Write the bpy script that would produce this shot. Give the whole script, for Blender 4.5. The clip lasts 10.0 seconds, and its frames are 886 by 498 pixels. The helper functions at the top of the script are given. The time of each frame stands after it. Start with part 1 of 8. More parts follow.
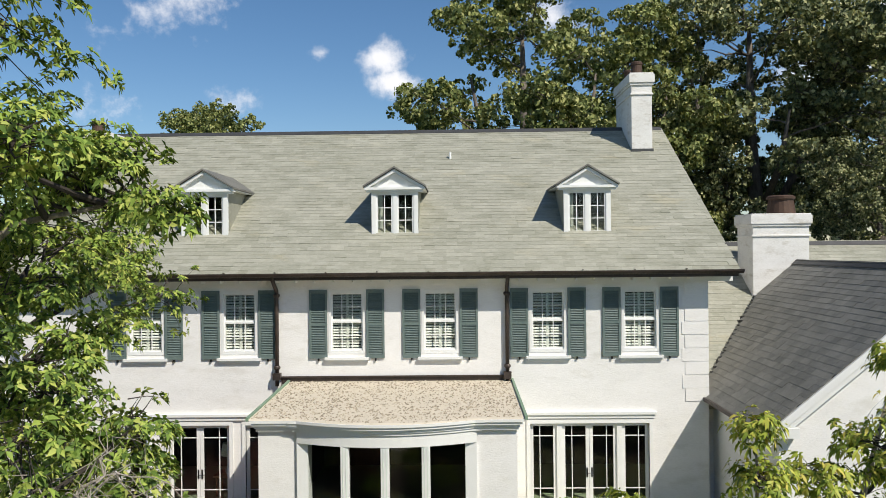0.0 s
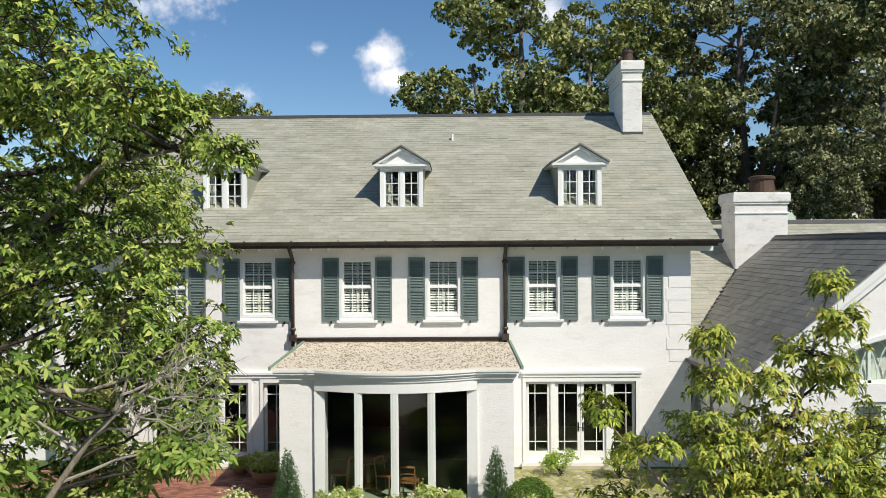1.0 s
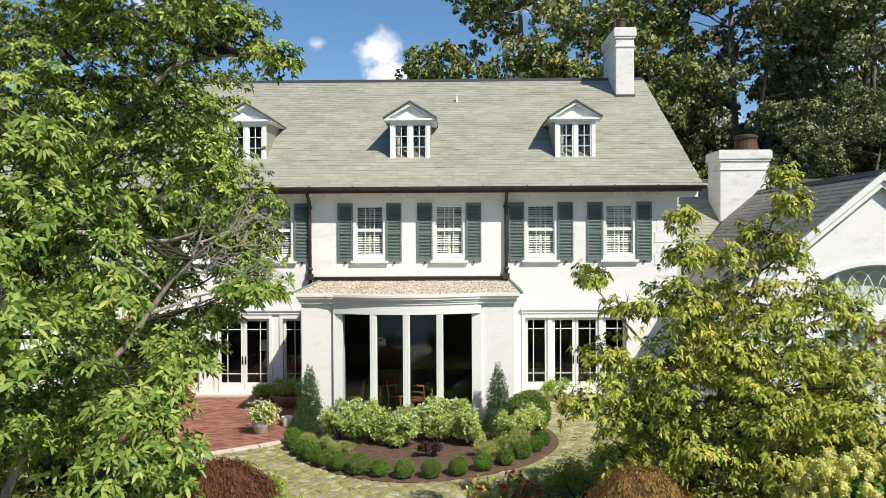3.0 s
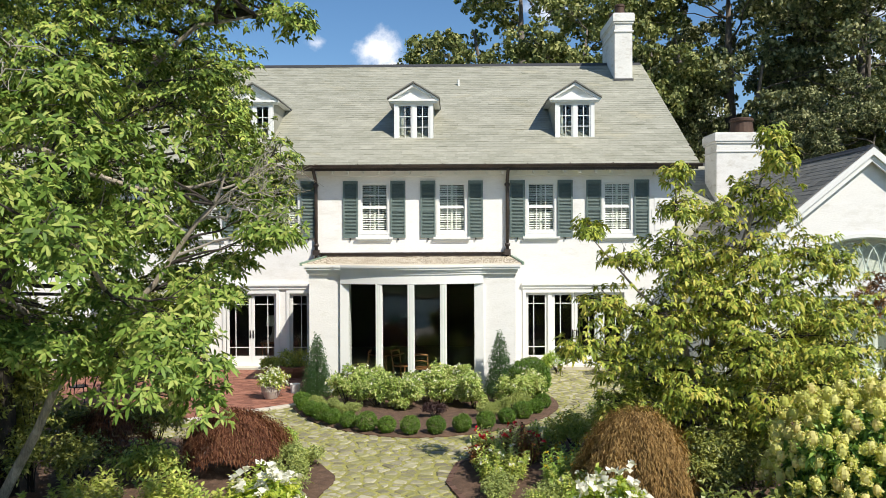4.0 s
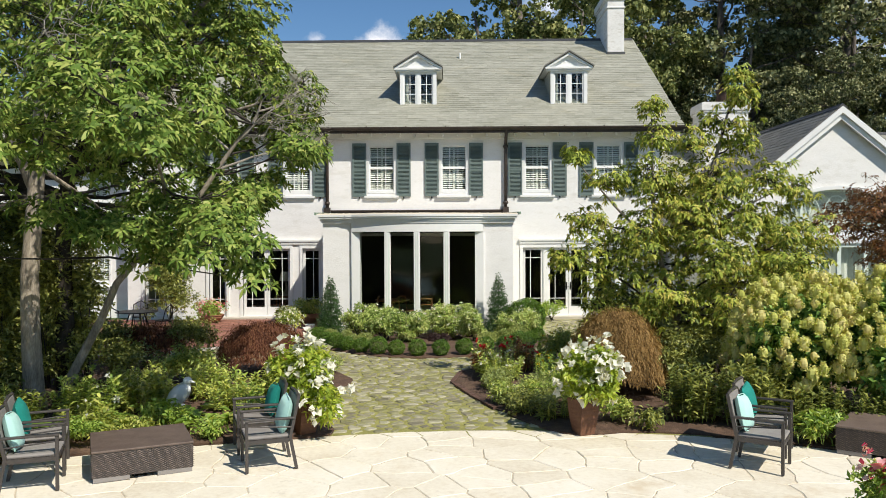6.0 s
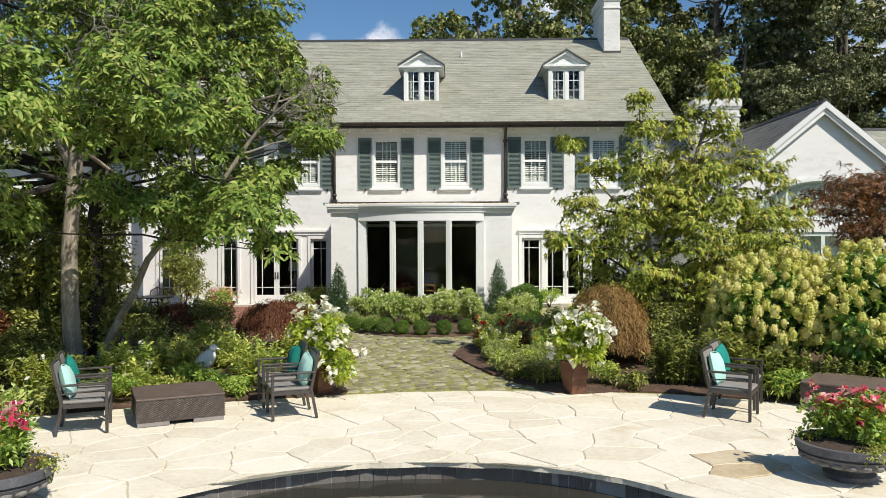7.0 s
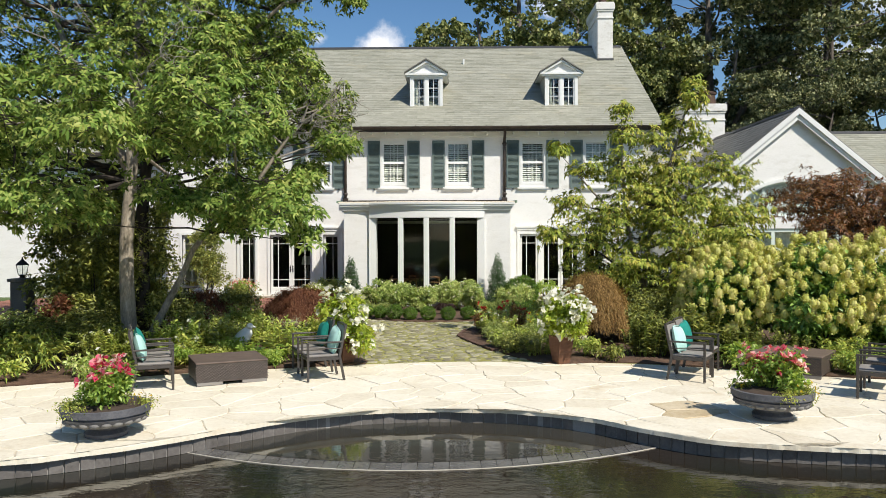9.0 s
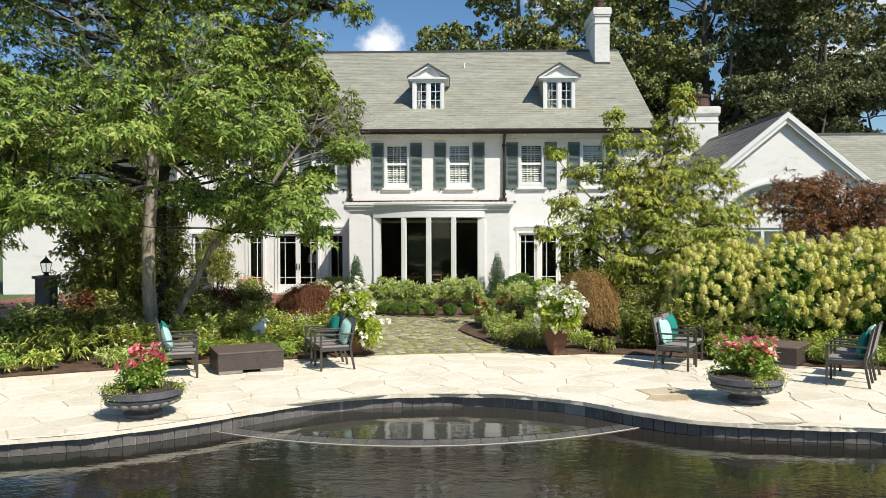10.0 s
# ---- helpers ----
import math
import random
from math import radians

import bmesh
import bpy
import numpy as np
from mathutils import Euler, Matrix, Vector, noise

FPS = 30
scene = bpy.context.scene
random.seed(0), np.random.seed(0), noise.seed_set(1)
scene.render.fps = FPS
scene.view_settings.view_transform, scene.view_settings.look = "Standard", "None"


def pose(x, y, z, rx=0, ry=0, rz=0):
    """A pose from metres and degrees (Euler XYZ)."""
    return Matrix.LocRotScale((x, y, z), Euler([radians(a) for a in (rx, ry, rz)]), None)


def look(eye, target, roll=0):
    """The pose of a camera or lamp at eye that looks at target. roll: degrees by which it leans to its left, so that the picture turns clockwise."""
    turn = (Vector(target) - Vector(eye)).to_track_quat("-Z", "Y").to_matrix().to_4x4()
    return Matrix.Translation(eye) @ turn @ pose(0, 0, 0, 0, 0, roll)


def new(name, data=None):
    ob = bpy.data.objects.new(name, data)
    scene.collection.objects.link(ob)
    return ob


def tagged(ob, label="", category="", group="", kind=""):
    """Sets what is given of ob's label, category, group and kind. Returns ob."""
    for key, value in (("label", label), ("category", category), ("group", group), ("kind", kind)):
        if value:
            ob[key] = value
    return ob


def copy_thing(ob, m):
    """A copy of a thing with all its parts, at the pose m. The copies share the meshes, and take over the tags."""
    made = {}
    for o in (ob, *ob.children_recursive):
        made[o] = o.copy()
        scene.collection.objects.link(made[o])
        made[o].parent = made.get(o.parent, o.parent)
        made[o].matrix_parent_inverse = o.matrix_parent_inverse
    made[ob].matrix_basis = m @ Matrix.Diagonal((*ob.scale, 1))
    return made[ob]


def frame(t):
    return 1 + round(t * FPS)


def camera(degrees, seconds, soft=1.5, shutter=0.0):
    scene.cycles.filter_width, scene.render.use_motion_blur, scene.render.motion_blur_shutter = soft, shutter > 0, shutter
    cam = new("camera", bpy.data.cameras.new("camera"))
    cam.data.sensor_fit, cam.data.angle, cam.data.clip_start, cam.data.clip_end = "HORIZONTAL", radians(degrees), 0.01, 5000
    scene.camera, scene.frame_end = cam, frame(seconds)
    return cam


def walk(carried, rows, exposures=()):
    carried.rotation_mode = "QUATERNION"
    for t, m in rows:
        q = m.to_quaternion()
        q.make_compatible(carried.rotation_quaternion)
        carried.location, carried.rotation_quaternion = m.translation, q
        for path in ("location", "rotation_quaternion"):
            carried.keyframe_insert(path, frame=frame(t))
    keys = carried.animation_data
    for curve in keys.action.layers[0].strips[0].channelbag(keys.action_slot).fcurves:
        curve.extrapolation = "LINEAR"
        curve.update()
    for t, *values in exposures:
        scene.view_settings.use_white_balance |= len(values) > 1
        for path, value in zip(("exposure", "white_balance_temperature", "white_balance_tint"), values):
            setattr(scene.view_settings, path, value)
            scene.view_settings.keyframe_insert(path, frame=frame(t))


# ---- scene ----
cam = camera(60.0, 10.0, soft=0.5)
PATH = [
    (0, (0.171, -2.996, 7.211), (0.135, -0.997, 7.211), -0.6),
    (0.5, (0.143, -4.012, 6.878), (0.106, -2.012, 6.87), -0.4),
    (1, (0.056, -4.73, 6.49), (0.024, -2.73, 6.48), -0.4),
    (1.5, (-0.034, -5.325, 6.073), (-0.063, -3.326, 6.063), -0.4),
    (2, (-0.098, -5.79, 5.69), (-0.125, -3.79, 5.677), -0.4),
    (2.5, (-0.128, -6.198, 5.275), (-0.155, -4.198, 5.261), -0.35),
    (3, (-0.169, -6.618, 4.927), (-0.196, -4.619, 4.906), -0.3),
    (4.5, (-0.31, -7.615, 3.84), (-0.335, -5.616, 3.816), -0.25),
    (5, (-0.322, -8.047, 3.516), (-0.347, -6.047, 3.488), -0.25),
    (5.5, (-0.336, -8.545, 3.172), (-0.361, -6.545, 3.142), -0.25),
    (6, (-0.357, -9.091, 2.869), (-0.382, -7.091, 2.837), -0.25),
    (7.5, (-0.412, -10.798, 2.403), (-0.44, -8.799, 2.375), -0.25),
    (8, (-0.43, -11.32, 2.37), (-0.458, -9.321, 2.34), -0.25),
    (8.5, (-0.447, -11.84, 2.368), (-0.476, -9.84, 2.337), -0.22),
    (9, (-0.46, -12.348, 2.378), (-0.49, -10.348, 2.346), -0.2),
    (9.5, (-0.478, -12.842, 2.389), (-0.508, -10.843, 2.355), -0.2),
    (10, (-0.492, -13.352, 2.401), (-0.523, -11.353, 2.365), -0.2),
]
walk(cam, [(t, look(eye, target, roll)) for t, eye, target, roll in PATH], exposures=[(0, 0.06, 6620, 10), (1.5, 0.2, 6620, 10), (2.5, 0.27, 6620, 10), (4.5, 0.37, 6620, 10), (5.2, 0.32, 6620, 10), (6, 0.12, 6620, 10), (7.5, 0.12, 6620, 10), (10, 0.2, 6620, 10)])

# ---- light ----
SUN = Vector((0.61, -0.667, 1.0)).normalized()
sun_data = bpy.data.lights.new("sun", "SUN")
sun_data.energy, sun_data.angle, sun_data.color = 4.9, radians(0.55), (1.0, 0.945, 0.85)
sun = new("sun", sun_data)
sun.matrix_basis = look(SUN * 60, (0, 0, 0))


def node(tree, kind, **values):
    n = tree.nodes.new(kind)
    for key, value in values.items():
        n.inputs[key].default_value = value
    return n


world = bpy.data.worlds.new("world")
world.use_nodes = True
scene.world = world
wt = world.node_tree
wt.nodes.clear()
wl = wt.links
w_out = wt.nodes.new("ShaderNodeOutputWorld")
sky = wt.nodes.new("ShaderNodeTexSky")
sky.sky_type, sky.sun_disc = "NISHITA", False
sky.sun_elevation = math.asin(SUN.z)
sky.sun_rotation = math.atan2(SUN.x, SUN.y)
sky.altitude, sky.air_density, sky.dust_density, sky.ozone_density = 200, 1.0, 0.35, 3.0
w_bg = node(wt, "ShaderNodeBackground", Strength=0.102)
wl.new(w_bg.outputs[0], w_out.inputs[0])
w_co = wt.nodes.new("ShaderNodeTexCoord")
w_noise = node(wt, "ShaderNodeTexNoise", Scale=13.0, Detail=9.0, Roughness=0.62)
wl.new(w_co.outputs["Generated"], w_noise.inputs["Vector"])
# cumulus clouds: direction, half width, flatness, thickness
CLOUDS = [((-0.098, 1, 0.250), 0.048, 1.6, 1.15), ((-0.078, 1, 0.216), 0.055, 2.1, 1.0), ((-0.175, 1, 0.258), 0.028, 1.6, 0.7),
          ((-0.40, 1, 0.315), 0.09, 1.6, 0.72), ((-0.33, 1, 0.34), 0.09, 1.8, 0.72), ((-0.48, 1, 0.20), 0.07, 1.8, 0.5),
          ((0.12, 1, 0.30), 0.06, 1.8, 0.8), ((0.50, 1, 0.23), 0.07, 1.5, 0.9), ((0.30, 1, 0.15), 0.07, 1.5, 0.9),
          ((0.56, 1, 0.31), 0.06, 1.4, 0.6), ((-0.3, 1, 0.19), 0.05, 2.2, 0.4), ((0.9, 0.6, 0.5), 0.2, 1.6, 0.9),
          ((-0.9, -0.5, 0.6), 0.25, 1.6, 0.9), ((0.2, -1, 0.55), 0.22, 1.6, 0.9)]
total = None
for way, size, flat, thick in CLOUDS:
    c = Vector(way).normalized()
    sub = wt.nodes.new("ShaderNodeVectorMath")
    sub.operation = "SUBTRACT"
    wl.new(w_co.outputs["Generated"], sub.inputs[0])
    sub.inputs[1].default_value = c
    sc = wt.nodes.new("ShaderNodeVectorMath")
    sc.operation = "MULTIPLY"
    wl.new(sub.outputs[0], sc.inputs[0])
    sc.inputs[1].default_value = (1, 1, flat)
    ln = wt.nodes.new("ShaderNodeVectorMath")
    ln.operation = "LENGTH"
    wl.new(sc.outputs[0], ln.inputs[0])
    mr = node(wt, "ShaderNodeMapRange", **{"From Min": 0.0, "From Max": size * 1.25, "To Min": thick, "To Max": 0.0})
    wl.new(ln.outputs["Value"], mr.inputs["Value"])
    if total is None:
        total = mr.outputs[0]
    else:
        mx = wt.nodes.new("ShaderNodeMath")
        mx.operation = "MAXIMUM"
        wl.new(total, mx.inputs[0])
        wl.new(mr.outputs[0], mx.inputs[1])
        total = mx.outputs[0]
n_sub = wt.nodes.new("ShaderNodeMath")
n_sub.operation = "MULTIPLY_ADD"
wl.new(w_noise.outputs[0], n_sub.inputs[0])
n_sub.inputs[1].default_value, n_sub.inputs[2].default_value = 2.2, -1.25
n_add = wt.nodes.new("ShaderNodeMath")
n_add.operation = "ADD"
wl.new(total, n_add.inputs[0])
wl.new(n_sub.outputs[0], n_add.inputs[1])
n_pos = wt.nodes.new("ShaderNodeMath")
n_pos.operation = "GREATER_THAN"
wl.new(total, n_pos.inputs[0])
n_pos.inputs[1].default_value = 0.001
cl = node(wt, "ShaderNodeMapRange", **{"From Min": 0.12, "From Max": 0.75, "To Min": 0.0, "To Max": 0.92})
cl.interpolation_type = "SMOOTHSTEP"
wl.new(n_add.outputs[0], cl.inputs["Value"])
n_gate = wt.nodes.new("ShaderNodeMath")
n_gate.operation = "MULTIPLY"
wl.new(cl.outputs[0], n_gate.inputs[0])
wl.new(n_pos.outputs[0], n_gate.inputs[1])
w_mix = wt.nodes.new("ShaderNodeMix")
w_mix.data_type = "RGBA"
wl.new(n_gate.outputs[0], w_mix.inputs["Factor"])
w_tint = wt.nodes.new("ShaderNodeHueSaturation")
w_tint.inputs["Saturation"].default_value = 1.18
wl.new(sky.outputs[0], w_tint.inputs["Color"])
wl.new(w_tint.outputs[0], w_mix.inputs["A"])
w_mix.inputs["B"].default_value = (10.0, 10.0, 10.3, 1)
wl.new(w_mix.outputs["Result"], w_bg.inputs["Color"])


# ---- materials ----
def material(name, colors, scale=3.0, fine=40.0, rough=0.7, metal=0.0, bump=0.3, dist=0.01, vary=0.0, spots=None, stretch=(1, 1, 1), coat=0.0, spec=0.5):
    """Two scales of colour noise with fine relief. colors: from dark to light. vary: change from piece to piece. spots: (colour, amount, scale) of stains."""
    m = bpy.data.materials.new(name)
    m.use_nodes = True
    t = m.node_tree
    t.nodes.clear()
    k = t.links
    out = t.nodes.new("ShaderNodeOutputMaterial")
    p = node(t, "ShaderNodeBsdfPrincipled", Roughness=rough, Metallic=metal)
    p.inputs["Specular IOR Level"].default_value = spec
    p.inputs["Coat Weight"].default_value = coat
    k.new(p.outputs[0], out.inputs[0])
    co = t.nodes.new("ShaderNodeTexCoord")
    mp = t.nodes.new("ShaderNodeMapping")
    mp.inputs["Scale"].default_value = stretch
    geo = t.nodes.new("ShaderNodeNewGeometry")
    k.new(geo.outputs["Position"], mp.inputs["Vector"])
    big = node(t, "ShaderNodeTexNoise", Scale=scale, Detail=5.0, Roughness=0.6)
    small = node(t, "ShaderNodeTexNoise", Scale=fine, Detail=4.0, Roughness=0.65)
    k.new(mp.outputs[0], big.inputs["Vector"])
    k.new(mp.outputs[0], small.inputs["Vector"])
    add = t.nodes.new("ShaderNodeMath")
    add.operation = "MULTIPLY_ADD"
    k.new(small.outputs[0], add.inputs[0])
    add.inputs[1].default_value = 0.45
    half = t.nodes.new("ShaderNodeMath")
    half.operation = "MULTIPLY"
    k.new(big.outputs[0], half.inputs[0])
    half.inputs[1].default_value = 0.55
    k.new(half.outputs[0], add.inputs[2])
    value = add.outputs[0]
    if vary:
        info = t.nodes.new("ShaderNodeObjectInfo")
        s = t.nodes.new("ShaderNodeMath")
        s.operation = "ADD"
        k.new(info.outputs["Random"], s.inputs[0])
        k.new(geo.outputs["Random Per Island"], s.inputs[1])
        fr = t.nodes.new("ShaderNodeMath")
        fr.operation = "FRACT"
        k.new(s.outputs[0], fr.inputs[0])
        v = t.nodes.new("ShaderNodeMath")
        v.operation = "MULTIPLY_ADD"
        k.new(fr.outputs[0], v.inputs[0])
        v.inputs[1].default_value = vary
        o = t.nodes.new("ShaderNodeMath")
        o.operation = "SUBTRACT"
        k.new(value, o.inputs[0])
        o.inputs[1].default_value = vary / 2
        k.new(o.outputs[0], v.inputs[2])
        value = v.outputs[0]
    ramp = t.nodes.new("ShaderNodeValToRGB")
    el = ramp.color_ramp.elements
    lo, hi = 0.3, 0.7
    el[0].position, el[0].color = lo, (*colors[0], 1)
    el[1].position, el[1].color = hi, (*colors[-1], 1)
    for i, c in enumerate(colors[1:-1]):
        e = el.new(lo + (hi - lo) * (i + 1) / (len(colors) - 1))
        e.color = (*c, 1)
    k.new(value, ramp.inputs[0])
    colour = ramp.outputs[0]
    if spots:
        for c, amount, size in spots:
            sn = node(t, "ShaderNodeTexNoise", Scale=size, Detail=6.0, Roughness=0.7)
            k.new(mp.outputs[0], sn.inputs["Vector"])
            r = node(t, "ShaderNodeMapRange", **{"From Min": 0.62 - amount * 0.25, "From Max": 0.75 - amount * 0.2, "To Min": 0.0, "To Max": min(1.0, 0.45 + amount * 0.5)})
            k.new(sn.outputs[0], r.inputs["Value"])
            mix = t.nodes.new("ShaderNodeMix")
            mix.data_type = "RGBA"
            k.new(r.outputs[0], mix.inputs["Factor"])
            k.new(colour, mix.inputs["A"])
            mix.inputs["B"].default_value = (*c, 1)
            colour = mix.outputs["Result"]
    k.new(colour, p.inputs["Base Color"])
    if bump:
        b = node(t, "ShaderNodeBump", Strength=bump, Distance=dist)
        k.new(add.outputs[0], b.inputs["Height"])
        k.new(b.outputs[0], p.inputs["Normal"])
    return m


def leaf_material(name, colors, glow=0.35, rough=0.38, spec=0.42):
    """Leaves: colour from leaf to leaf, light through the blade."""
    m = bpy.data.materials.new(name)
    m.use_nodes = True
    t = m.node_tree
    t.nodes.clear()
    k = t.links
    out = t.nodes.new("ShaderNodeOutputMaterial")
    geo = t.nodes.new("ShaderNodeNewGeometry")
    big = node(t, "ShaderNodeTexNoise", Scale=0.9, Detail=3.0)
    k.new(geo.outputs["Position"], big.inputs["Vector"])
    a = t.nodes.new("ShaderNodeMath")
    a.operation = "MULTIPLY_ADD"
    k.new(big.outputs[0], a.inputs[0])
    a.inputs[1].default_value = 0.9
    a.inputs[2].default_value = -0.45
    b = t.nodes.new("ShaderNodeMath")
    b.operation = "ADD"
    k.new(geo.outputs["Random Per Island"], b.inputs[0])
    k.new(a.outputs[0], b.inputs[1])
    ramp = t.nodes.new("ShaderNodeValToRGB")
    el = ramp.color_ramp.elements
    el[0].position, el[0].color = 0.05, (*colors[0], 1)
    el[1].position, el[1].color = 0.97, (*colors[-1], 1)
    for i, c in enumerate(colors[1:-1]):
        e = el.new(0.05 + 0.92 * (i + 1) / (len(colors) - 1))
        e.color = (*c, 1)
    k.new(b.outputs[0], ramp.inputs[0])
    p = node(t, "ShaderNodeBsdfPrincipled", Roughness=rough)
    p.inputs["Specular IOR Level"].default_value = spec
    k.new(ramp.outputs[0], p.inputs["Base Color"])
    tr = t.nodes.new("ShaderNodeBsdfTranslucent")
    warm = t.nodes.new("ShaderNodeMix")
    warm.data_type, warm.blend_type = "RGBA", "MULTIPLY"
    warm.inputs["Factor"].default_value = 1.0
    k.new(ramp.outputs[0], warm.inputs["A"])
    warm.inputs["B"].default_value = (1.4, 1.3, 0.75, 1)
    k.new(warm.outputs["Result"], tr.inputs["Color"])
    mix = t.nodes.new("ShaderNodeMixShader")
    mix.inputs[0].default_value = glow
    k.new(p.outputs[0], mix.inputs[1])
    k.new(tr.outputs[0], mix.inputs[2])
    k.new(mix.outputs[0], out.inputs[0])
    return m


def glass_material(name, tint=(0.92, 0.95, 0.94), ior=1.45):
    m = bpy.data.materials.new(name)
    m.use_nodes = True
    t = m.node_tree
    t.nodes.clear()
    k = t.links
    out = t.nodes.new("ShaderNodeOutputMaterial")
    tr = t.nodes.new("ShaderNodeBsdfTransparent")
    tr.inputs[0].default_value = (*tint, 1)
    gl = t.nodes.new("ShaderNodeBsdfGlossy")
    gl.inputs["Roughness"].default_value = 0.015
    no = node(t, "ShaderNodeTexNoise", Scale=1.4, Detail=2.0)
    geo = t.nodes.new("ShaderNodeNewGeometry")
    k.new(geo.outputs["Position"], no.inputs["Vector"])
    bp = node(t, "ShaderNodeBump", Strength=0.08, Distance=0.03)
    k.new(no.outputs[0], bp.inputs["Height"])
    k.new(bp.outputs[0], gl.inputs["Normal"])
    fr = node(t, "ShaderNodeFresnel", IOR=ior)
    mix = t.nodes.new("ShaderNodeMixShader")
    k.new(fr.outputs[0], mix.inputs[0])
    k.new(tr.outputs[0], mix.inputs[1])
    k.new(gl.outputs[0], mix.inputs[2])
    k.new(mix.outputs[0], out.inputs[0])
    return m


def water_material(name, ripple, floor):
    """Dark water. ripple: how strongly the surface is stirred; floor: the two colours of the floor that shows through."""
    m = bpy.data.materials.new(name)
    m.use_nodes = True
    t = m.node_tree
    k = t.links
    p = t.nodes["Principled BSDF"]
    p.inputs["Roughness"].default_value = 0.012
    p.inputs["IOR"].default_value = 1.48
    geo = t.nodes.new("ShaderNodeNewGeometry")
    mp = t.nodes.new("ShaderNodeMapping")
    mp.inputs["Scale"].default_value = (1.0, 1.7, 1.0)
    k.new(geo.outputs["Position"], mp.inputs["Vector"])
    a = node(t, "ShaderNodeTexNoise", Scale=2.2, Detail=3.0, Distortion=0.6)
    b = node(t, "ShaderNodeTexNoise", Scale=9.0, Detail=3.0, Distortion=0.4)
    k.new(mp.outputs[0], a.inputs["Vector"])
    k.new(mp.outputs[0], b.inputs["Vector"])
    b1 = node(t, "ShaderNodeBump", Strength=0.10 * ripple, Distance=0.05)
    b2 = node(t, "ShaderNodeBump", Strength=0.07 * ripple, Distance=0.02)
    k.new(a.outputs[0], b1.inputs["Height"])
    k.new(b.outputs[0], b2.inputs["Height"])
    k.new(b1.outputs[0], b2.inputs["Normal"])
    k.new(b2.outputs[0], p.inputs["Normal"])
    cn = node(t, "ShaderNodeTexNoise", Scale=0.5, Detail=2.0)
    k.new(geo.outputs["Position"], cn.inputs["Vector"])
    r = t.nodes.new("ShaderNodeValToRGB")
    r.color_ramp.elements[0].position, r.color_ramp.elements[0].color = 0.4, (*floor[0], 1)
    r.color_ramp.elements[1].position, r.color_ramp.elements[1].color = 0.65, (*floor[1], 1)
    k.new(cn.outputs[0], r.inputs[0])
    k.new(r.outputs[0], p.inputs["Base Color"])
    return m


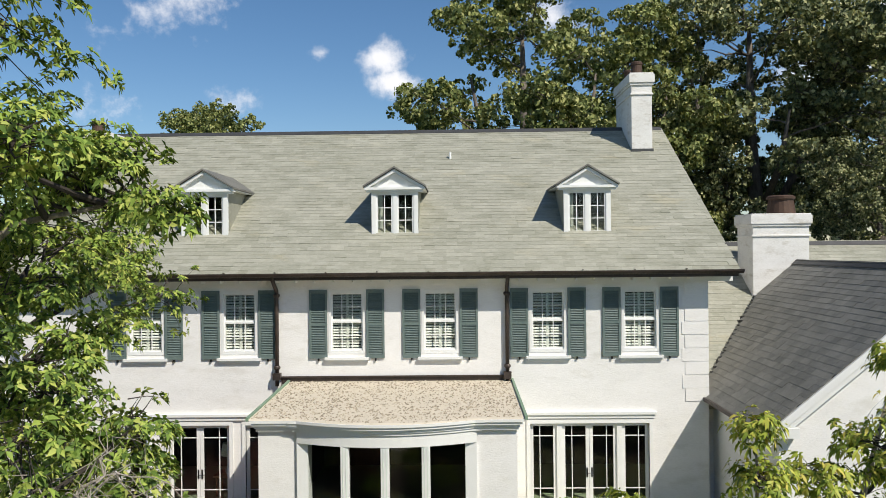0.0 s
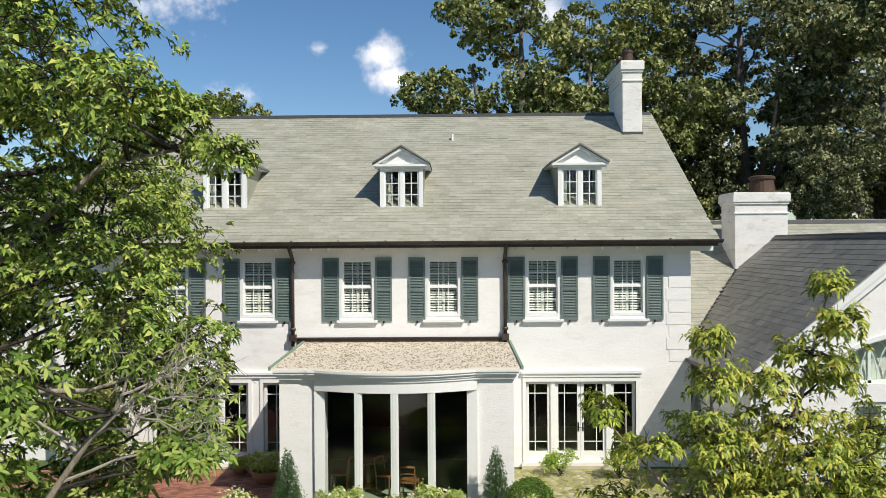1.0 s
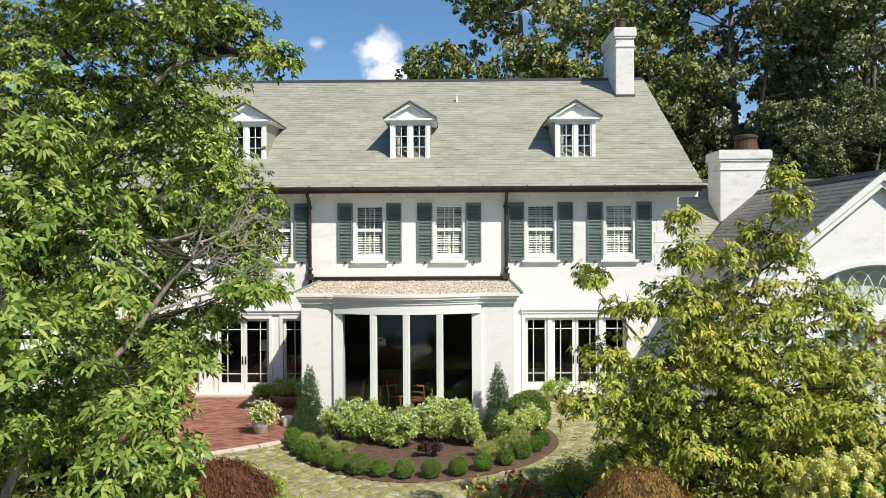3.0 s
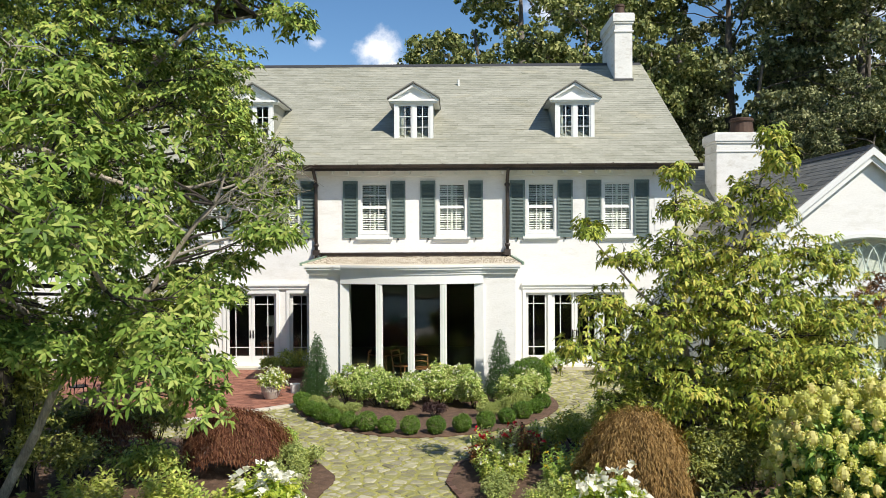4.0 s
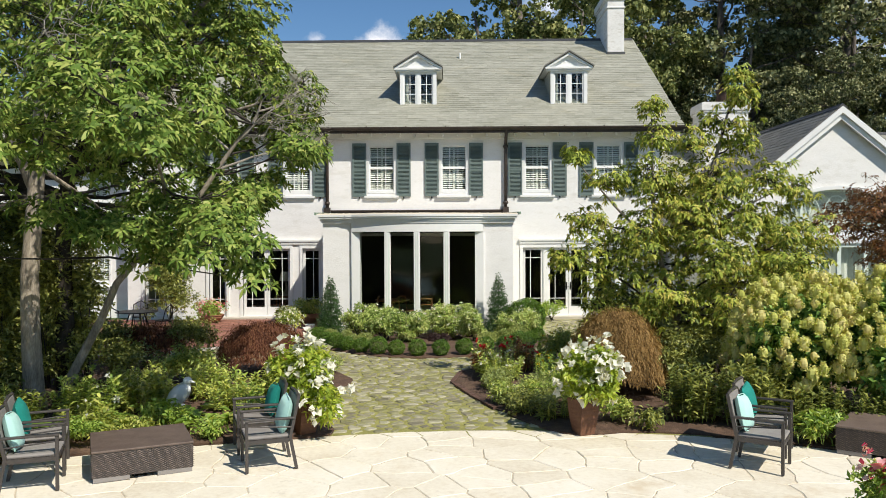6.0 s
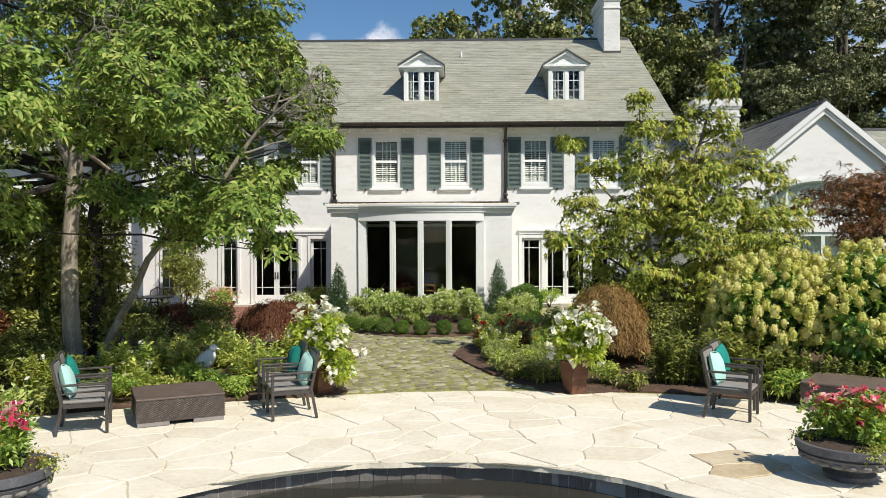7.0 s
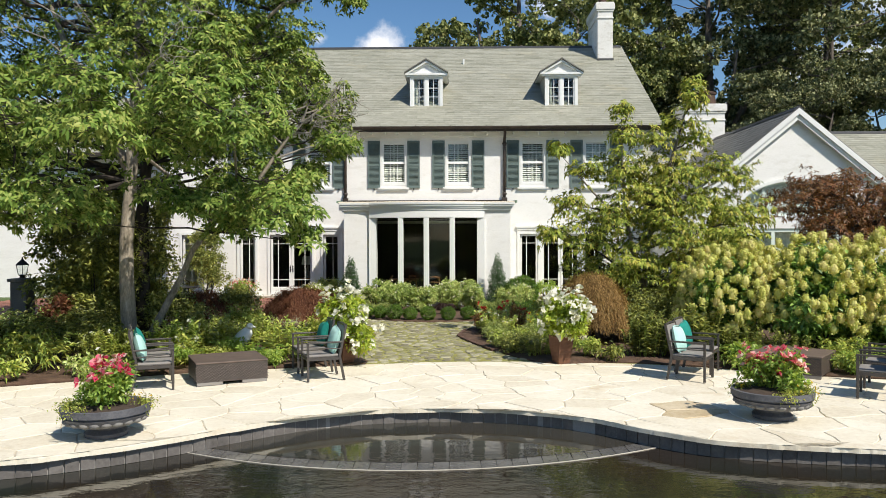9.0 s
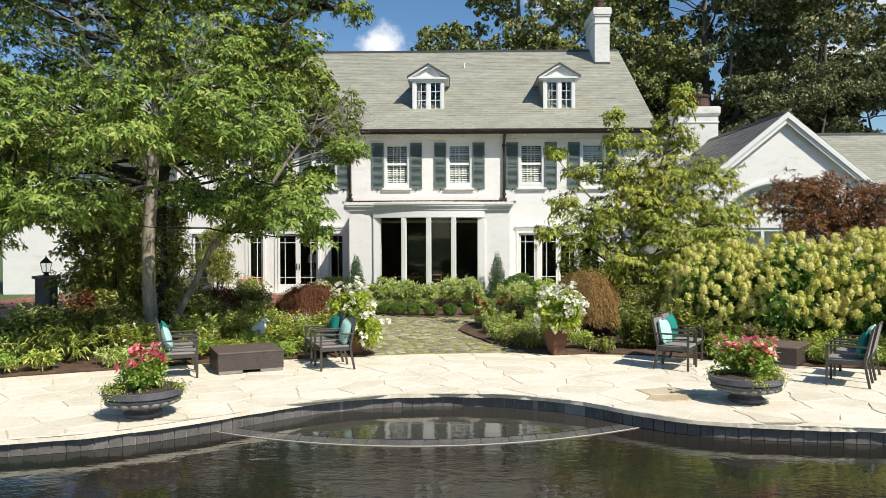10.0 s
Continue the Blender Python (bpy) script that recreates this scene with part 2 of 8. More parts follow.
M = {
    "wall": material("white_painted_brick", [(0.70, 0.69, 0.66), (0.78, 0.77, 0.74), (0.82, 0.81, 0.79)], 1.1, 14, 0.75, bump=0.5, dist=0.02, stretch=(1, 1, 2.6), spots=[((0.60, 0.58, 0.52), 0.25, 0.7)]),
    "trim": material("white_trim_paint", [(0.72, 0.73, 0.70), (0.80, 0.80, 0.78)], 2.0, 30, 0.45, bump=0.08),
    "trim_green": material("pale_green_trim", [(0.60, 0.68, 0.60), (0.68, 0.75, 0.68)], 2.0, 30, 0.5, bump=0.08),
    "slate": material("grey_green_slate", [(0.20, 0.20, 0.15), (0.262, 0.262, 0.205), (0.312, 0.308, 0.25), (0.37, 0.36, 0.295)], 1.6, 18, 0.62, bump=0.35, dist=0.005, vary=0.15, stretch=(0.4, 1, 1), spots=[((0.33, 0.29, 0.17), 0.2, 1.3), ((0.40, 0.39, 0.33), 0.25, 2.6)]),
    "slate_dark": material("dark_grey_slate", [(0.11, 0.108, 0.095), (0.165, 0.16, 0.14), (0.225, 0.218, 0.19)], 2.0, 18, 0.55, bump=0.45, dist=0.006, vary=0.2, spots=[((0.24, 0.23, 0.19), 0.2, 1.5)]),
    "lead": material("dark_lead_flashing", [(0.05, 0.05, 0.05), (0.09, 0.09, 0.088)], 3, 30, 0.5, 0.4),
    "copper": material("brown_weathered_copper", [(0.035, 0.028, 0.025), (0.065, 0.05, 0.042), (0.10, 0.075, 0.062)], 3, 24, 0.5, 0.35),
    "rust": material("rusted_flue_metal", [(0.045, 0.028, 0.02), (0.10, 0.055, 0.035)], 5, 30, 0.7, 0.3),
    "shutter": material("green_shutter_paint", [(0.085, 0.125, 0.115), (0.125, 0.170, 0.158), (0.165, 0.205, 0.190)], 2.5, 25, 0.5, bump=0.1),
    "glass": glass_material("window_glass"),
    "blind": material("white_interior_louver", [(0.72, 0.72, 0.66), (0.80, 0.80, 0.74)], 3, 30, 0.5, bump=0.05),
    # Near-black base colour stands in for the shade inside unlit rooms.
    "room": material("room_wall_shade_tone", [(0.035, 0.034, 0.032), (0.06, 0.058, 0.054)], 1.2, 20, 0.8, bump=0.1),
    "room_floor": material("pale_green_floor", [(0.20, 0.26, 0.16), (0.30, 0.36, 0.24)], 2, 20, 0.5, bump=0.05),
    "curtain": material("cream_curtain", [(0.60, 0.62, 0.55), (0.74, 0.75, 0.68)], 3, 30, 0.9, bump=0.1, stretch=(8, 8, 0.4)),
    "gravel": material("tan_roof_gravel", [(0.20, 0.165, 0.115), (0.38, 0.325, 0.235), (0.56, 0.50, 0.40)], 4, 60, 0.9, bump=0.8, dist=0.02, vary=0.5),
    "verdigris": material("verdigris_edge", [(0.16, 0.25, 0.17), (0.26, 0.36, 0.26)], 5, 40, 0.6, 0.2),
    "wood": material("varnished_wood", [(0.14, 0.06, 0.02), (0.26, 0.12, 0.045)], 4, 50, 0.4, bump=0.1, stretch=(1, 1, 5)),
    "bark": material("grey_bark", [(0.09, 0.075, 0.058), (0.28, 0.24, 0.185), (0.50, 0.44, 0.35)], 4, 22, 0.9, bump=0.9, dist=0.03, stretch=(2.2, 2.2, 0.6)),
    # Dark bark; on the magnolia it also stands for trunk and limbs in shade.
    "bark_dark_and_shade": material("dark_and_shade_bark", [(0.02, 0.016, 0.012), (0.055, 0.045, 0.036)], 4, 22, 0.9, bump=0.9, dist=0.03, stretch=(2.2, 2.2, 0.6)),
    "bark_oak": material("grey_brown_oak_bark", [(0.05, 0.04, 0.032), (0.12, 0.10, 0.082), (0.22, 0.19, 0.16)], 3, 16, 0.9, bump=0.9, dist=0.04, stretch=(2.2, 2.2, 0.5)),
    "twig": material("bare_grey_twig", [(0.22, 0.195, 0.16), (0.42, 0.38, 0.32)], 6, 40, 0.9, bump=0.4),
    "flag": material("cream_flagstone", [(0.58, 0.51, 0.38), (0.67, 0.61, 0.48), (0.74, 0.69, 0.56), (0.78, 0.73, 0.62)], 1.3, 14, 0.8, bump=0.45, dist=0.01, vary=0.16, spots=[((0.50, 0.37, 0.20), 0.16, 0.8), ((0.42, 0.36, 0.27), 0.1, 5.0)]),
    "flag_tan": material("tan_stained_flagstone", [(0.34, 0.25, 0.14), (0.50, 0.40, 0.25), (0.62, 0.53, 0.38)], 2.2, 14, 0.7, bump=0.45, dist=0.01, vary=0.3),
    "chimney": material("weathered_white_brick", [(0.56, 0.545, 0.51), (0.70, 0.69, 0.66), (0.77, 0.76, 0.74)], 1.4, 16, 0.8, bump=0.35, dist=0.02, stretch=(1, 1, 2.6), spots=[((0.42, 0.38, 0.31), 0.35, 1.8)]),
    "joint": material("sandy_joint", [(0.42, 0.35, 0.25), (0.60, 0.53, 0.41)], 4, 60, 0.95, bump=0.6),
    "cobble": material("grey_path_stone", [(0.16, 0.145, 0.095), (0.25, 0.23, 0.155), (0.38, 0.355, 0.255)], 3, 25, 0.85, bump=0.7, dist=0.012, vary=0.55, spots=[((0.22, 0.22, 0.07), 0.7, 1.8), ((0.22, 0.21, 0.08), 0.25, 8.0)]),
    "moss": material("mossy_joint", [(0.15, 0.14, 0.045), (0.26, 0.25, 0.07), (0.37, 0.35, 0.11)], 2.5, 50, 0.95, bump=0.9, dist=0.02),
    "brick": material("red_paving_brick", [(0.16, 0.065, 0.042), (0.25, 0.10, 0.065), (0.33, 0.15, 0.10)], 2, 40, 0.85, bump=0.5, dist=0.006, vary=0.4),
    "mulch": material("dark_bark_mulch", [(0.045, 0.026, 0.016), (0.10, 0.058, 0.036), (0.18, 0.11, 0.072)], 6, 70, 0.95, bump=1.0, dist=0.03),
    "lawn": material("lawn_ground", [(0.045, 0.075, 0.016), (0.085, 0.13, 0.03)], 0.6, 30, 0.95, bump=0.8, dist=0.03),
    "kerb": material("pale_kerb_stone", [(0.44, 0.40, 0.33), (0.58, 0.54, 0.46)], 3, 30, 0.85, bump=0.4, vary=0.2),
    "tile": material("slate_pool_tile", [(0.085, 0.077, 0.07), (0.14, 0.128, 0.118), (0.20, 0.185, 0.17)], 5, 30, 0.35, bump=0.3, dist=0.004, vary=0.15),
    "grout": material("pale_grout", [(0.26, 0.25, 0.235), (0.40, 0.385, 0.36)], 5, 50, 0.9, bump=0.3),
    "coping": material("wet_grey_coping", [(0.06, 0.057, 0.053), (0.10, 0.096, 0.09), (0.15, 0.145, 0.135)], 3, 30, 0.2, bump=0.06, vary=0.2),
    "water": water_material("pool_water", 1.0, ((0.026, 0.019, 0.013), (0.017, 0.021, 0.015))),
    "water_still": water_material("spa_water", 0.45, ((0.046, 0.041, 0.032), (0.036, 0.036, 0.028))),
    "wicker": material("brown_wicker", [(0.065, 0.045, 0.035), (0.115, 0.082, 0.064), (0.16, 0.118, 0.094)], 6, 60, 0.6, bump=0.5, dist=0.004, vary=0.3),
    "metal_dark": material("dark_bronze_frame", [(0.05, 0.044, 0.04), (0.085, 0.075, 0.068)], 5, 60, 0.45, 0.25, bump=0.1),
    "sling": material("taupe_grey_cushion", [(0.20, 0.185, 0.17), (0.27, 0.25, 0.23)], 6, 200, 0.9, bump=0.3, dist=0.002),
    "teal": material("teal_cushion_fabric", [(0.0, 0.16, 0.13), (0.005, 0.25, 0.20)], 5, 150, 0.85, bump=0.3, dist=0.003),
    "aqua": material("pale_aqua_cushion_fabric", [(0.33, 0.58, 0.52), (0.46, 0.70, 0.64)], 5, 150, 0.85, bump=0.3, dist=0.003),
    "bowl": material("charcoal_cast_stone", [(0.06, 0.06, 0.066), (0.10, 0.10, 0.11), (0.15, 0.15, 0.155)], 4, 40, 0.7, bump=0.3, dist=0.004, spots=[((0.30, 0.29, 0.27), 0.15, 3.0)]),
    "bowl_light": material("weathered_pale_cast_stone", [(0.12, 0.115, 0.11), (0.24, 0.23, 0.21)], 6, 30, 0.85, bump=0.5, dist=0.006),
    "corten": material("rust_brown_planter", [(0.08, 0.035, 0.02), (0.14, 0.062, 0.035), (0.19, 0.09, 0.05)], 3, 30, 0.6, 0.2, bump=0.2),
    "terracotta": material("terracotta", [(0.26, 0.12, 0.065), (0.36, 0.18, 0.10)], 4, 40, 0.8, bump=0.2),
    "soil_stone": material("brown_ledge_stone", [(0.16, 0.12, 0.08), (0.28, 0.22, 0.15)], 4, 40, 0.6, bump=0.4),
    "terracotta_dark": material("dark_edging_brick", [(0.07, 0.038, 0.026), (0.13, 0.07, 0.05)], 4, 40, 0.85, bump=0.4, vary=0.3),
    "urn": material("pale_stone_urn", [(0.36, 0.33, 0.28), (0.52, 0.48, 0.42)], 4, 40, 0.85, bump=0.4),
    "soil": material("potting_soil", [(0.03, 0.02, 0.014), (0.08, 0.055, 0.04)], 8, 60, 0.95, bump=0.9),
    "statue": material("white_weathered_statue", [(0.76, 0.76, 0.73), (0.86, 0.86, 0.84)], 5, 40, 0.7, bump=0.3),
    "pillar": material("grey_stone_pillar", [(0.10, 0.10, 0.10), (0.19, 0.185, 0.175)], 3, 30, 0.85, bump=0.5),
    "iron": material("black_iron", [(0.012, 0.012, 0.012), (0.03, 0.03, 0.03)], 5, 50, 0.5, 0.5, bump=0.1),
    # foliage
    "leaf_big": leaf_material("magnolia_leaf", [(0.062, 0.107, 0.023), (0.144, 0.219, 0.043), (0.255, 0.345, 0.064), (0.401, 0.428, 0.11)], 0.08, 0.5, 0.12),
    "leaf_bright": leaf_material("bright_magnolia_leaf", [(0.068, 0.124, 0.02), (0.135, 0.219, 0.038), (0.226, 0.313, 0.062), (0.347, 0.385, 0.103)], 0.16, 0.5, 0.16),
    "leaf_tree": leaf_material("young_tree_leaf", [(0.104, 0.148, 0.023), (0.224, 0.29, 0.039), (0.378, 0.424, 0.062), (0.52, 0.451, 0.099)], 0.16, 0.5, 0.22),
    "leaf_oak": leaf_material("oak_leaf", [(0.059, 0.084, 0.027), (0.142, 0.173, 0.055), (0.259, 0.288, 0.099), (0.401, 0.399, 0.165)], 0.14, 0.6, 0.15),
    "leaf_oak_dark": leaf_material("shaded_oak_leaf", [(0.051, 0.07, 0.031), (0.125, 0.148, 0.063), (0.235, 0.255, 0.111), (0.453, 0.442, 0.235)], 0.1, 0.6, 0.2),
    "leaf_box": leaf_material("boxwood_leaf", [(0.055, 0.120, 0.014), (0.110, 0.210, 0.026), (0.200, 0.310, 0.042)], 0.25),
    "leaf_rose": leaf_material("rose_leaf", [(0.147, 0.238, 0.054), (0.292, 0.407, 0.1), (0.511, 0.611, 0.182), (0.62, 0.62, 0.308)], 0.3),
    "leaf_conifer": leaf_material("conifer_needle", [(0.027, 0.076, 0.024), (0.060, 0.136, 0.037), (0.111, 0.204, 0.060)], 0.15),
    "leaf_hyd": leaf_material("hydrangea_leaf", [(0.074, 0.171, 0.040), (0.186, 0.328, 0.070), (0.356, 0.518, 0.119)], 0.3),
    "leaf_dark": leaf_material("dark_shrub_leaf", [(0.108, 0.138, 0.039), (0.231, 0.263, 0.064), (0.407, 0.415, 0.105)], 0.22),
    "leaf_lime": leaf_material("lime_plant_leaf", [(0.159, 0.267, 0.049), (0.302, 0.442, 0.087), (0.513, 0.603, 0.149)], 0.4),
    "leaf_mid": leaf_material("perennial_leaf", [(0.18, 0.273, 0.055), (0.387, 0.478, 0.103), (0.653, 0.651, 0.167)], 0.24),
    "leaf_yellow": leaf_material("yellow_green_leaf", [(0.19, 0.25, 0.05), (0.34, 0.40, 0.085), (0.50, 0.50, 0.14), (0.40, 0.47, 0.10)], 0.35),
    "leaf_pot": leaf_material("bright_vine_leaf", [(0.22, 0.32, 0.045), (0.40, 0.50, 0.075), (0.58, 0.62, 0.12)], 0.45),
    "leaf_grey": leaf_material("grey_green_leaf", [(0.19, 0.253, 0.076), (0.324, 0.389, 0.117), (0.473, 0.506, 0.17)], 0.25),
    "leaf_plum": leaf_material("plum_leaf", [(0.030, 0.018, 0.020), (0.060, 0.032, 0.034), (0.095, 0.060, 0.050)], 0.25, 0.5, 0.3),
    "leaf_red": leaf_material("red_maple_leaf", [(0.085, 0.033, 0.020), (0.180, 0.072, 0.040), (0.300, 0.150, 0.080)], 0.35, 0.6, 0.2),
    "leaf_brown": leaf_material("bronze_maple_leaf", [(0.146, 0.092, 0.035), (0.302, 0.189, 0.070), (0.448, 0.302, 0.120)], 0.3, 0.6, 0.2),
    "leaf_bronze": leaf_material("bronze_red_maple_leaf", [(0.082, 0.049, 0.019), (0.176, 0.088, 0.032), (0.282, 0.106, 0.04), (0.235, 0.15, 0.052)], 0.35),
    "petal_white": leaf_material("white_petal", [(0.68, 0.68, 0.60), (0.80, 0.80, 0.76)], 0.3, 0.6, 0.2),
    "petal_pink": leaf_material("pink_petal", [(0.550, 0.030, 0.100), (0.720, 0.160, 0.240), (0.780, 0.480, 0.460), (0.800, 0.700, 0.640)], 0.3, 0.6, 0.2),
    "petal_red": leaf_material("red_petal", [(0.600, 0.020, 0.035), (0.750, 0.050, 0.080)], 0.3, 0.6, 0.2),
    "petal_cream": leaf_material("hydrangea_floret", [(0.450, 0.480, 0.110), (0.580, 0.590, 0.180), (0.670, 0.650, 0.260), (0.670, 0.590, 0.260)], 0.3, 0.7, 0.1),
    "petal_yellow": leaf_material("yellow_petal", [(0.55, 0.36, 0.02), (0.70, 0.55, 0.05)], 0.3, 0.6, 0.2),
}


# ---- building blocks ----
class Geo:
    """Vertices and faces of one mesh."""

    def __init__(self):
        self.v, self.f = [], []

    def poly(self, pts):
        i = len(self.v)
        self.v += [tuple(p) for p in pts]
        self.f.append(tuple(range(i, i + len(pts))))
        return self

    def box(self, x0, x1, y0, y1, z0, z1):
        i = len(self.v)
        self.v += [(x, y, z) for z in (z0, z1) for y in (y0, y1) for x in (x0, x1)]
        self.f += [tuple(i + k for k in q) for q in ((0, 2, 3, 1), (4, 5, 7, 6), (0, 1, 5, 4), (2, 6, 7, 3), (0, 4, 6, 2), (1, 3, 7, 5))]
        return self

    def slab(self, o, a, b, c):
        """A box from the corner o along the vectors a, b, c."""
        o, a, b, c = (Vector(p) for p in (o, a, b, c))
        i = len(self.v)
        self.v += [tuple(o + a * p + b * q + c * r) for r in (0, 1) for q in (0, 1) for p in (0, 1)]
        self.f += [tuple(i + k for k in q) for q in ((0, 2, 3, 1), (4, 5, 7, 6), (0, 1, 5, 4), (2, 6, 7, 3), (0, 4, 6, 2), (1, 3, 7, 5))]
        return self

    def prism(self, pts, shift):
        """A polygon swept along shift."""
        n, i = len(pts), len(self.v)
        s = Vector(shift)
        self.v += [tuple(p) for p in pts] + [tuple(Vector(p) + s) for p in pts]
        self.f += [tuple(range(i + n - 1, i - 1, -1)), tuple(range(i + n, i + 2 * n))]
        self.f += [(i + k, i + (k + 1) % n, i + n + (k + 1) % n, i + n + k) for k in range(n)]
        return self

    def tube(self, pts, radii, n=8):
        pts = [Vector(p) for p in pts]
        if not hasattr(radii, "__len__"):
            radii = [radii] * len(pts)
        i = len(self.v)
        for j, p in enumerate(pts):
            way = (pts[min(j + 1, len(pts) - 1)] - pts[max(j - 1, 0)]).normalized()
            side = way.cross(Vector((0.31, 0.2, 0.93)))
            side = (side if side.length > 0.05 else way.cross(Vector((1, 0, 0)))).normalized()
            up = way.cross(side)
            self.v += [tuple(p + radii[j] * (side * math.cos(a) + up * math.sin(a))) for a in (2 * math.pi * k / n for k in range(n))]
        for j in range(len(pts) - 1):
            for k in range(n):
                a, b = i + j * n + k, i + j * n + (k + 1) % n
                self.f.append((a, b, b + n, a + n))
        self.f += [tuple(range(i + n - 1, i - 1, -1)), tuple(range(i + (len(pts) - 1) * n, i + len(pts) * n))]
        return self

    def lathe(self, c, profile, n=28):
        """Rings (radius, height) round the upright axis through c."""
        i = len(self.v)
        for r, z in profile:
            self.v += [(c[0] + r * math.cos(2 * math.pi * k / n), c[1] + r * math.sin(2 * math.pi * k / n), c[2] + z) for k in range(n)]
        for j in range(len(profile) - 1):
            for k in range(n):
                a, b = i + j * n + k, i + j * n + (k + 1) % n
                self.f.append((a, b, b + n, a + n))
        self.f += [tuple(range(i + n - 1, i - 1, -1)), tuple(range(i + (len(profile) - 1) * n, i + len(profile) * n))]
        return self

    def ball(self, c, r, n=12, m=8, rough=0.0):
        prof = []
        i = len(self.v)
        for j in range(m + 1):
            th = math.pi * j / m
            for k in range(n):
                ph = 2 * math.pi * k / n
                d = Vector((math.sin(th) * math.cos(ph), math.sin(th) * math.sin(ph), -math.cos(th)))
                s = 1 + rough * noise.noise(d * 2.3 + Vector(c))
                self.v.append((c[0] + d.x * r[0] * s, c[1] + d.y * r[1] * s, c[2] + d.z * r[2] * s))
        for j in range(m):
            for k in range(n):
                a, b = i + j * n + k, i + j * n + (k + 1) % n
                self.f.append((a, b, b + n, a + n))
        return self


def mesh_of(name, geo, mat, smooth=False):
    me = bpy.data.meshes.new(name)
    me.from_pydata(geo.v, [], geo.f)
    me.materials.append(mat)
    if smooth:
        me.shade_smooth()
    me.update()
    return me


def join_parent(ob, parent):
    if parent is not None:
        ob.parent = parent
        ob.matrix_parent_inverse = parent.matrix_basis.inverted()


def part(name, geo, mat, parent=None, label="", smooth=False, bevel=0.0, kind=""):
    """One mesh object, under a thing or under a part."""
    ob = new(name, mesh_of(name, geo, mat, smooth))
    join_parent(ob, parent)
    if name == "pane":
        ob.visible_shadow = False
    if bevel:
        b = ob.modifiers.new("bevel", "BEVEL")
        b.width, b.segments, b.limit_method = bevel, 2, "ANGLE"
    return tagged(ob, label, kind=kind)


def piece(name, mesh, parent, m):
    """One of many alike pieces on a shared mesh."""
    ob = new(name, mesh)
    join_parent(ob, parent)
    ob.matrix_basis = m
    return ob


def thing(name, label, category, group="", at=(0, 0, 0), kind=""):
    ob = new(name)
    ob.empty_display_size = 0.2
    ob.location = at
    return tagged(ob, label, category, group, kind)


def setting(name, geo, mat, label, category, smooth=False):
    return tagged(part(name, geo, mat, None, smooth=smooth), label, category, kind="structure")


def unit(a):
    return a / np.maximum(np.linalg.norm(a, axis=-1, keepdims=True), 1e-6)


def leaf_mesh(name, base, way, flat, length, width, mat, droop=0.15):
    """Kite-shaped leaves, folded along the rib. base, way, flat: n x 3; length, width: n."""
    n = len(base)
    way = unit(way)
    side = unit(np.cross(way, flat))
    up = np.cross(side, way)
    L, W = length[:, None], width[:, None]
    mid = base + way * L * 0.45 + up * W * 0.16
    tip = base + way * L - np.array((0, 0, 1.0)) * L * droop
    co = np.stack([base, mid + side * W / 2, tip, mid - side * W / 2], 1).reshape(-1, 3)
    i = np.arange(n)[:, None] * 4
    tri = np.concatenate([i + np.array((0, 1, 2)), i + np.array((0, 2, 3))], 1).reshape(-1)
    me = bpy.data.meshes.new(name)
    me.vertices.add(4 * n)
    me.vertices.foreach_set("co", co.astype(np.float32).reshape(-1))
    me.loops.add(6 * n)
    me.loops.foreach_set("vertex_index", tri.astype(np.int32))
    me.polygons.add(2 * n)
    me.polygons.foreach_set("loop_start", np.arange(0, 6 * n, 3, dtype=np.int32))
    me.materials.append(mat)
    me.update(calc_edges=True)
    return me


def sprays(rng, clumps, twigs, per, length, ratio=0.4, shell=0.35, up=0.35, whorl=0.5, jitter=0.06, droop=0.15, name="crown", mat=None, flat_up=0.7, lumpy=1.0):
    """Leaves in rosettes at the twig tips of egg-shaped clumps (x, y, z, rx, ry, rz)."""
    c = np.array(clumps, float)
    weight = (c[:, 3] * c[:, 4] * c[:, 5]) ** 0.72
    pick = rng.choice(len(c), twigs, p=weight / weight.sum())
    d = unit(rng.normal(size=(twigs, 3)))
    r = shell + (1 - shell) * rng.random(twigs) ** 0.6
    lump = 1 + lumpy * 0.22 * np.sin(d[:, 0] * 5 + pick) * np.cos(d[:, 1] * 4 + pick * 2) + lumpy * 0.15 * rng.normal(size=twigs)
    tip = c[pick, :3] + d * c[pick, 3:] * (r * lump)[:, None]
    axis = unit(d + np.array((0, 0, up)) + 0.4 * rng.normal(size=(twigs, 3)))
    ring = rng.normal(size=(twigs, per, 3))
    ring -= (ring * axis[:, None]).sum(2, keepdims=True) * axis[:, None]
    way = unit(unit(ring) + axis[:, None] * whorl + 0.15 * rng.normal(size=ring.shape)).reshape(-1, 3)
    base = np.repeat(tip, per, 0) + rng.normal(size=(twigs * per, 3)) * jitter
    flat = unit(rng.normal(size=way.shape) * 0.45 + np.array((0, 0, flat_up)) + np.repeat(axis, per, 0) * 0.3)
    L = length * rng.uniform(0.65, 1.2, len(base))
    return leaf_mesh(name, base, way, flat, L, L * ratio * rng.uniform(0.8, 1.2, len(base)), mat, droop)


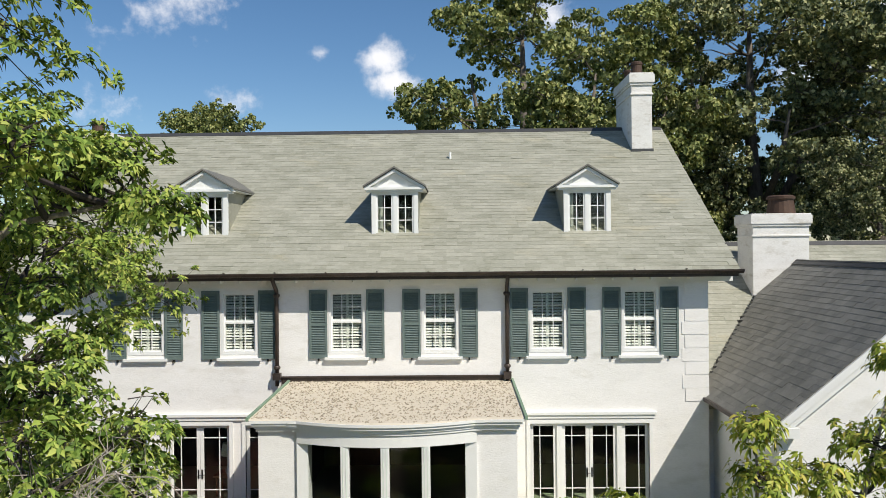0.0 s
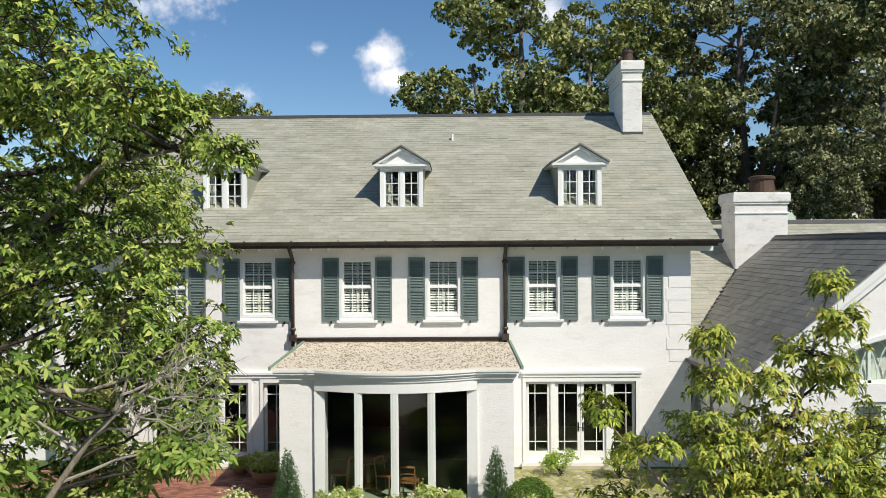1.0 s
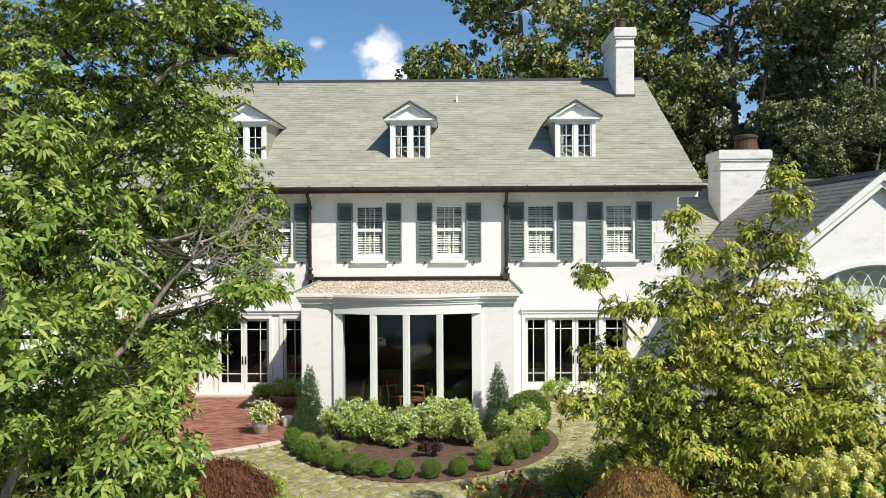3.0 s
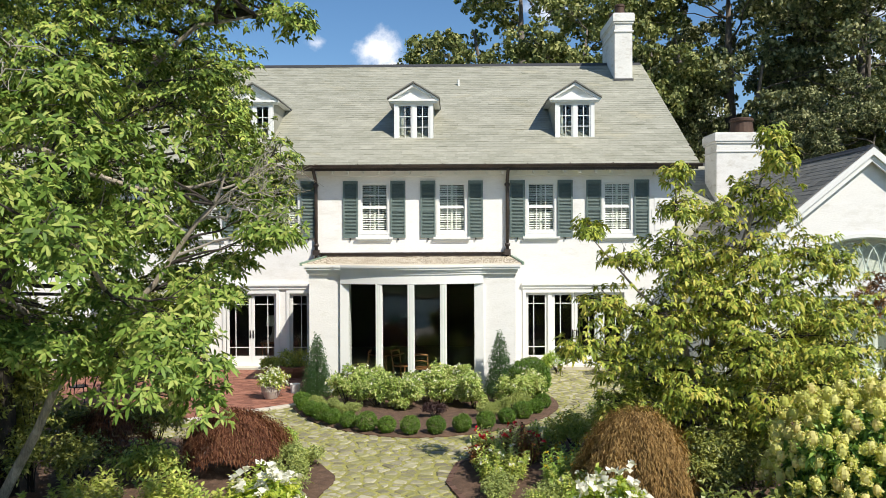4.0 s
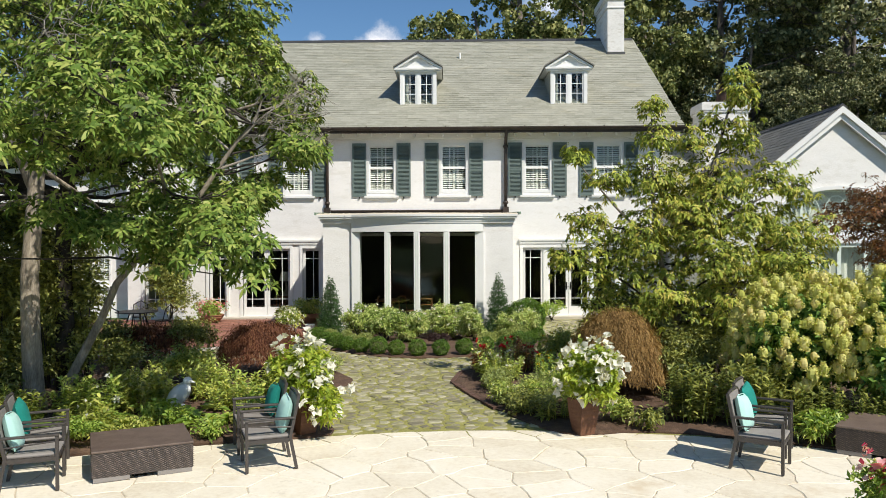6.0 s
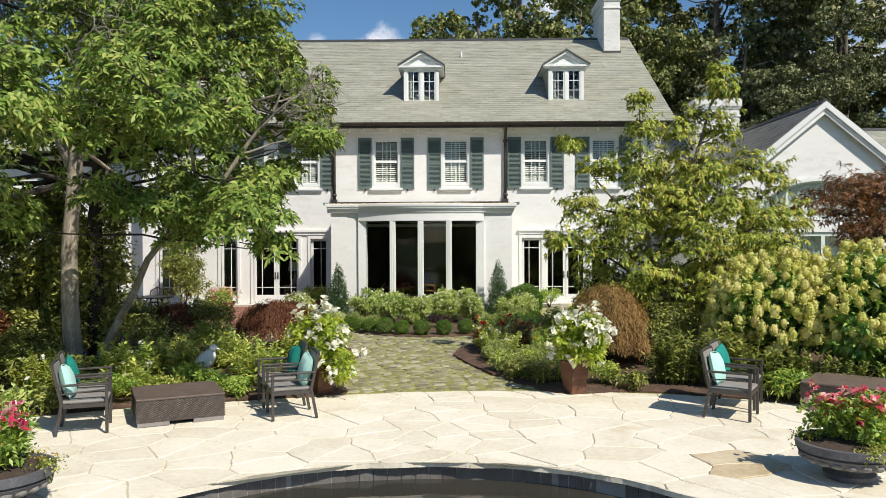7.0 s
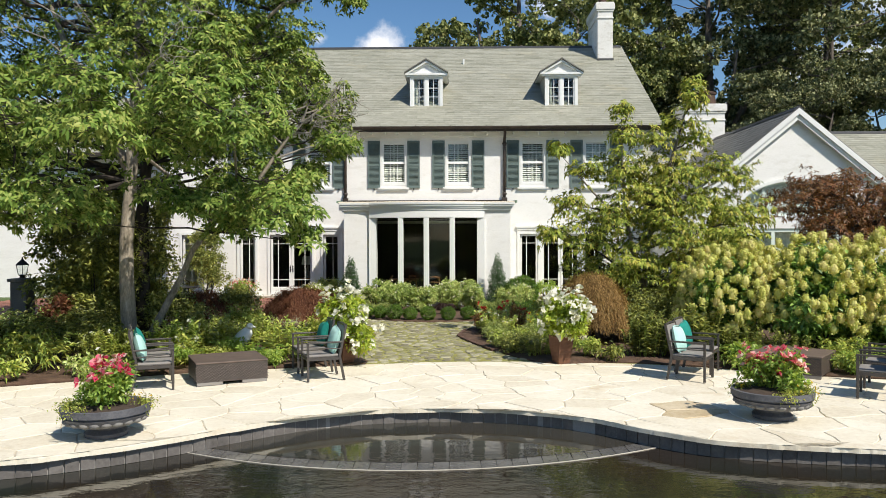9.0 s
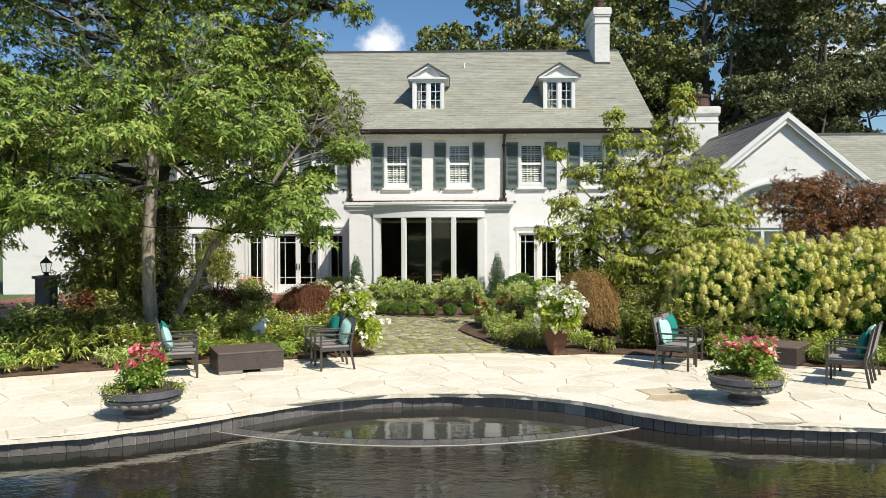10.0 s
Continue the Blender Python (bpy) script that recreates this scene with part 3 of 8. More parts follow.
def blade_mesh(name, base, way, flat, length, width, mat, droop=0.2, fold=0.12):
    """Leaves with a rounded outline that arch over their length. base, way, flat: n x 3; length, width: n."""
    n = len(base)
    way = unit(way)
    side = unit(np.cross(way, flat))
    up = np.cross(side, way)
    L, W = length[:, None], width[:, None]
    down = np.array((0, 0, 1.0)) * L * droop
    rows = [base]
    for t, w in ((0.32, 0.44), (0.70, 0.40)):
        mid = base + way * L * t - down * t * t + up * W * fold
        rows += [mid + side * W * w, mid - side * W * w]
    rows.append(base + way * L - down)
    co = np.stack(rows, 1).reshape(-1, 3)
    i = np.arange(n)[:, None] * 6
    loops = np.concatenate([i + np.array(q) for q in ((0, 1, 2), (2, 1, 3, 4), (4, 3, 5))], 1).reshape(-1)
    me = bpy.data.meshes.new(name)
    me.vertices.add(6 * n)
    me.vertices.foreach_set("co", co.astype(np.float32).reshape(-1))
    me.loops.add(10 * n)
    me.loops.foreach_set("vertex_index", loops.astype(np.int32))
    me.polygons.add(3 * n)
    me.polygons.foreach_set("loop_start", (np.arange(n)[:, None] * 10 + np.array((0, 3, 7))).reshape(-1).astype(np.int32))
    me.materials.append(mat)
    me.update(calc_edges=True)
    return me


def leafy_sprays(rng, clumps, length, mat, name="crown", ratio=0.36, twigs=9, step=0.2, per=7, lift=0.1, spread=0.22, sag=0.25, droop=0.3, open_up=0.5, wood=None, thick=0.007, shape=blade_mesh):
    """Twigs that fan out from the middle of each clump (x, y, z, radius) and carry rosettes of leaves. wood: a Geo that takes the twigs."""
    tips, axes = [], []
    for c in clumps:
        r = c[3]
        for k in range(max(4, int(twigs * (0.35 + 0.65 * r)))):
            a = rng.uniform(0, 2 * math.pi)
            e = rng.normal(lift, spread)
            d = np.array((math.cos(a), math.sin(a), e))
            ln = r * rng.uniform(0.7, 1.2)
            o = np.array(c[:3]) + rng.normal(size=3) * r * np.array((0.16, 0.16, 0.22))
            lat = np.array((-d[1], d[0], 0.0))
            at = lambda q: o + d * ln * q - np.array((0, 0, sag * ln * q * q))
            if wood is not None:
                wood.tube([at(0), at(0.5), at(0.95)], [thick, thick * 0.6, thick * 0.25], 4)
            m = max(2, int(ln * 0.75 / step))
            for j in range(m):
                q = 0.3 + 0.7 * (j + rng.uniform(0.2, 1.0)) / m
                for sd in (-1, 1):
                    off = rng.uniform(0.2, 1.0) * 0.24 * min(1.0, 1.5 - q)
                    tips.append(at(q) + lat * sd * off + rng.normal(size=3) * 0.03)
                    axes.append(d * 0.5 + lat * sd * 0.5 + np.array((0, 0, open_up)))
            tips.append(at(1.0))
            axes.append(d + np.array((0, 0, open_up * 0.5)))
    tips, axes = np.array(tips), unit(np.array(axes) + rng.normal(size=(len(axes), 3)) * 0.18)
    n = len(tips)
    e1 = unit(np.cross(axes, np.array((0.2, 0.31, 0.11)) + axes[:, [1, 2, 0]]))
    e2 = np.cross(axes, e1)
    th = (np.arange(per)[None] + rng.random((n, 1)) + rng.normal(size=(n, per)) * 0.13) * 2 * math.pi / per
    ring = e1[:, None] * np.cos(th)[..., None] + e2[:, None] * np.sin(th)[..., None]
    tilt = rng.uniform(0.05, 0.6, (n, per, 1))
    way = (ring + axes[:, None] * tilt + rng.normal(size=ring.shape) * 0.1).reshape(-1, 3)
    flat = (axes[:, None] - ring * tilt + rng.normal(size=ring.shape) * 0.22).reshape(-1, 3)
    base = np.repeat(tips, per, 0) + rng.normal(size=(n * per, 3)) * 0.012
    L = length * rng.uniform(0.6, 1.15, n * per)
    return shape(name, base, way, flat, L, L * ratio * rng.uniform(0.85, 1.2, n * per), mat, droop)


def puffs(rng, clumps, leaves, length, mat, name="crown", density=9.0, size=0.42, ratio=0.55):
    """Crowns seen from afar: small domes of leaves over the outer and upper sides of each clump (x, y, z, rx, ry, rz)."""
    base, way, flat = [], [], []
    for c in clumps:
        c = np.array(c)
        n = int(density * (c[3] * c[4] + c[4] * c[5] + c[3] * c[5]))
        d = unit(rng.normal(size=(n, 3)) + np.array((0, 0, 0.35)))
        mid = c[:3] + d * c[3:] * rng.uniform(0.55, 1.05, (n, 1))
        for p, q in zip(mid, d):
            s = size * rng.uniform(0.55, 1.3)
            u = unit(rng.normal(size=(leaves, 3)) + q * 0.7 + np.array((0, 0, 0.25)))
            base.append(p + u * s * rng.uniform(0.5, 1.0, (leaves, 1)) * np.array((1, 1, 0.75)))
            flat.append(u + rng.normal(size=u.shape) * 0.4)
            way.append(rng.normal(size=u.shape) + np.array((0, 0, -0.3)))
    base, way, flat = (np.concatenate(a) for a in (base, way, flat))
    L = length * rng.uniform(0.65, 1.25, len(base))
    return leaf_mesh(name, base - unit(way) * L[:, None] * 0.5, way, flat, L, L * ratio * rng.uniform(0.8, 1.2, len(base)), mat, 0.1)


def crown(name, parent, mesh, label="", kind=""):
    ob = new(name, mesh)
    join_parent(ob, parent)
    return tagged(ob, label, kind=kind)


def bend(a, b, sag=0.0, n=5, wob=0.0, rng=random):
    a, b = Vector(a), Vector(b)
    out = []
    for i in range(n + 1):
        t = i / n
        p = a.lerp(b, t) + Vector((0, 0, sag * math.sin(math.pi * t)))
        if 0 < i < n and wob:
            p += Vector((rng.uniform(-wob, wob), rng.uniform(-wob, wob), rng.uniform(-wob, wob)))
        out.append(p)
    return out


# ---- house ----
FY = 17.76
EAVE_Y, EAVE_Z, PITCH = 17.22, 6.62, 0.644
RIDGE_Y, RIDGE_Z = 24.70, 11.44
HX0, HX1 = -11.8, 6.9


def wall_with_holes(geo, x0, x1, z0, z1, y, depth, holes):
    """A wall facing -y, from y to y + depth, with rectangular openings (x0, x1, z0, z1)."""
    xs = sorted({x0, x1, *[h[0] for h in holes], *[h[1] for h in holes]})
    for a, b in zip(xs, xs[1:]):
        spans = sorted((h[2], h[3]) for h in holes if h[0] <= a + 1e-6 and h[1] >= b - 1e-6)
        z = z0
        for lo, hi in spans:
            if lo > z:
                geo.box(a, b, y, y + depth, z, lo)
            z = max(z, hi)
        if z < z1:
            geo.box(a, b, y, y + depth, z, z1)
    return geo


house = thing("house", "two-storey white painted brick house with slate roof", "house", at=(-2.4, 24.0, 0))
WIN_X = [-8.32, -5.76, -2.83, -0.30, 2.61, 5.09]
W_HALF, W_Z0, W_Z1 = 0.50, 4.40, 6.12
LEFT_DOORS = [(-8.92, -8.30), (-7.72, -6.06), (-5.62, -4.98)]
RIGHT_DOORS = (2.10, 5.30)
D_Z0, D_Z1 = 0.12, 2.48
holes = [(x - W_HALF, x + W_HALF, W_Z0, W_Z1) for x in WIN_X] + [(a, b, D_Z0, D_Z1) for a, b in LEFT_DOORS] + [(*RIGHT_DOORS, D_Z0, D_Z1), (-11.2, -10.5, D_Z0, D_Z1), (-3.9, 1.1, 0.05, 2.9)]
part("wall", wall_with_holes(Geo(), HX0, HX1, -0.3, EAVE_Z, FY, 0.35, holes), M["wall"], house, "white painted brick front wall")
sides = Geo()
for xa in (HX0, HX1 - 0.35):
    sides.prism([(xa, FY + 0.35, -0.3), (xa, 31.6, -0.3), (xa, 31.6, EAVE_Z), (xa, RIDGE_Y, RIDGE_Z - 0.25), (xa, FY + 0.35, EAVE_Z + 0.1)], (0.35, 0, 0))
sides.box(HX0, HX1, 31.6, 31.95, -0.3, EAVE_Z)
part("side_wall", sides, M["wall"], house)
# back wall, ceilings and partitions carry the room shade in their colour
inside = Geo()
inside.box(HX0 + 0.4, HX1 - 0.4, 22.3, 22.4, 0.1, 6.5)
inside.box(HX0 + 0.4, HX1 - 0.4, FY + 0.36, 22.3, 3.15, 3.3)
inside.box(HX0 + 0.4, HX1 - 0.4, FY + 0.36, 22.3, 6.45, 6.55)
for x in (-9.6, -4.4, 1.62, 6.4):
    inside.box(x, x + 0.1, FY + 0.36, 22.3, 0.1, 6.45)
part("interior_wall", inside, M["room"], house, "interior walls coloured near-black for room shade, seen through the windows")
part("interior_floor", Geo().box(HX0 + 0.4, HX1 - 0.4, FY + 0.36, 22.3, 0.0, 0.1), M["room_floor"], house)

# quoins at the corner
for i in range(10):
    z = 3.05 + i * 0.36
    w = 0.70 if i % 2 else 0.62
    part("quoin", Geo().box(HX1 - w, HX1 + 0.012, FY - 0.014, FY + 0.1, z, z + 0.34), M["wall"], house)
# moulded band over the ground floor
for a, b in ((-9.2, -4.6), (2.0, 5.45)):
    g = Geo().box(a, b, FY - 0.06, FY, 2.62, 2.72).box(a - 0.04, b + 0.04, FY - 0.10, FY, 2.72, 2.79)
    part("door_header", g, M["trim"], house)

roof = part("roof", Geo().prism([(HX0 - 0.5, EAVE_Y, EAVE_Z - 0.05), (HX0 - 0.5, RIDGE_Y, RIDGE_Z - 0.05), (HX0 - 0.5, 2 * RIDGE_Y - EAVE_Y, EAVE_Z - 0.05), (HX0 - 0.5, RIDGE_Y, RIDGE_Z - 0.22)], (HX1 - HX0 + 1.13, 0, 0)), M["lead"], house, "grey-green slate roof with copper gutter")
part("ridge_cap", Geo().prism([(HX0 - 0.55, RIDGE_Y - 0.16, RIDGE_Z - 0.06), (HX0 - 0.55, RIDGE_Y, RIDGE_Z + 0.08), (HX0 - 0.55, RIDGE_Y + 0.16, RIDGE_Z - 0.06)], (HX1 - HX0 + 1.17, 0, 0)), M["lead"], roof, "dark lead ridge")
g = Geo()
g.box(HX0 - 0.5, HX1 + 0.63, EAVE_Y + 0.02, FY, EAVE_Z - 0.16, EAVE_Z - 0.08)
g.box(HX0 - 0.5, HX1 + 0.63, FY - 0.14, FY - 0.002, EAVE_Z - 0.34, EAVE_Z - 0.16)
part("soffit", g, M["trim"], house)
part("fascia", Geo().box(HX0 - 0.5, HX1 + 0.63, EAVE_Y - 0.02, EAVE_Y + 0.02, EAVE_Z - 0.2, EAVE_Z - 0.04), M["copper"], house)
gut = Geo()
n = 9
prof = [(EAVE_Y - 0.06 + 0.11 * math.cos(a), EAVE_Z - 0.01 + 0.11 * math.sin(a)) for a in (math.pi + math.pi * k / (n - 1) for k in range(n))]
prof += [(EAVE_Y - 0.06 + 0.095 * math.cos(a), EAVE_Z - 0.01 + 0.095 * math.sin(a)) for a in (2 * math.pi - math.pi * k / (n - 1) for k in range(n))]
gut.prism([(HX0 - 0.5, y, z) for y, z in prof], (HX1 - HX0 + 1.24, 0, 0))
part("gutter", gut, M["copper"], house, "dark brown copper gutter")
for k in range(14):
    x = HX0 + 0.4 + k * 1.35
    part("gutter_strap", Geo().box(x, x + 0.03, EAVE_Y - 0.15, EAVE_Y + 0.12, EAVE_Z + 0.0, EAVE_Z + 0.02), M["copper"], house)
# rafter tails under the eave
for k in range(37):
    x = HX0 + 0.1 + k * 0.5
    part("rafter_tail", Geo().box(x, x + 0.07, EAVE_Y + 0.08, FY - 0.14, EAVE_Z - 0.27, EAVE_Z - 0.16), M["trim"], house)
for x in (-4.72, 1.50):
    dp = Geo().tube([(x, EAVE_Y - 0.06, EAVE_Z - 0.09), (x, EAVE_Y + 0.05, EAVE_Z - 0.22), (x, FY - 0.1, EAVE_Z - 0.5), (x, FY - 0.09, EAVE_Z - 0.62), (x, FY - 0.09, 3.55)], 0.055, 10)
    pipe = part("downpipe", dp, M["copper"], house, "brown copper downpipe", smooth=True)
    for z in (5.95, 4.0):
        part("pipe_collar", Geo().lathe((x, FY - 0.09, z), [(0.07, 0), (0.09, 0.03), (0.09, 0.07), (0.07, 0.1)], 12), M["copper"], pipe)
    part("pipe_head", Geo().box(x - 0.1, x + 0.1, FY - 0.2, FY - 0.01, 3.72, 3.9), M["copper"], pipe)

# chimneys
def chimney(parent, x0, x1, y0, y1, z0, z1, flue, fr, fh):
    c = part("chimney", Geo().box(x0, x1, y0, y1, z0, z1 - 0.35), M["chimney"], parent, "white painted brick chimney with rusted flue", bevel=0.015)
    g = Geo().box(x0 - 0.04, x1 + 0.04, y0 - 0.04, y1 + 0.04, z1 - 0.75, z1 - 0.69)
    g.box(x0 - 0.045, x1 + 0.045, y0 - 0.045, y1 + 0.045, z1 - 0.42, z1 - 0.34)
    g.box(x0 - 0.08, x1 + 0.08, y0 - 0.08, y1 + 0.08, z1 - 0.34, z1 - 0.05)
    g.box(x0 - 0.05, x1 + 0.05, y0 - 0.05, y1 + 0.05, z1 - 0.05, z1)
    part("chimney_cap", g, M["chimney"], c, bevel=0.012)
    for fx, fy in flue:
        part("flue", Geo().lathe((fx, fy, z1), [(fr, 0), (fr * 1.0, fh * 0.1), (fr * 0.86, fh * 0.75), (fr * 0.98, fh * 0.8), (fr * 0.98, fh * 0.93), (fr * 0.8, fh), (fr * 0.5, fh)], 18), M["rust"], c, "rusted metal flue", smooth=False)
    part("flashing", Geo().box(x0 - 0.03, x1 + 0.03, y0 - 0.05, y0 - 0.001, z0 + 0.2, z0 + 0.34), M["lead"], c)
    return c


chimney(house, 6.14, 6.84, 23.15, 25.6, 10.2, 13.12, [(6.47, 23.75), (6.5, 25.0)], 0.21, 0.5)
chimney(house, -13.0, -11.6, 22.9, 24.3, 4.0, 11.3, [(-12.3, 23.6)], 0.24, 0.5)
part("vent_pipe", Geo().tube([(-0.02, 22.8, 10.1), (-0.02, 22.8, 10.47)], 0.04, 10), M["trim"], house, "small white roof vent pipe")


# windows with shutters
def sash_window(parent, x, z0, z1, half, y, cols=3, rows=2):
    """A double-hung window with muntins, panes and louvered panels behind."""
    w = part("window", Geo().box(x - half, x - half + 0.07, y - 0.03, y + 0.12, z0, z1).box(x + half - 0.07, x + half, y - 0.03, y + 0.12, z0, z1).box(x - half + 0.07, x + half - 0.07, y - 0.03, y + 0.12, z1 - 0.07, z1).box(x - half + 0.07, x + half - 0.07, y - 0.03, y + 0.12, z0, z0 + 0.09), M["trim"], parent, "white sash window with louvered blinds inside")
    part("sill", Geo().box(x - half - 0.1, x + half + 0.1, y - 0.13, y - 0.001, z0 - 0.16, z0 - 0.09).box(x - half - 0.07, x + half + 0.07, y - 0.09, y - 0.001, z0 - 0.22, z0 - 0.16), M["trim"], w)
    zm = (z0 + z1) / 2 + 0.02
    a, b = x - half + 0.07, x + half - 0.07
    for lo, hi, yy in ((z0 + 0.09, zm, y + 0.03), (zm, z1 - 0.07, y + 0.055)):
        s = Geo().box(a, b, yy - 0.015, yy + 0.02, lo, lo + 0.045).box(a, b, yy - 0.015, yy + 0.02, hi - 0.045, hi)
        s.box(a, a + 0.04, yy - 0.014, yy + 0.019, lo + 0.045, hi - 0.045).box(b - 0.04, b, yy - 0.014, yy + 0.019, lo + 0.045, hi - 0.045)
        for c in range(1, cols):
            xc = a + (b - a) * c / cols
            s.box(xc - 0.011, xc + 0.011, yy - 0.01, yy + 0.012, lo + 0.045, hi - 0.045)
        for r in range(1, rows):
            zc = lo + (hi - lo) * r / rows
            s.box(a + 0.04, b - 0.04, yy - 0.011, yy + 0.011, zc - 0.011, zc + 0.011)
        part("sash", s, M["trim"], w)
        part("pane", Geo().box(a + 0.02, b - 0.02, yy + 0.002, yy + 0.006, lo + 0.02, hi - 0.02), M["glass"], w)
    for c in range(2):
        pa, pb = a + (b - a) * c / 2, a + (b - a) * (c + 1) / 2
        l = Geo().box(pa, pa + 0.035, y + 0.1, y + 0.13, z0, z1).box(pb - 0.035, pb, y + 0.1, y + 0.13, z0, z1)
        k = int((z1 - z0) / 0.075)
        for i in range(k):
            z = z0 + 0.04 + i * 0.075
            l.slab((pa + 0.035, y + 0.098, z - 0.02), (pb - pa - 0.07, 0, 0), (0, 0.03, 0.05), (0, 0.004, -0.004))
        part("louver_panel", l, M["blind"], w)
    return w


def shutter(parent, x0, x1, z0, z1, y):
    s = part("shutter", Geo().box(x0, x0 + 0.055, y - 0.05, y - 0.012, z0, z1).box(x1 - 0.055, x1, y - 0.05, y - 0.012, z0, z1).box(x0 + 0.055, x1 - 0.055, y - 0.05, y - 0.012, z0, z0 + 0.1).box(x0 + 0.055, x1 - 0.055, y - 0.05, y - 0.012, z1 - 0.08, z1).box(x0 + 0.055, x1 - 0.055, y - 0.05, y - 0.012, z0 + 0.88, z0 + 0.96), M["shutter"], parent, "grey-green louvered wooden shutter")
    l = Geo()
    z = z0 + 0.11
    while z < z1 - 0.11:
        if not z0 + 0.85 < z < z0 + 0.95:
            l.slab((x0 + 0.055, y - 0.045, z), (x1 - x0 - 0.11, 0, 0), (0, 0.028, 0.03), (0, 0.004, 0.005))
        z += 0.046
    l.box(x0 + 0.055, x1 - 0.055, y - 0.016, y - 0.012, z0 + 0.1, z1 - 0.08)
    part("louvers", l, M["shutter"], s)
    part("shutter_hook", Geo().box((x0 + x1) / 2 - 0.02, (x0 + x1) / 2 + 0.02, y - 0.06, y - 0.001, z0 - 0.07, z0 - 0.005), M["iron"], s)
    return s


for x in WIN_X:
    sash_window(house, x, W_Z0, W_Z1, W_HALF, FY + 0.02)
    shutter(house, x - 1.02, x - 0.53, 4.28, 6.14, FY)
    shutter(house, x + 0.53, x + 1.02, 4.28, 6.14, FY)


def glazed_panel(parent, name, x0, x1, z0, z1, y, lines, base=0.3, rail=0.09, handle=None, label=""):
    """A glazed door or side light; lines: upright muntins as parts of the width."""
    d = part(name, Geo().box(x0, x0 + rail, y, y + 0.05, z0, z1).box(x1 - rail, x1, y, y + 0.05, z0, z1).box(x0 + rail, x1 - rail, y, y + 0.05, z1 - rail, z1).box(x0 + rail, x1 - rail, y, y + 0.05, z0, z0 + base), M["trim"], parent, label)
    a, b, lo, hi = x0 + rail, x1 - rail, z0 + base, z1 - rail
    g = Geo()
    for u in lines:
        xc = a + (b - a) * u
        g.box(xc - 0.011, xc + 0.011, y + 0.012, y + 0.036, lo, hi)
    for zc in (lo + 0.28, hi - 0.27):
        g.box(a, b, y + 0.013, y + 0.035, zc - 0.011, zc + 0.011)
    part("muntin", g, M["trim"], d)
    part("pane", Geo().box(a - 0.01, b + 0.01, y + 0.022, y + 0.027, lo - 0.01, hi + 0.01), M["glass"], d)
    if handle is not None:
        h = Geo().box(handle - 0.02, handle + 0.02, y - 0.012, y - 0.001, 1.0, 1.26).tube([(handle, y - 0.05, 1.12), (handle + 0.09, y - 0.05, 1.12)], 0.01, 6).tube([(handle, y - 0.001, 1.12), (handle, y - 0.055, 1.12)], 0.01, 6)
        part("handle", h, M["iron"], d, "dark iron door handle")
    return d


def door_trim(x0, x1):
    g = Geo().box(x0 - 0.1, x0, FY - 0.04, FY + 0.16, 0.0, D_Z1 + 0.1).box(x1, x1 + 0.1, FY - 0.04, FY + 0.16, 0.0, D_Z1 + 0.1).box(x0, x1, FY - 0.04, FY + 0.16, D_Z1, D_Z1 + 0.1)
    part("door_trim", g, M["trim"], house)


for (a, b), ln in zip(LEFT_DOORS, ((0.62,), None, (0.6,))):
    door_trim(a, b)
    if ln:
        glazed_panel(house, "side_light", a, b, D_Z0, D_Z1, FY + 0.07, ln, label="white-framed glazed side light")
    else:
        m = (a + b) / 2
        glazed_panel(house, "french_door", a, m - 0.005, D_Z0, D_Z1, FY + 0.07, (0.33,), handle=m - 0.05, label="closed white glazed french door")
        glazed_panel(house, "french_door", m + 0.005, b, D_Z0, D_Z1, FY + 0.07, (0.67,), handle=m + 0.05, label="closed white glazed french door")
door_trim(-11.2, -10.5)
glazed_panel(house, "side_light", -11.2, -10.5, D_Z0, D_Z1, FY + 0.07, (0.5,), label="white-framed glazed side light")
a, b = RIGHT_DOORS
door_trim(a, b)
q = [a, a + 0.72, a + 0.86, a + 1.595, a + 1.605, b - 0.86, b - 0.72, b]
for x0, x1 in ((q[1], q[2]), (q[5], q[6])):
    part("door_post", Geo().box(x0, x1, FY + 0.02, FY + 0.14, D_Z0, D_Z1), M["trim"], house)
glazed_panel(house, "side_light", q[0], q[1], D_Z0, D_Z1, FY + 0.07, (0.33,), label="white-framed glazed side light")
glazed_panel(house, "french_door", q[2], q[3], D_Z0, D_Z1, FY + 0.07, (0.33,), handle=q[3] - 0.06, label="closed white glazed french door")
glazed_panel(house, "french_door", q[4], q[5], D_Z0, D_Z1, FY + 0.07, (0.67,), handle=q[4] + 0.06, label="closed white glazed french door")
glazed_panel(house, "side_light", q[6], q[7], D_Z0, D_Z1, FY + 0.07, (0.67,), label="white-framed glazed side light")
for a, b in ((-9.1, -4.8), (1.95, 5.45)):
    part("door_step", Geo().box(a, b, FY - 0.32, FY - 0.001, -0.1, 0.09), M["kerb"], house, "pale stone door step")


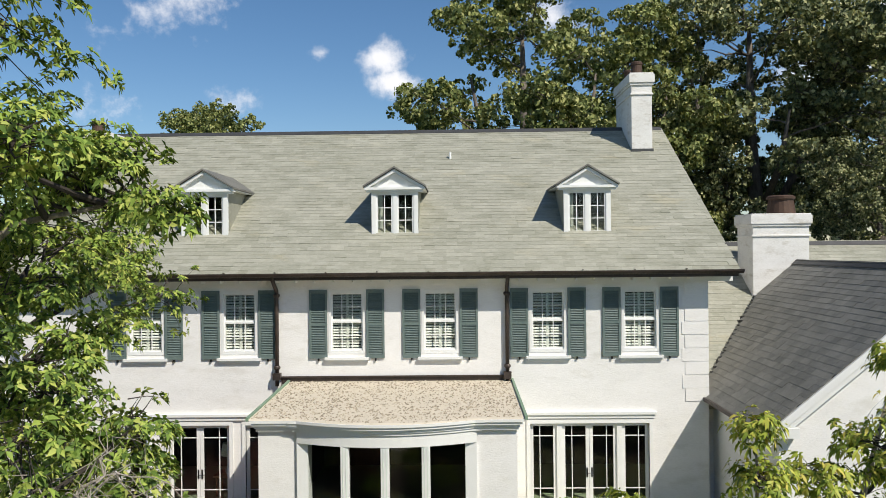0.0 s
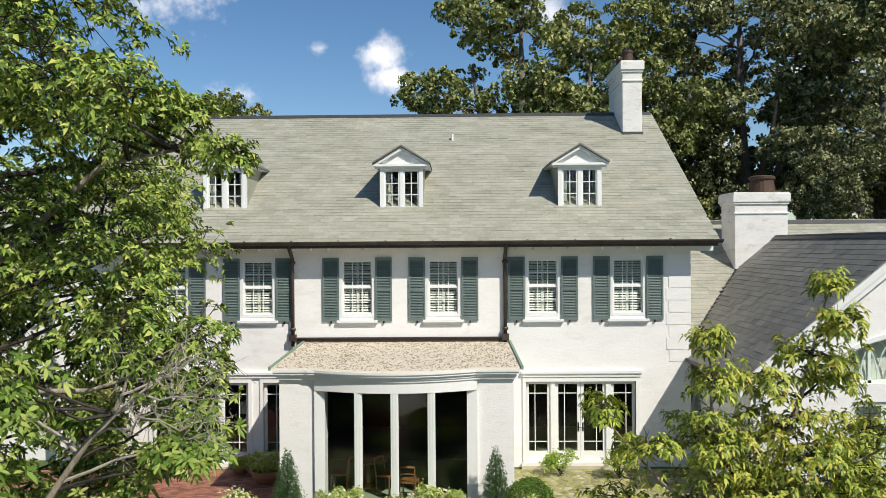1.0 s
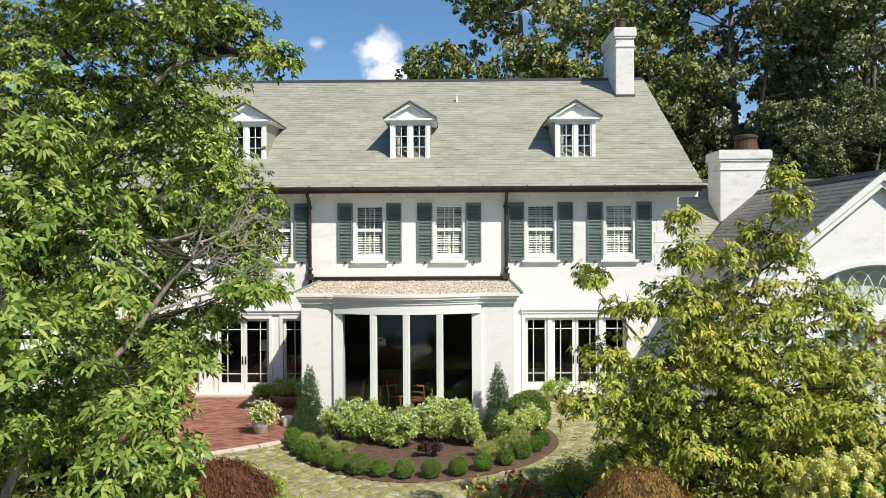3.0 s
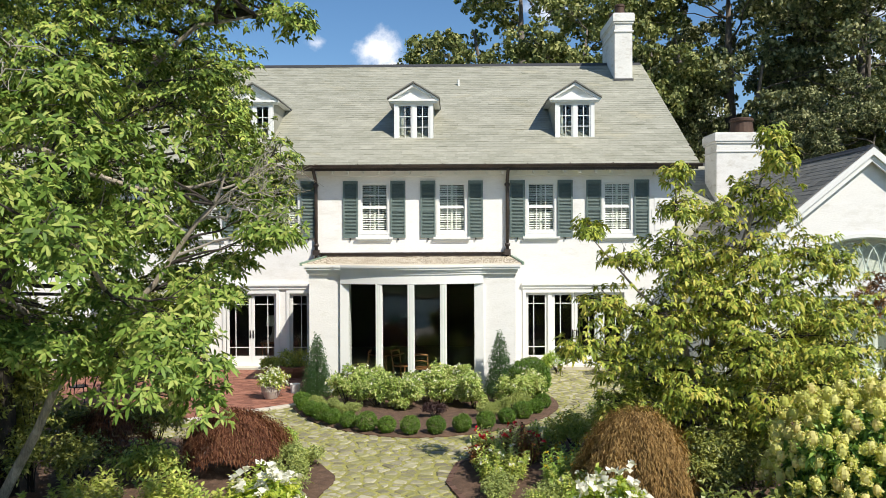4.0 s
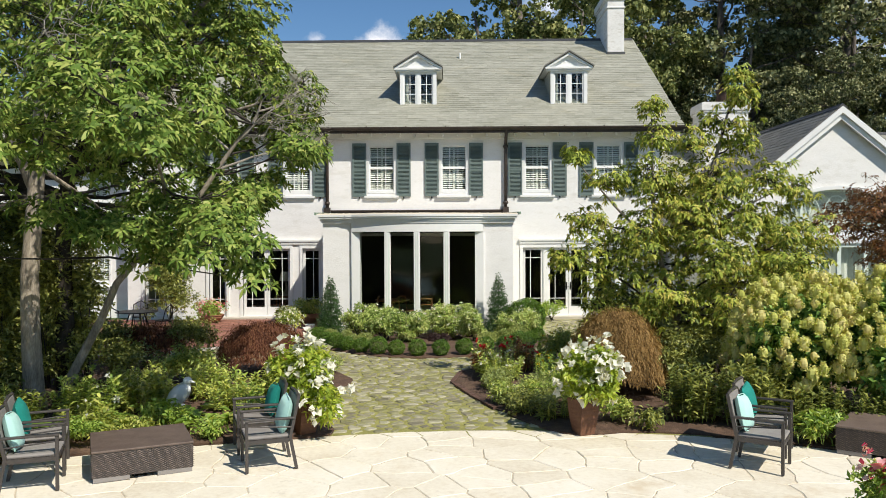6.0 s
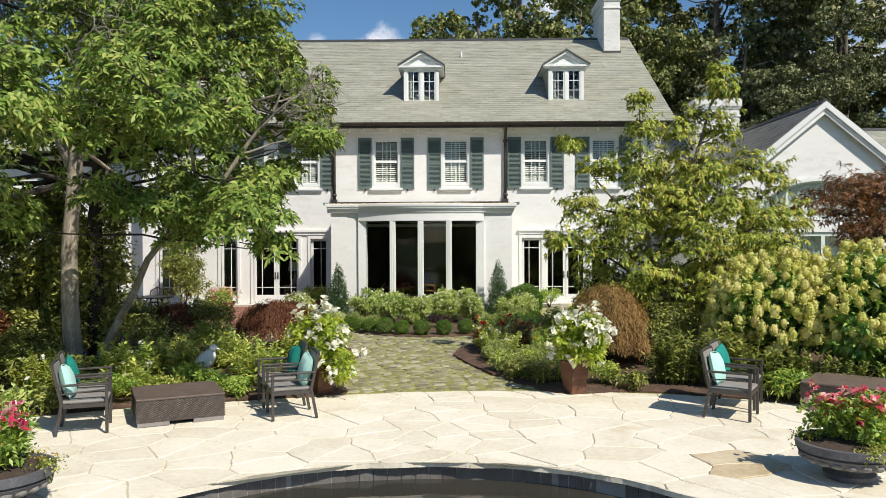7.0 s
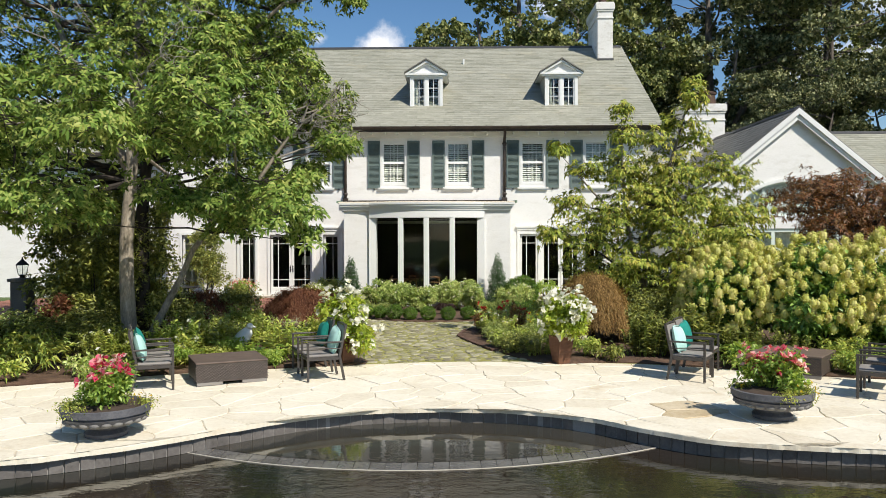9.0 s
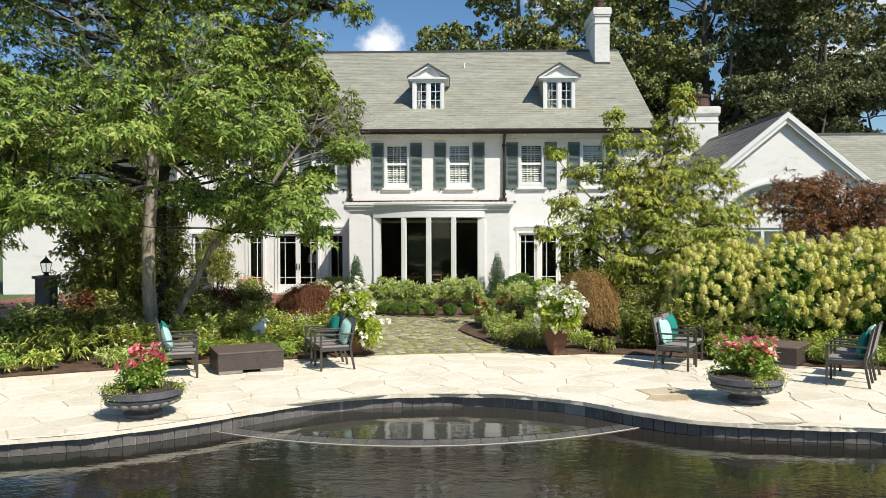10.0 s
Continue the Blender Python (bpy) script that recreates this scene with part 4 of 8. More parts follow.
# dormers
def dormer(x):
    y, z0 = 18.83, 7.53
    h, top = 0.665, 8.92
    d = part("dormer", Geo(), M["slate"], house, "small gabled dormer with white window")
    yb = lambda z: EAVE_Y + (z - EAVE_Z) / PITCH
    for s in (-1, 1):
        xa = x + s * (h - 0.06)
        part("cheek", Geo().prism([(xa, y + 0.02, z0 - 0.25), (xa, y + 0.02, top + 0.05), (xa, yb(top + 0.05) + 0.1, top + 0.05), (xa, yb(z0) + 0.3, z0 - 0.1)], (0.06 * s, 0, 0)), M["slate"], d, "slate-hung dormer side")
    g = Geo().box(x - h, x - h + 0.13, y - 0.03, y + 0.1, z0, top).box(x + h - 0.13, x + h, y - 0.03, y + 0.1, z0, top).box(x - h + 0.13, x + h - 0.13, y - 0.03, y + 0.1, top - 0.11, top).box(x - h - 0.03, x + h + 0.03, y - 0.07, y + 0.1, z0 - 0.05, z0 + 0.1).box(x - 0.06, x + 0.06, y - 0.02, y + 0.08, z0 + 0.1, top - 0.11)
    part("window_surround", g, M["trim"], d)
    for a, b in ((x - h + 0.13, x - 0.06), (x + 0.06, x + h - 0.13)):
        lo, hi = z0 + 0.1, top - 0.11
        s = Geo().box(a, a + 0.045, y, y + 0.05, lo, hi).box(b - 0.045, b, y, y + 0.05, lo, hi).box(a + 0.045, b - 0.045, y, y + 0.05, lo, lo + 0.06).box(a + 0.045, b - 0.045, y, y + 0.05, hi - 0.05, hi)
        s.box((a + b) / 2 - 0.012, (a + b) / 2 + 0.012, y + 0.01, y + 0.04, lo + 0.06, hi - 0.05)
        for i in (1, 2):
            zc = lo + 0.06 + (hi - lo - 0.11) * i / 3
            s.box(a + 0.045, b - 0.045, y + 0.011, y + 0.039, zc - 0.012, zc + 0.012)
        part("casement", s, M["trim"], d)
        part("pane", Geo().box(a + 0.03, b - 0.03, y + 0.022, y + 0.028, lo + 0.03, hi - 0.03), M["glass"], d)
    part("curtain", Geo().prism([(x - h + 0.15 + 0.012 * k, y + 0.2 + 0.018 * (k % 2), lo) for k in range(14)] + [(x - h + 0.15 + 0.012 * k, y + 0.215 + 0.018 * (k % 2), lo) for k in range(13, -1, -1)], (0, 0, hi - lo)), M["curtain"], d)
    # back, ceiling and floor in the near-black that stands for indoor shade
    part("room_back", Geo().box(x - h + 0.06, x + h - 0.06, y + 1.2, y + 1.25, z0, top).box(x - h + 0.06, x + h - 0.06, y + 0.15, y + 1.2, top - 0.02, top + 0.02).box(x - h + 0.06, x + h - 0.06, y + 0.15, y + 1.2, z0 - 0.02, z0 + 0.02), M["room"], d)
    ov, ap, ez = 0.86, 9.50, 8.98
    ped = Geo().prism([(x - ov + 0.1, y - 0.02, ez), (x + ov - 0.1, y - 0.02, ez), (x, y - 0.02, ap - 0.07)], (0, 0.1, 0))
    part("pediment", ped, M["trim"], d)
    part("cornice", Geo().box(x - ov, x + ov, y - 0.14, y + 0.12, ez - 0.07, ez).box(x - ov + 0.05, x + ov - 0.05, y - 0.09, y + 0.1, ez - 0.13, ez - 0.07), M["trim"], d)
    rake, top_roof = Geo(), Geo()
    for s in (-1, 1):
        e, r = Vector((x + s * ov, 0, ez)), Vector((x, 0, ap))
        across = (r - e)
        nrm = Vector((s * (ap - ez), 0, ov)).normalized()
        rake.prism([(e.x, y - 0.14, ez), (r.x, y - 0.14, ap), (r.x, y - 0.14, ap - 0.1), (e.x - s * 0.14, y - 0.14, ez)], (0, 0.13, 0))
        e2 = e + nrm * 0.0
        b0, b1 = yb(ez) + 0.15, yb(ap) + 0.15
        top_roof.poly([(e.x + s * 0.03, y - 0.2, ez + 0.0), (r.x, y - 0.2, ap + 0.02), (r.x, b1, ap + 0.02), (e.x + s * 0.03, b0, ez + 0.0)])
        top_roof.poly([(e.x + s * 0.03, y - 0.2, ez + 0.05), (r.x, y - 0.2, ap + 0.07), (r.x, b1, ap + 0.07), (e.x + s * 0.03, b0, ez + 0.05)])
        top_roof.poly([(e.x + s * 0.03, y - 0.2, ez), (r.x, y - 0.2, ap + 0.02), (r.x, y - 0.2, ap + 0.07), (e.x + s * 0.03, y - 0.2, ez + 0.05)])
        top_roof.poly([(e.x + s * 0.03, y - 0.2, ez), (e.x + s * 0.03, b0, ez), (e.x + s * 0.03, b0, ez + 0.05), (e.x + s * 0.03, y - 0.2, ez + 0.05)])
        sof = Geo().box(min(x + s * ov, x + s * h), max(x + s * ov, x + s * h), y - 0.0, yb(ez), ez - 0.03, ez - 0.005)
        part("dormer_soffit", sof, M["trim"], d)
    part("rake_board", rake, M["trim"], d)
    part("dormer_roof", top_roof, M["slate_dark"], d, "dark slate dormer roof")
    return d


for x in (-7.03, -1.58, 3.876):
    dormer(x)

# ---- bow-fronted sunroom ----
BX0, BX1, BY = -4.22, 1.44, 13.72
bay = thing("sunroom", "white single-storey bow-fronted sunroom with gravel roof", "sunroom", at=(-1.4, 15.5, 0))
OX0, OX1, SAG = -3.22, 0.42, 0.46
OXM, OH = (OX0 + OX1) / 2, (OX1 - OX0) / 2


def bow(x, off=0.0):
    """The front line of the sunroom."""
    u = (x - OXM) / (OH + 0.12)
    return BY - 0.05 - off - (SAG * (1 - u * u) if abs(u) < 1 else -0.0)


def bow_strip(x0, x1, z0, z1, off0, off1, n=22):
    """A strip that follows the bow, from off1 (inner) to off0 (outer)."""
    xs = [x0 + (x1 - x0) * i / n for i in range(n + 1)]
    return Geo().prism([(x, bow(x, off0), z0) for x in xs] + [(x, bow(x, off1), z0) for x in reversed(xs)], (0, 0, z1 - z0))


for a, b in ((BX0, OX0), (OX1, BX1)):
    part("wall", Geo().box(a, b, BY, BY + 0.4, -0.2, 3.28), M["wall"], bay, "white painted brick wall")
for x in (BX0, BX1 - 0.3):
    part("side_wall", Geo().box(x, x + 0.3, BY + 0.4, FY, -0.2, 3.28), M["wall"], bay)
for a, b in ((OX0 - 0.14, OX0 + 0.11), (OX1 - 0.11, OX1 + 0.14)):
    part("jamb", Geo().box(a, b, BY - 0.08, BY + 0.35, 0.1, 3.14), M["trim"], bay)
part("header", bow_strip(OX0 - 0.14, OX1 + 0.14, 3.02, 3.28, 0.03, -0.35), M["trim"], bay, "white curved header")
part("base_sill", bow_strip(OX0, OX1, 0.08, 0.24, 0.04, -0.35), M["trim"], bay)
part("base_wall", bow_strip(OX0, OX1, -0.2, 0.08, 0.0, -0.4), M["wall"], bay)
cor = part("cornice", bow_strip(OX0 - 0.24, OX1 + 0.24, 3.28, 3.34, 0.06, -0.3), M["trim"], bay, "white moulded cornice")
for z0, z1, o in ((3.34, 3.41, 0.09), (3.41, 3.47, 0.14), (3.47, 3.53, 0.17)):
    part("moulding", bow_strip(OX0 - 0.24 - o * 0.4, OX1 + 0.24 + o * 0.4, z0, z1, o, -0.3), M["trim"], cor)
for a, b in ((BX0, OX0 - 0.2), (OX1 + 0.2, BX1)):
    sl, sr = (1, 0) if a == BX0 else (0, 1)
    for z0, z1, o in ((3.28, 3.34, 0.03), (3.34, 3.41, 0.06), (3.41, 3.47, 0.11), (3.47, 3.53, 0.14)):
        m = Geo().box(a - o * sl, b + o * sr, BY - o - 0.05, BY + 0.3, z0, z1)
        m.box(BX0 - o, BX0 + 0.2, BY + 0.3, FY, z0, z1) if sl else m.box(BX1 - 0.2, BX1 + o, BY + 0.3, FY, z0, z1)
        part("moulding", m, M["trim"], cor)
PX = [OX0 + 0.11, OX0 + 0.11 + 0.755, OX0 + 0.11 + 0.935, -1.49, -1.31, OX1 - 0.11 - 0.935, OX1 - 0.11 - 0.755, OX1 - 0.11]
for a, b in ((PX[1], PX[2]), (PX[3], PX[4]), (PX[5], PX[6])):
    xm = (a + b) / 2
    p = part("mullion", Geo().box(a, b, bow(xm, 0.02), bow(xm, -0.16), 0.24, 3.02), M["trim"], bay, "white glazing post", bevel=0.012)
    part("glazing_bead", Geo().box(a + 0.05, a + 0.065, bow(xm, 0.03), bow(xm, 0.0195), 0.3, 3.0).box(b - 0.065, b - 0.05, bow(xm, 0.03), bow(xm, 0.0195), 0.3, 3.0), M["trim_green"], p)
for a, b in ((PX[0], PX[1]), (PX[2], PX[3]), (PX[4], PX[5]), (PX[6], PX[7])):
    ya, yb_ = bow(a, -0.08), bow(b, -0.08)
    part("pane", Geo().prism([(a, ya, 0.24), (b, yb_, 0.24), (b, yb_ + 0.006, 0.24), (a, ya + 0.006, 0.24)], (0, 0, 2.78)), M["glass"], bay)
# gravel roof, copper edge and flashing
g = Geo()
xs = [BX0 - 0.2 + (BX1 - BX0 + 0.4) * i / 24 for i in range(25)]
def roof_front(x):
    return min(bow(x, 0.15) if OX0 - 0.3 < x < OX1 + 0.3 else BY - 0.18, BY - 0.18)
for x in xs:
    g.v += [(x, roof_front(x), 3.53), (x, roof_front(x) + 0.04, 3.56), (x, FY, 3.66)]
for i in range(len(xs) - 1):
    k = i * 3
    g.f += [(k, k + 3, k + 4, k + 1), (k + 1, k + 4, k + 5, k + 2)]
broof = part("roof", g, M["gravel"], bay, "low roof covered in tan gravel")
for x in (BX0 - 0.22, BX1 + 0.16):
    part("roof_edge", Geo().prism([(x, BY - 0.2, 3.52), (x, FY, 3.6), (x, FY, 3.71), (x, BY - 0.2, 3.6)], (0.06, 0, 0)), M["verdigris"], bay, "verdigris copper roof edge")
part("flashing", Geo().box(-4.6, 1.42, FY - 0.05, FY - 0.002, 3.6, 3.79).box(-4.62, 1.44, FY - 0.09, FY - 0.05, 3.77, 3.81), M["copper"], bay, "brown copper flashing strip")
rng = np.random.default_rng(5)
g = Geo()
for i in range(5200):
    x = rng.uniform(BX0 - 0.12, BX1 + 0.12)
    yf = roof_front(x) + 0.06
    y = rng.uniform(yf, FY - 0.05)
    z = 3.555 + 0.1 * (y - yf) / (FY - yf)
    s = rng.uniform(0.018, 0.042)
    k = len(g.v)
    a = rng.uniform(0, 6.28)
    ca, sa = math.cos(a) * s, math.sin(a) * s
    g.v += [(x + ca, y + sa, z), (x - sa, y + ca, z), (x - ca, y - sa, z), (x + sa, y - ca, z), (x, y, z + s * 0.8)]
    g.f += [(k, k + 1, k + 4), (k + 1, k + 2, k + 4), (k + 2, k + 3, k + 4), (k + 3, k, k + 4)]
part("gravel", g, M["gravel"], broof, kind="stuff")
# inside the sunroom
# ceiling in the same near-black, painted for the shade indoors
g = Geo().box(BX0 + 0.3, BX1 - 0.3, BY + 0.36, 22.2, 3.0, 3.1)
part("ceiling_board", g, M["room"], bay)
part("floor_board", bow_strip(OX0, OX1, 0.02, 0.12, -0.35, -0.37 - 0.6).box(BX0 + 0.3, BX1 - 0.3, BY + 0.4, FY + 0.34, 0.02, 0.1), M["room_floor"], bay, "pale green interior floor")


def wooden_chair(at):
    c = thing("dining_chair", "varnished wooden dining chair inside the sunroom", "chair", "chairs in the sunroom", at=(0, 0, 0))
    part("seat", Geo().box(-0.22, 0.22, -0.22, 0.22, 0.43, 0.47), M["wood"], c, bevel=0.01)
    for sx in (-1, 1):
        part("leg", Geo().tube([(sx * 0.2, -0.2, 0.43), (sx * 0.21, -0.21, 0)], [0.022, 0.016], 8), M["wood"], c)
        part("leg", Geo().tube([(sx * 0.2, 0.2, 0.0), (sx * 0.2, 0.2, 0.45), (sx * 0.2, 0.27, 0.88)], [0.018, 0.022, 0.018], 8), M["wood"], c)
    part("backrest", Geo().tube([(-0.22, 0.27, 0.86), (0, 0.31, 0.88), (0.22, 0.27, 0.86)], 0.03, 8).tube([(-0.2, 0.24, 0.68), (0, 0.27, 0.7), (0.2, 0.24, 0.68)], 0.018, 8), M["wood"], c)
    c.matrix_basis = at
    return c


ch = wooden_chair(pose(-1.15, 14.6, 0.1, 0, 0, 170))
copy_thing(ch, pose(-1.75, 15.1, 0.1, 0, 0, 60))
copy_thing(ch, pose(-3.0, 15.3, 0.1, 0, 0, -90))
tb = thing("round_table", "round wooden table inside the sunroom", "table", at=(-2.3, 15.6, 0.1))
part("tabletop", Geo().lathe((-2.3, 15.6, 0.82), [(0.55, 0), (0.57, 0.015), (0.55, 0.035)], 28), M["wood"], tb)
part("pedestal", Geo().lathe((-2.3, 15.6, 0.1), [(0.3, 0), (0.28, 0.04), (0.06, 0.1), (0.05, 0.6), (0.12, 0.72)], 16), M["wood"], tb)

lamp = thing("table_lamp", "table lamp with pale drum shade behind the french door", "lamp", at=(-6.55, 19.4, 0.1))
part("side_table", Geo().box(-6.95, -6.15, 19.1, 19.8, 0.65, 0.7).box(-6.9, -6.85, 19.15, 19.2, 0.1, 0.65).box(-6.25, -6.2, 19.15, 19.2, 0.1, 0.65).box(-6.9, -6.85, 19.7, 19.75, 0.1, 0.65).box(-6.25, -6.2, 19.7, 19.75, 0.1, 0.65), M["wood"], lamp)
part("lamp_base", Geo().lathe((-6.55, 19.4, 0.7), [(0.12, 0), (0.14, 0.1), (0.05, 0.3), (0.02, 0.55)], 16), M["urn"], lamp)
part("shade", Geo().lathe((-6.55, 19.4, 1.25), [(0.26, 0), (0.2, 0.34), (0.19, 0.34), (0.25, 0)], 20), M["curtain"], lamp)

# ---- gabled wing and the roofs behind it ----
wing = thing("gabled_wing", "white gabled garden wing with dark slate roof", "house wing", at=(11.0, 18.5, 0))
GX, GZ, GS, GY = 11.17, 6.68, 0.82, 14.0
gl = 7.2
gr = 2 * GX - gl
slope = lambda x: GZ - GS * abs(x - GX)
front = Geo()
N = 24
A, B0, BT = 2.02, 3.06, 1.17
arch = [(GX + A * math.cos(t), B0 + BT * math.sin(t)) for t in (math.pi - math.pi * k / N for k in range(N + 1))]
outline = [(gl, B0)] + arch + [(gr, B0), (gr, slope(gr) - 0.1), (GX, GZ - 0.1), (gl, slope(gl) - 0.1)]
front.prism([(x, GY, z) for x, z in outline], (0, 0.3, 0))
part("wall", front, M["wall"], wing, "white painted brick gable wall")
for x0, x1, z0, z1 in ((gl, GX - 1.52, -0.2, B0), (GX + 1.52, gr, -0.2, B0), (GX - 1.52, GX + 1.52, 2.62, B0), (GX - 1.52, GX + 1.52, -0.2, 0.45)):
    part("wall_panel", Geo().box(x0, x1, GY, GY + 0.3, z0, z1), M["wall"], wing)
for x in (gl, gr - 0.3):
    part("side_wall", Geo().prism([(x, GY + 0.3, -0.2), (x, 24, -0.2), (x, 24, slope(gl) - 0.1), (x, GY + 0.3, slope(gl) - 0.1)], (0.3, 0, 0)), M["wall"], wing)
part("interior_wall", Geo().box(GX - 2.2, GX + 2.2, 17.0, 17.1, 0, 4.4).box(gl + 0.3, gr - 0.3, GY + 0.3, 17.0, -0.02, 0.05), M["room"], wing)
part("curtain", Geo().prism([(GX - A + 0.05 + 0.13 * k, GY + 0.36 + 0.05 * (k % 2), 0.4) for k in range(31)] + [(GX - A + 0.05 + 0.13 * k, GY + 0.38 + 0.05 * (k % 2), 0.4) for k in range(30, -1, -1)], (0, 0, 2.3)), M["curtain"], wing, "pale closed curtain behind the windows")
part("arch_blind", Geo().prism([(x, GY + 0.33, z) for x, z in arch], (0, 0.02, 0)), M["curtain"], wing)
aw = part("arched_window", Geo(), M["trim_green"], wing, "wide arched window with gothic tracery")
g = Geo()
for s0, s1 in ((1.0, 0.95),):
    for (xa, za), (xb, zb) in zip(arch, arch[1:]):
        q0 = lambda x, z, s: (GX + (x - GX) * s, B0 + (z - B0) * s)
        a0, b0_, a1, b1_ = q0(xa, za, s0), q0(xb, zb, s0), q0(xa, za, s1), q0(xb, zb, s1)
        g.prism([(a0[0], GY + 0.1, a0[1]), (b0_[0], GY + 0.1, b0_[1]), (b1_[0], GY + 0.1, b1_[1]), (a1[0], GY + 0.1, a1[1])], (0, 0.1, 0))
g.box(GX - A, GX + A, GY + 0.1, GY + 0.2, B0, B0 + 0.07)
for x in (GX - 1.05, GX + 1.05):
    g.box(x - 0.04, x + 0.04, GY + 0.1, GY + 0.2, B0, B0 + 1.0)
part("window_bar", g, M["trim_green"], aw)
for k in range(-4, 5):
    xc = GX + k * 0.42
    for s in (-1, 1):
        pts = []
        for i in range(7):
            u = i / 6
            x = xc + s * 0.42 * (1 - math.cos(u * math.pi / 2)) * 1.0
            z = B0 + 0.05 + 0.95 * math.sin(u * math.pi / 2)
            if ((x - GX) / (A * 0.96)) ** 2 + ((z - B0) / (BT * 0.96)) ** 2 < 1:
                pts.append((x, GY + 0.14, z))
        if len(pts) > 2:
            part("tracery_bar", Geo().tube(pts, 0.017, 6), M["trim_green"], aw)
part("pane", Geo().prism([(GX + (x - GX) * 0.97, GY + 0.17, B0 + (z - B0) * 0.97) for x, z in arch], (0, 0.006, 0)), M["glass"], aw)
qq = lambda x, z, k: (GX + (x - GX) * k, GY - 0.05, B0 + (z - B0) * (k + (k - 1) * 0.6))
part("arch_hood", Geo().prism([qq(x, z, 1.0) for x, z in arch] + [qq(x, z, 1.06) for x, z in reversed(arch)], (0, 0.05, 0)), M["trim"], aw)
lw = part("lower_window", Geo().box(GX - 1.52, GX + 1.52, GY + 0.05, GY + 0.16, 2.5, 2.62), M["trim_green"], wing, "wide pale-framed window below the arch")
part("sill", Geo().box(GX - 1.52, GX + 1.52, GY + 0.05, GY + 0.16, 0.45, 0.6), M["trim_green"], lw)
for x in (-1.52, -0.8, 0.0, 0.8, 1.40):
    part("window_post", Geo().box(GX + x, GX + x + 0.12, GY + 0.05, GY + 0.16, 0.6, 2.5), M["trim_green"], lw)
for x0, x1 in ((-1.4, -0.8), (-0.68, 0.0), (0.12, 0.8), (0.92, 1.4)):
    part("pane", Geo().box(GX + x0, GX + x1, GY + 0.1, GY + 0.106, 0.6, 2.5), M["glass"], lw)
# wing roof: two slopes, rake boards, gutter
wroof = part("roof", Geo().prism([(GX, GY - 0.22, GZ - 0.03), (GX - 4.3, GY - 0.22, GZ - 4.3 * GS - 0.03), (GX - 4.2, GY - 0.22, GZ - 4.3 * GS - 0.1), (GX, GY - 0.22, GZ - 0.16), (GX + 4.2, GY - 0.22, GZ - 4.3 * GS - 0.1), (GX + 4.3, GY - 0.22, GZ - 4.3 * GS - 0.03)], (0, 10.6, 0)), M["lead"], wing, "dark grey slate roof")
part("ridge_cap", Geo().prism([(GX - 0.17, GY - 0.25, GZ - 0.07), (GX, GY - 0.25, GZ + 0.08), (GX + 0.17, GY - 0.25, GZ - 0.07)], (0, 10.4, 0)), M["lead"], wroof, "dark lead ridge")
for s in (-1, 1):
    for d0, d1, ya, yb_ in ((0.0, 0.16, -0.27, -0.20), (0.03, 0.30, -0.20, -0.13), (0.16, 0.24, -0.13, -0.02)):
        part("rake_board", Geo().prism([(GX, GY + ya, GZ - d0 * 1.28), (GX + s * 4.3, GY + ya, GZ - 4.3 * GS - d0 * 1.28), (GX + s * 4.3, GY + ya, GZ - 4.3 * GS - d1 * 1.28), (GX, GY + ya, GZ - d1 * 1.28)], (0, yb_ - ya, 0)), M["trim"], wing)
part("gutter", Geo().prism([(GX - 4.42, GY - 0.4, GZ - 4.3 * GS - 0.1), (GX - 4.28, GY - 0.4, GZ - 4.3 * GS - 0.1), (GX - 4.28, GY - 0.4, GZ - 4.3 * GS + 0.0), (GX - 4.42, GY - 0.4, GZ - 4.3 * GS + 0.0)], (0, 5.2, 0)), M["copper"], wing)
part("gable_return", Geo().box(GX - 4.38, GX - 3.6, GY - 0.22, GY - 0.001, GZ - 4.3 * GS - 0.14, GZ - 4.3 * GS + 0.08), M["trim"], wing)

link = thing("rear_wing", "white rear wing with grey slate roof and chimney", "house wing", at=(14.0, 24.0, 0))
LZ = lambda y: 3.2 + 0.66 * (y - 18.5)
lroof = part("roof", Geo().prism([(HX1 + 0.01, 17.95, LZ(17.95) - 0.05), (HX1 + 0.01, 24.7, LZ(24.7) - 0.05), (HX1 + 0.01, 31.4, LZ(18.0) - 0.05), (HX1 + 0.01, 24.7, LZ(24.7) - 0.25)], (19, 0, 0)), M["lead"], link, "grey slate roof")
part("ridge_cap", Geo().prism([(HX1 + 0.1, 24.55, LZ(24.7) - 0.08), (HX1 + 0.1, 24.7, LZ(24.7) + 0.06), (HX1 + 0.1, 24.85, LZ(24.7) - 0.08)], (19, 0, 0)), M["lead"], lroof)
part("wall", Geo().box(HX1 + 0.02, HX1 + 18.6, 18.3, 18.6, -0.2, 3.0).box(HX1 + 18.3, HX1 + 18.6, 18.6, 31, -0.2, 3.0).box(HX1 + 0.02, HX1 + 18.3, 30.7, 31, -0.2, 3.0), M["wall"], link)
chimney(link, 9.76, 11.58, 22.05, 23.4, 5.2, 8.25, [(10.95, 22.7)], 0.455, 0.62)
# stepped flashing where the slopes meet
val = Geo()
for k in range(26):
    x = 6.95 + k * 0.14
    z = slope(x)
    y = 18.5 + (z - 3.2) / 0.66
    val.box(x, x + 0.16, y - 0.1, y + 0.02, z + 0.02, z + 0.09)
part("valley_flashing", val, M["lead"], link)

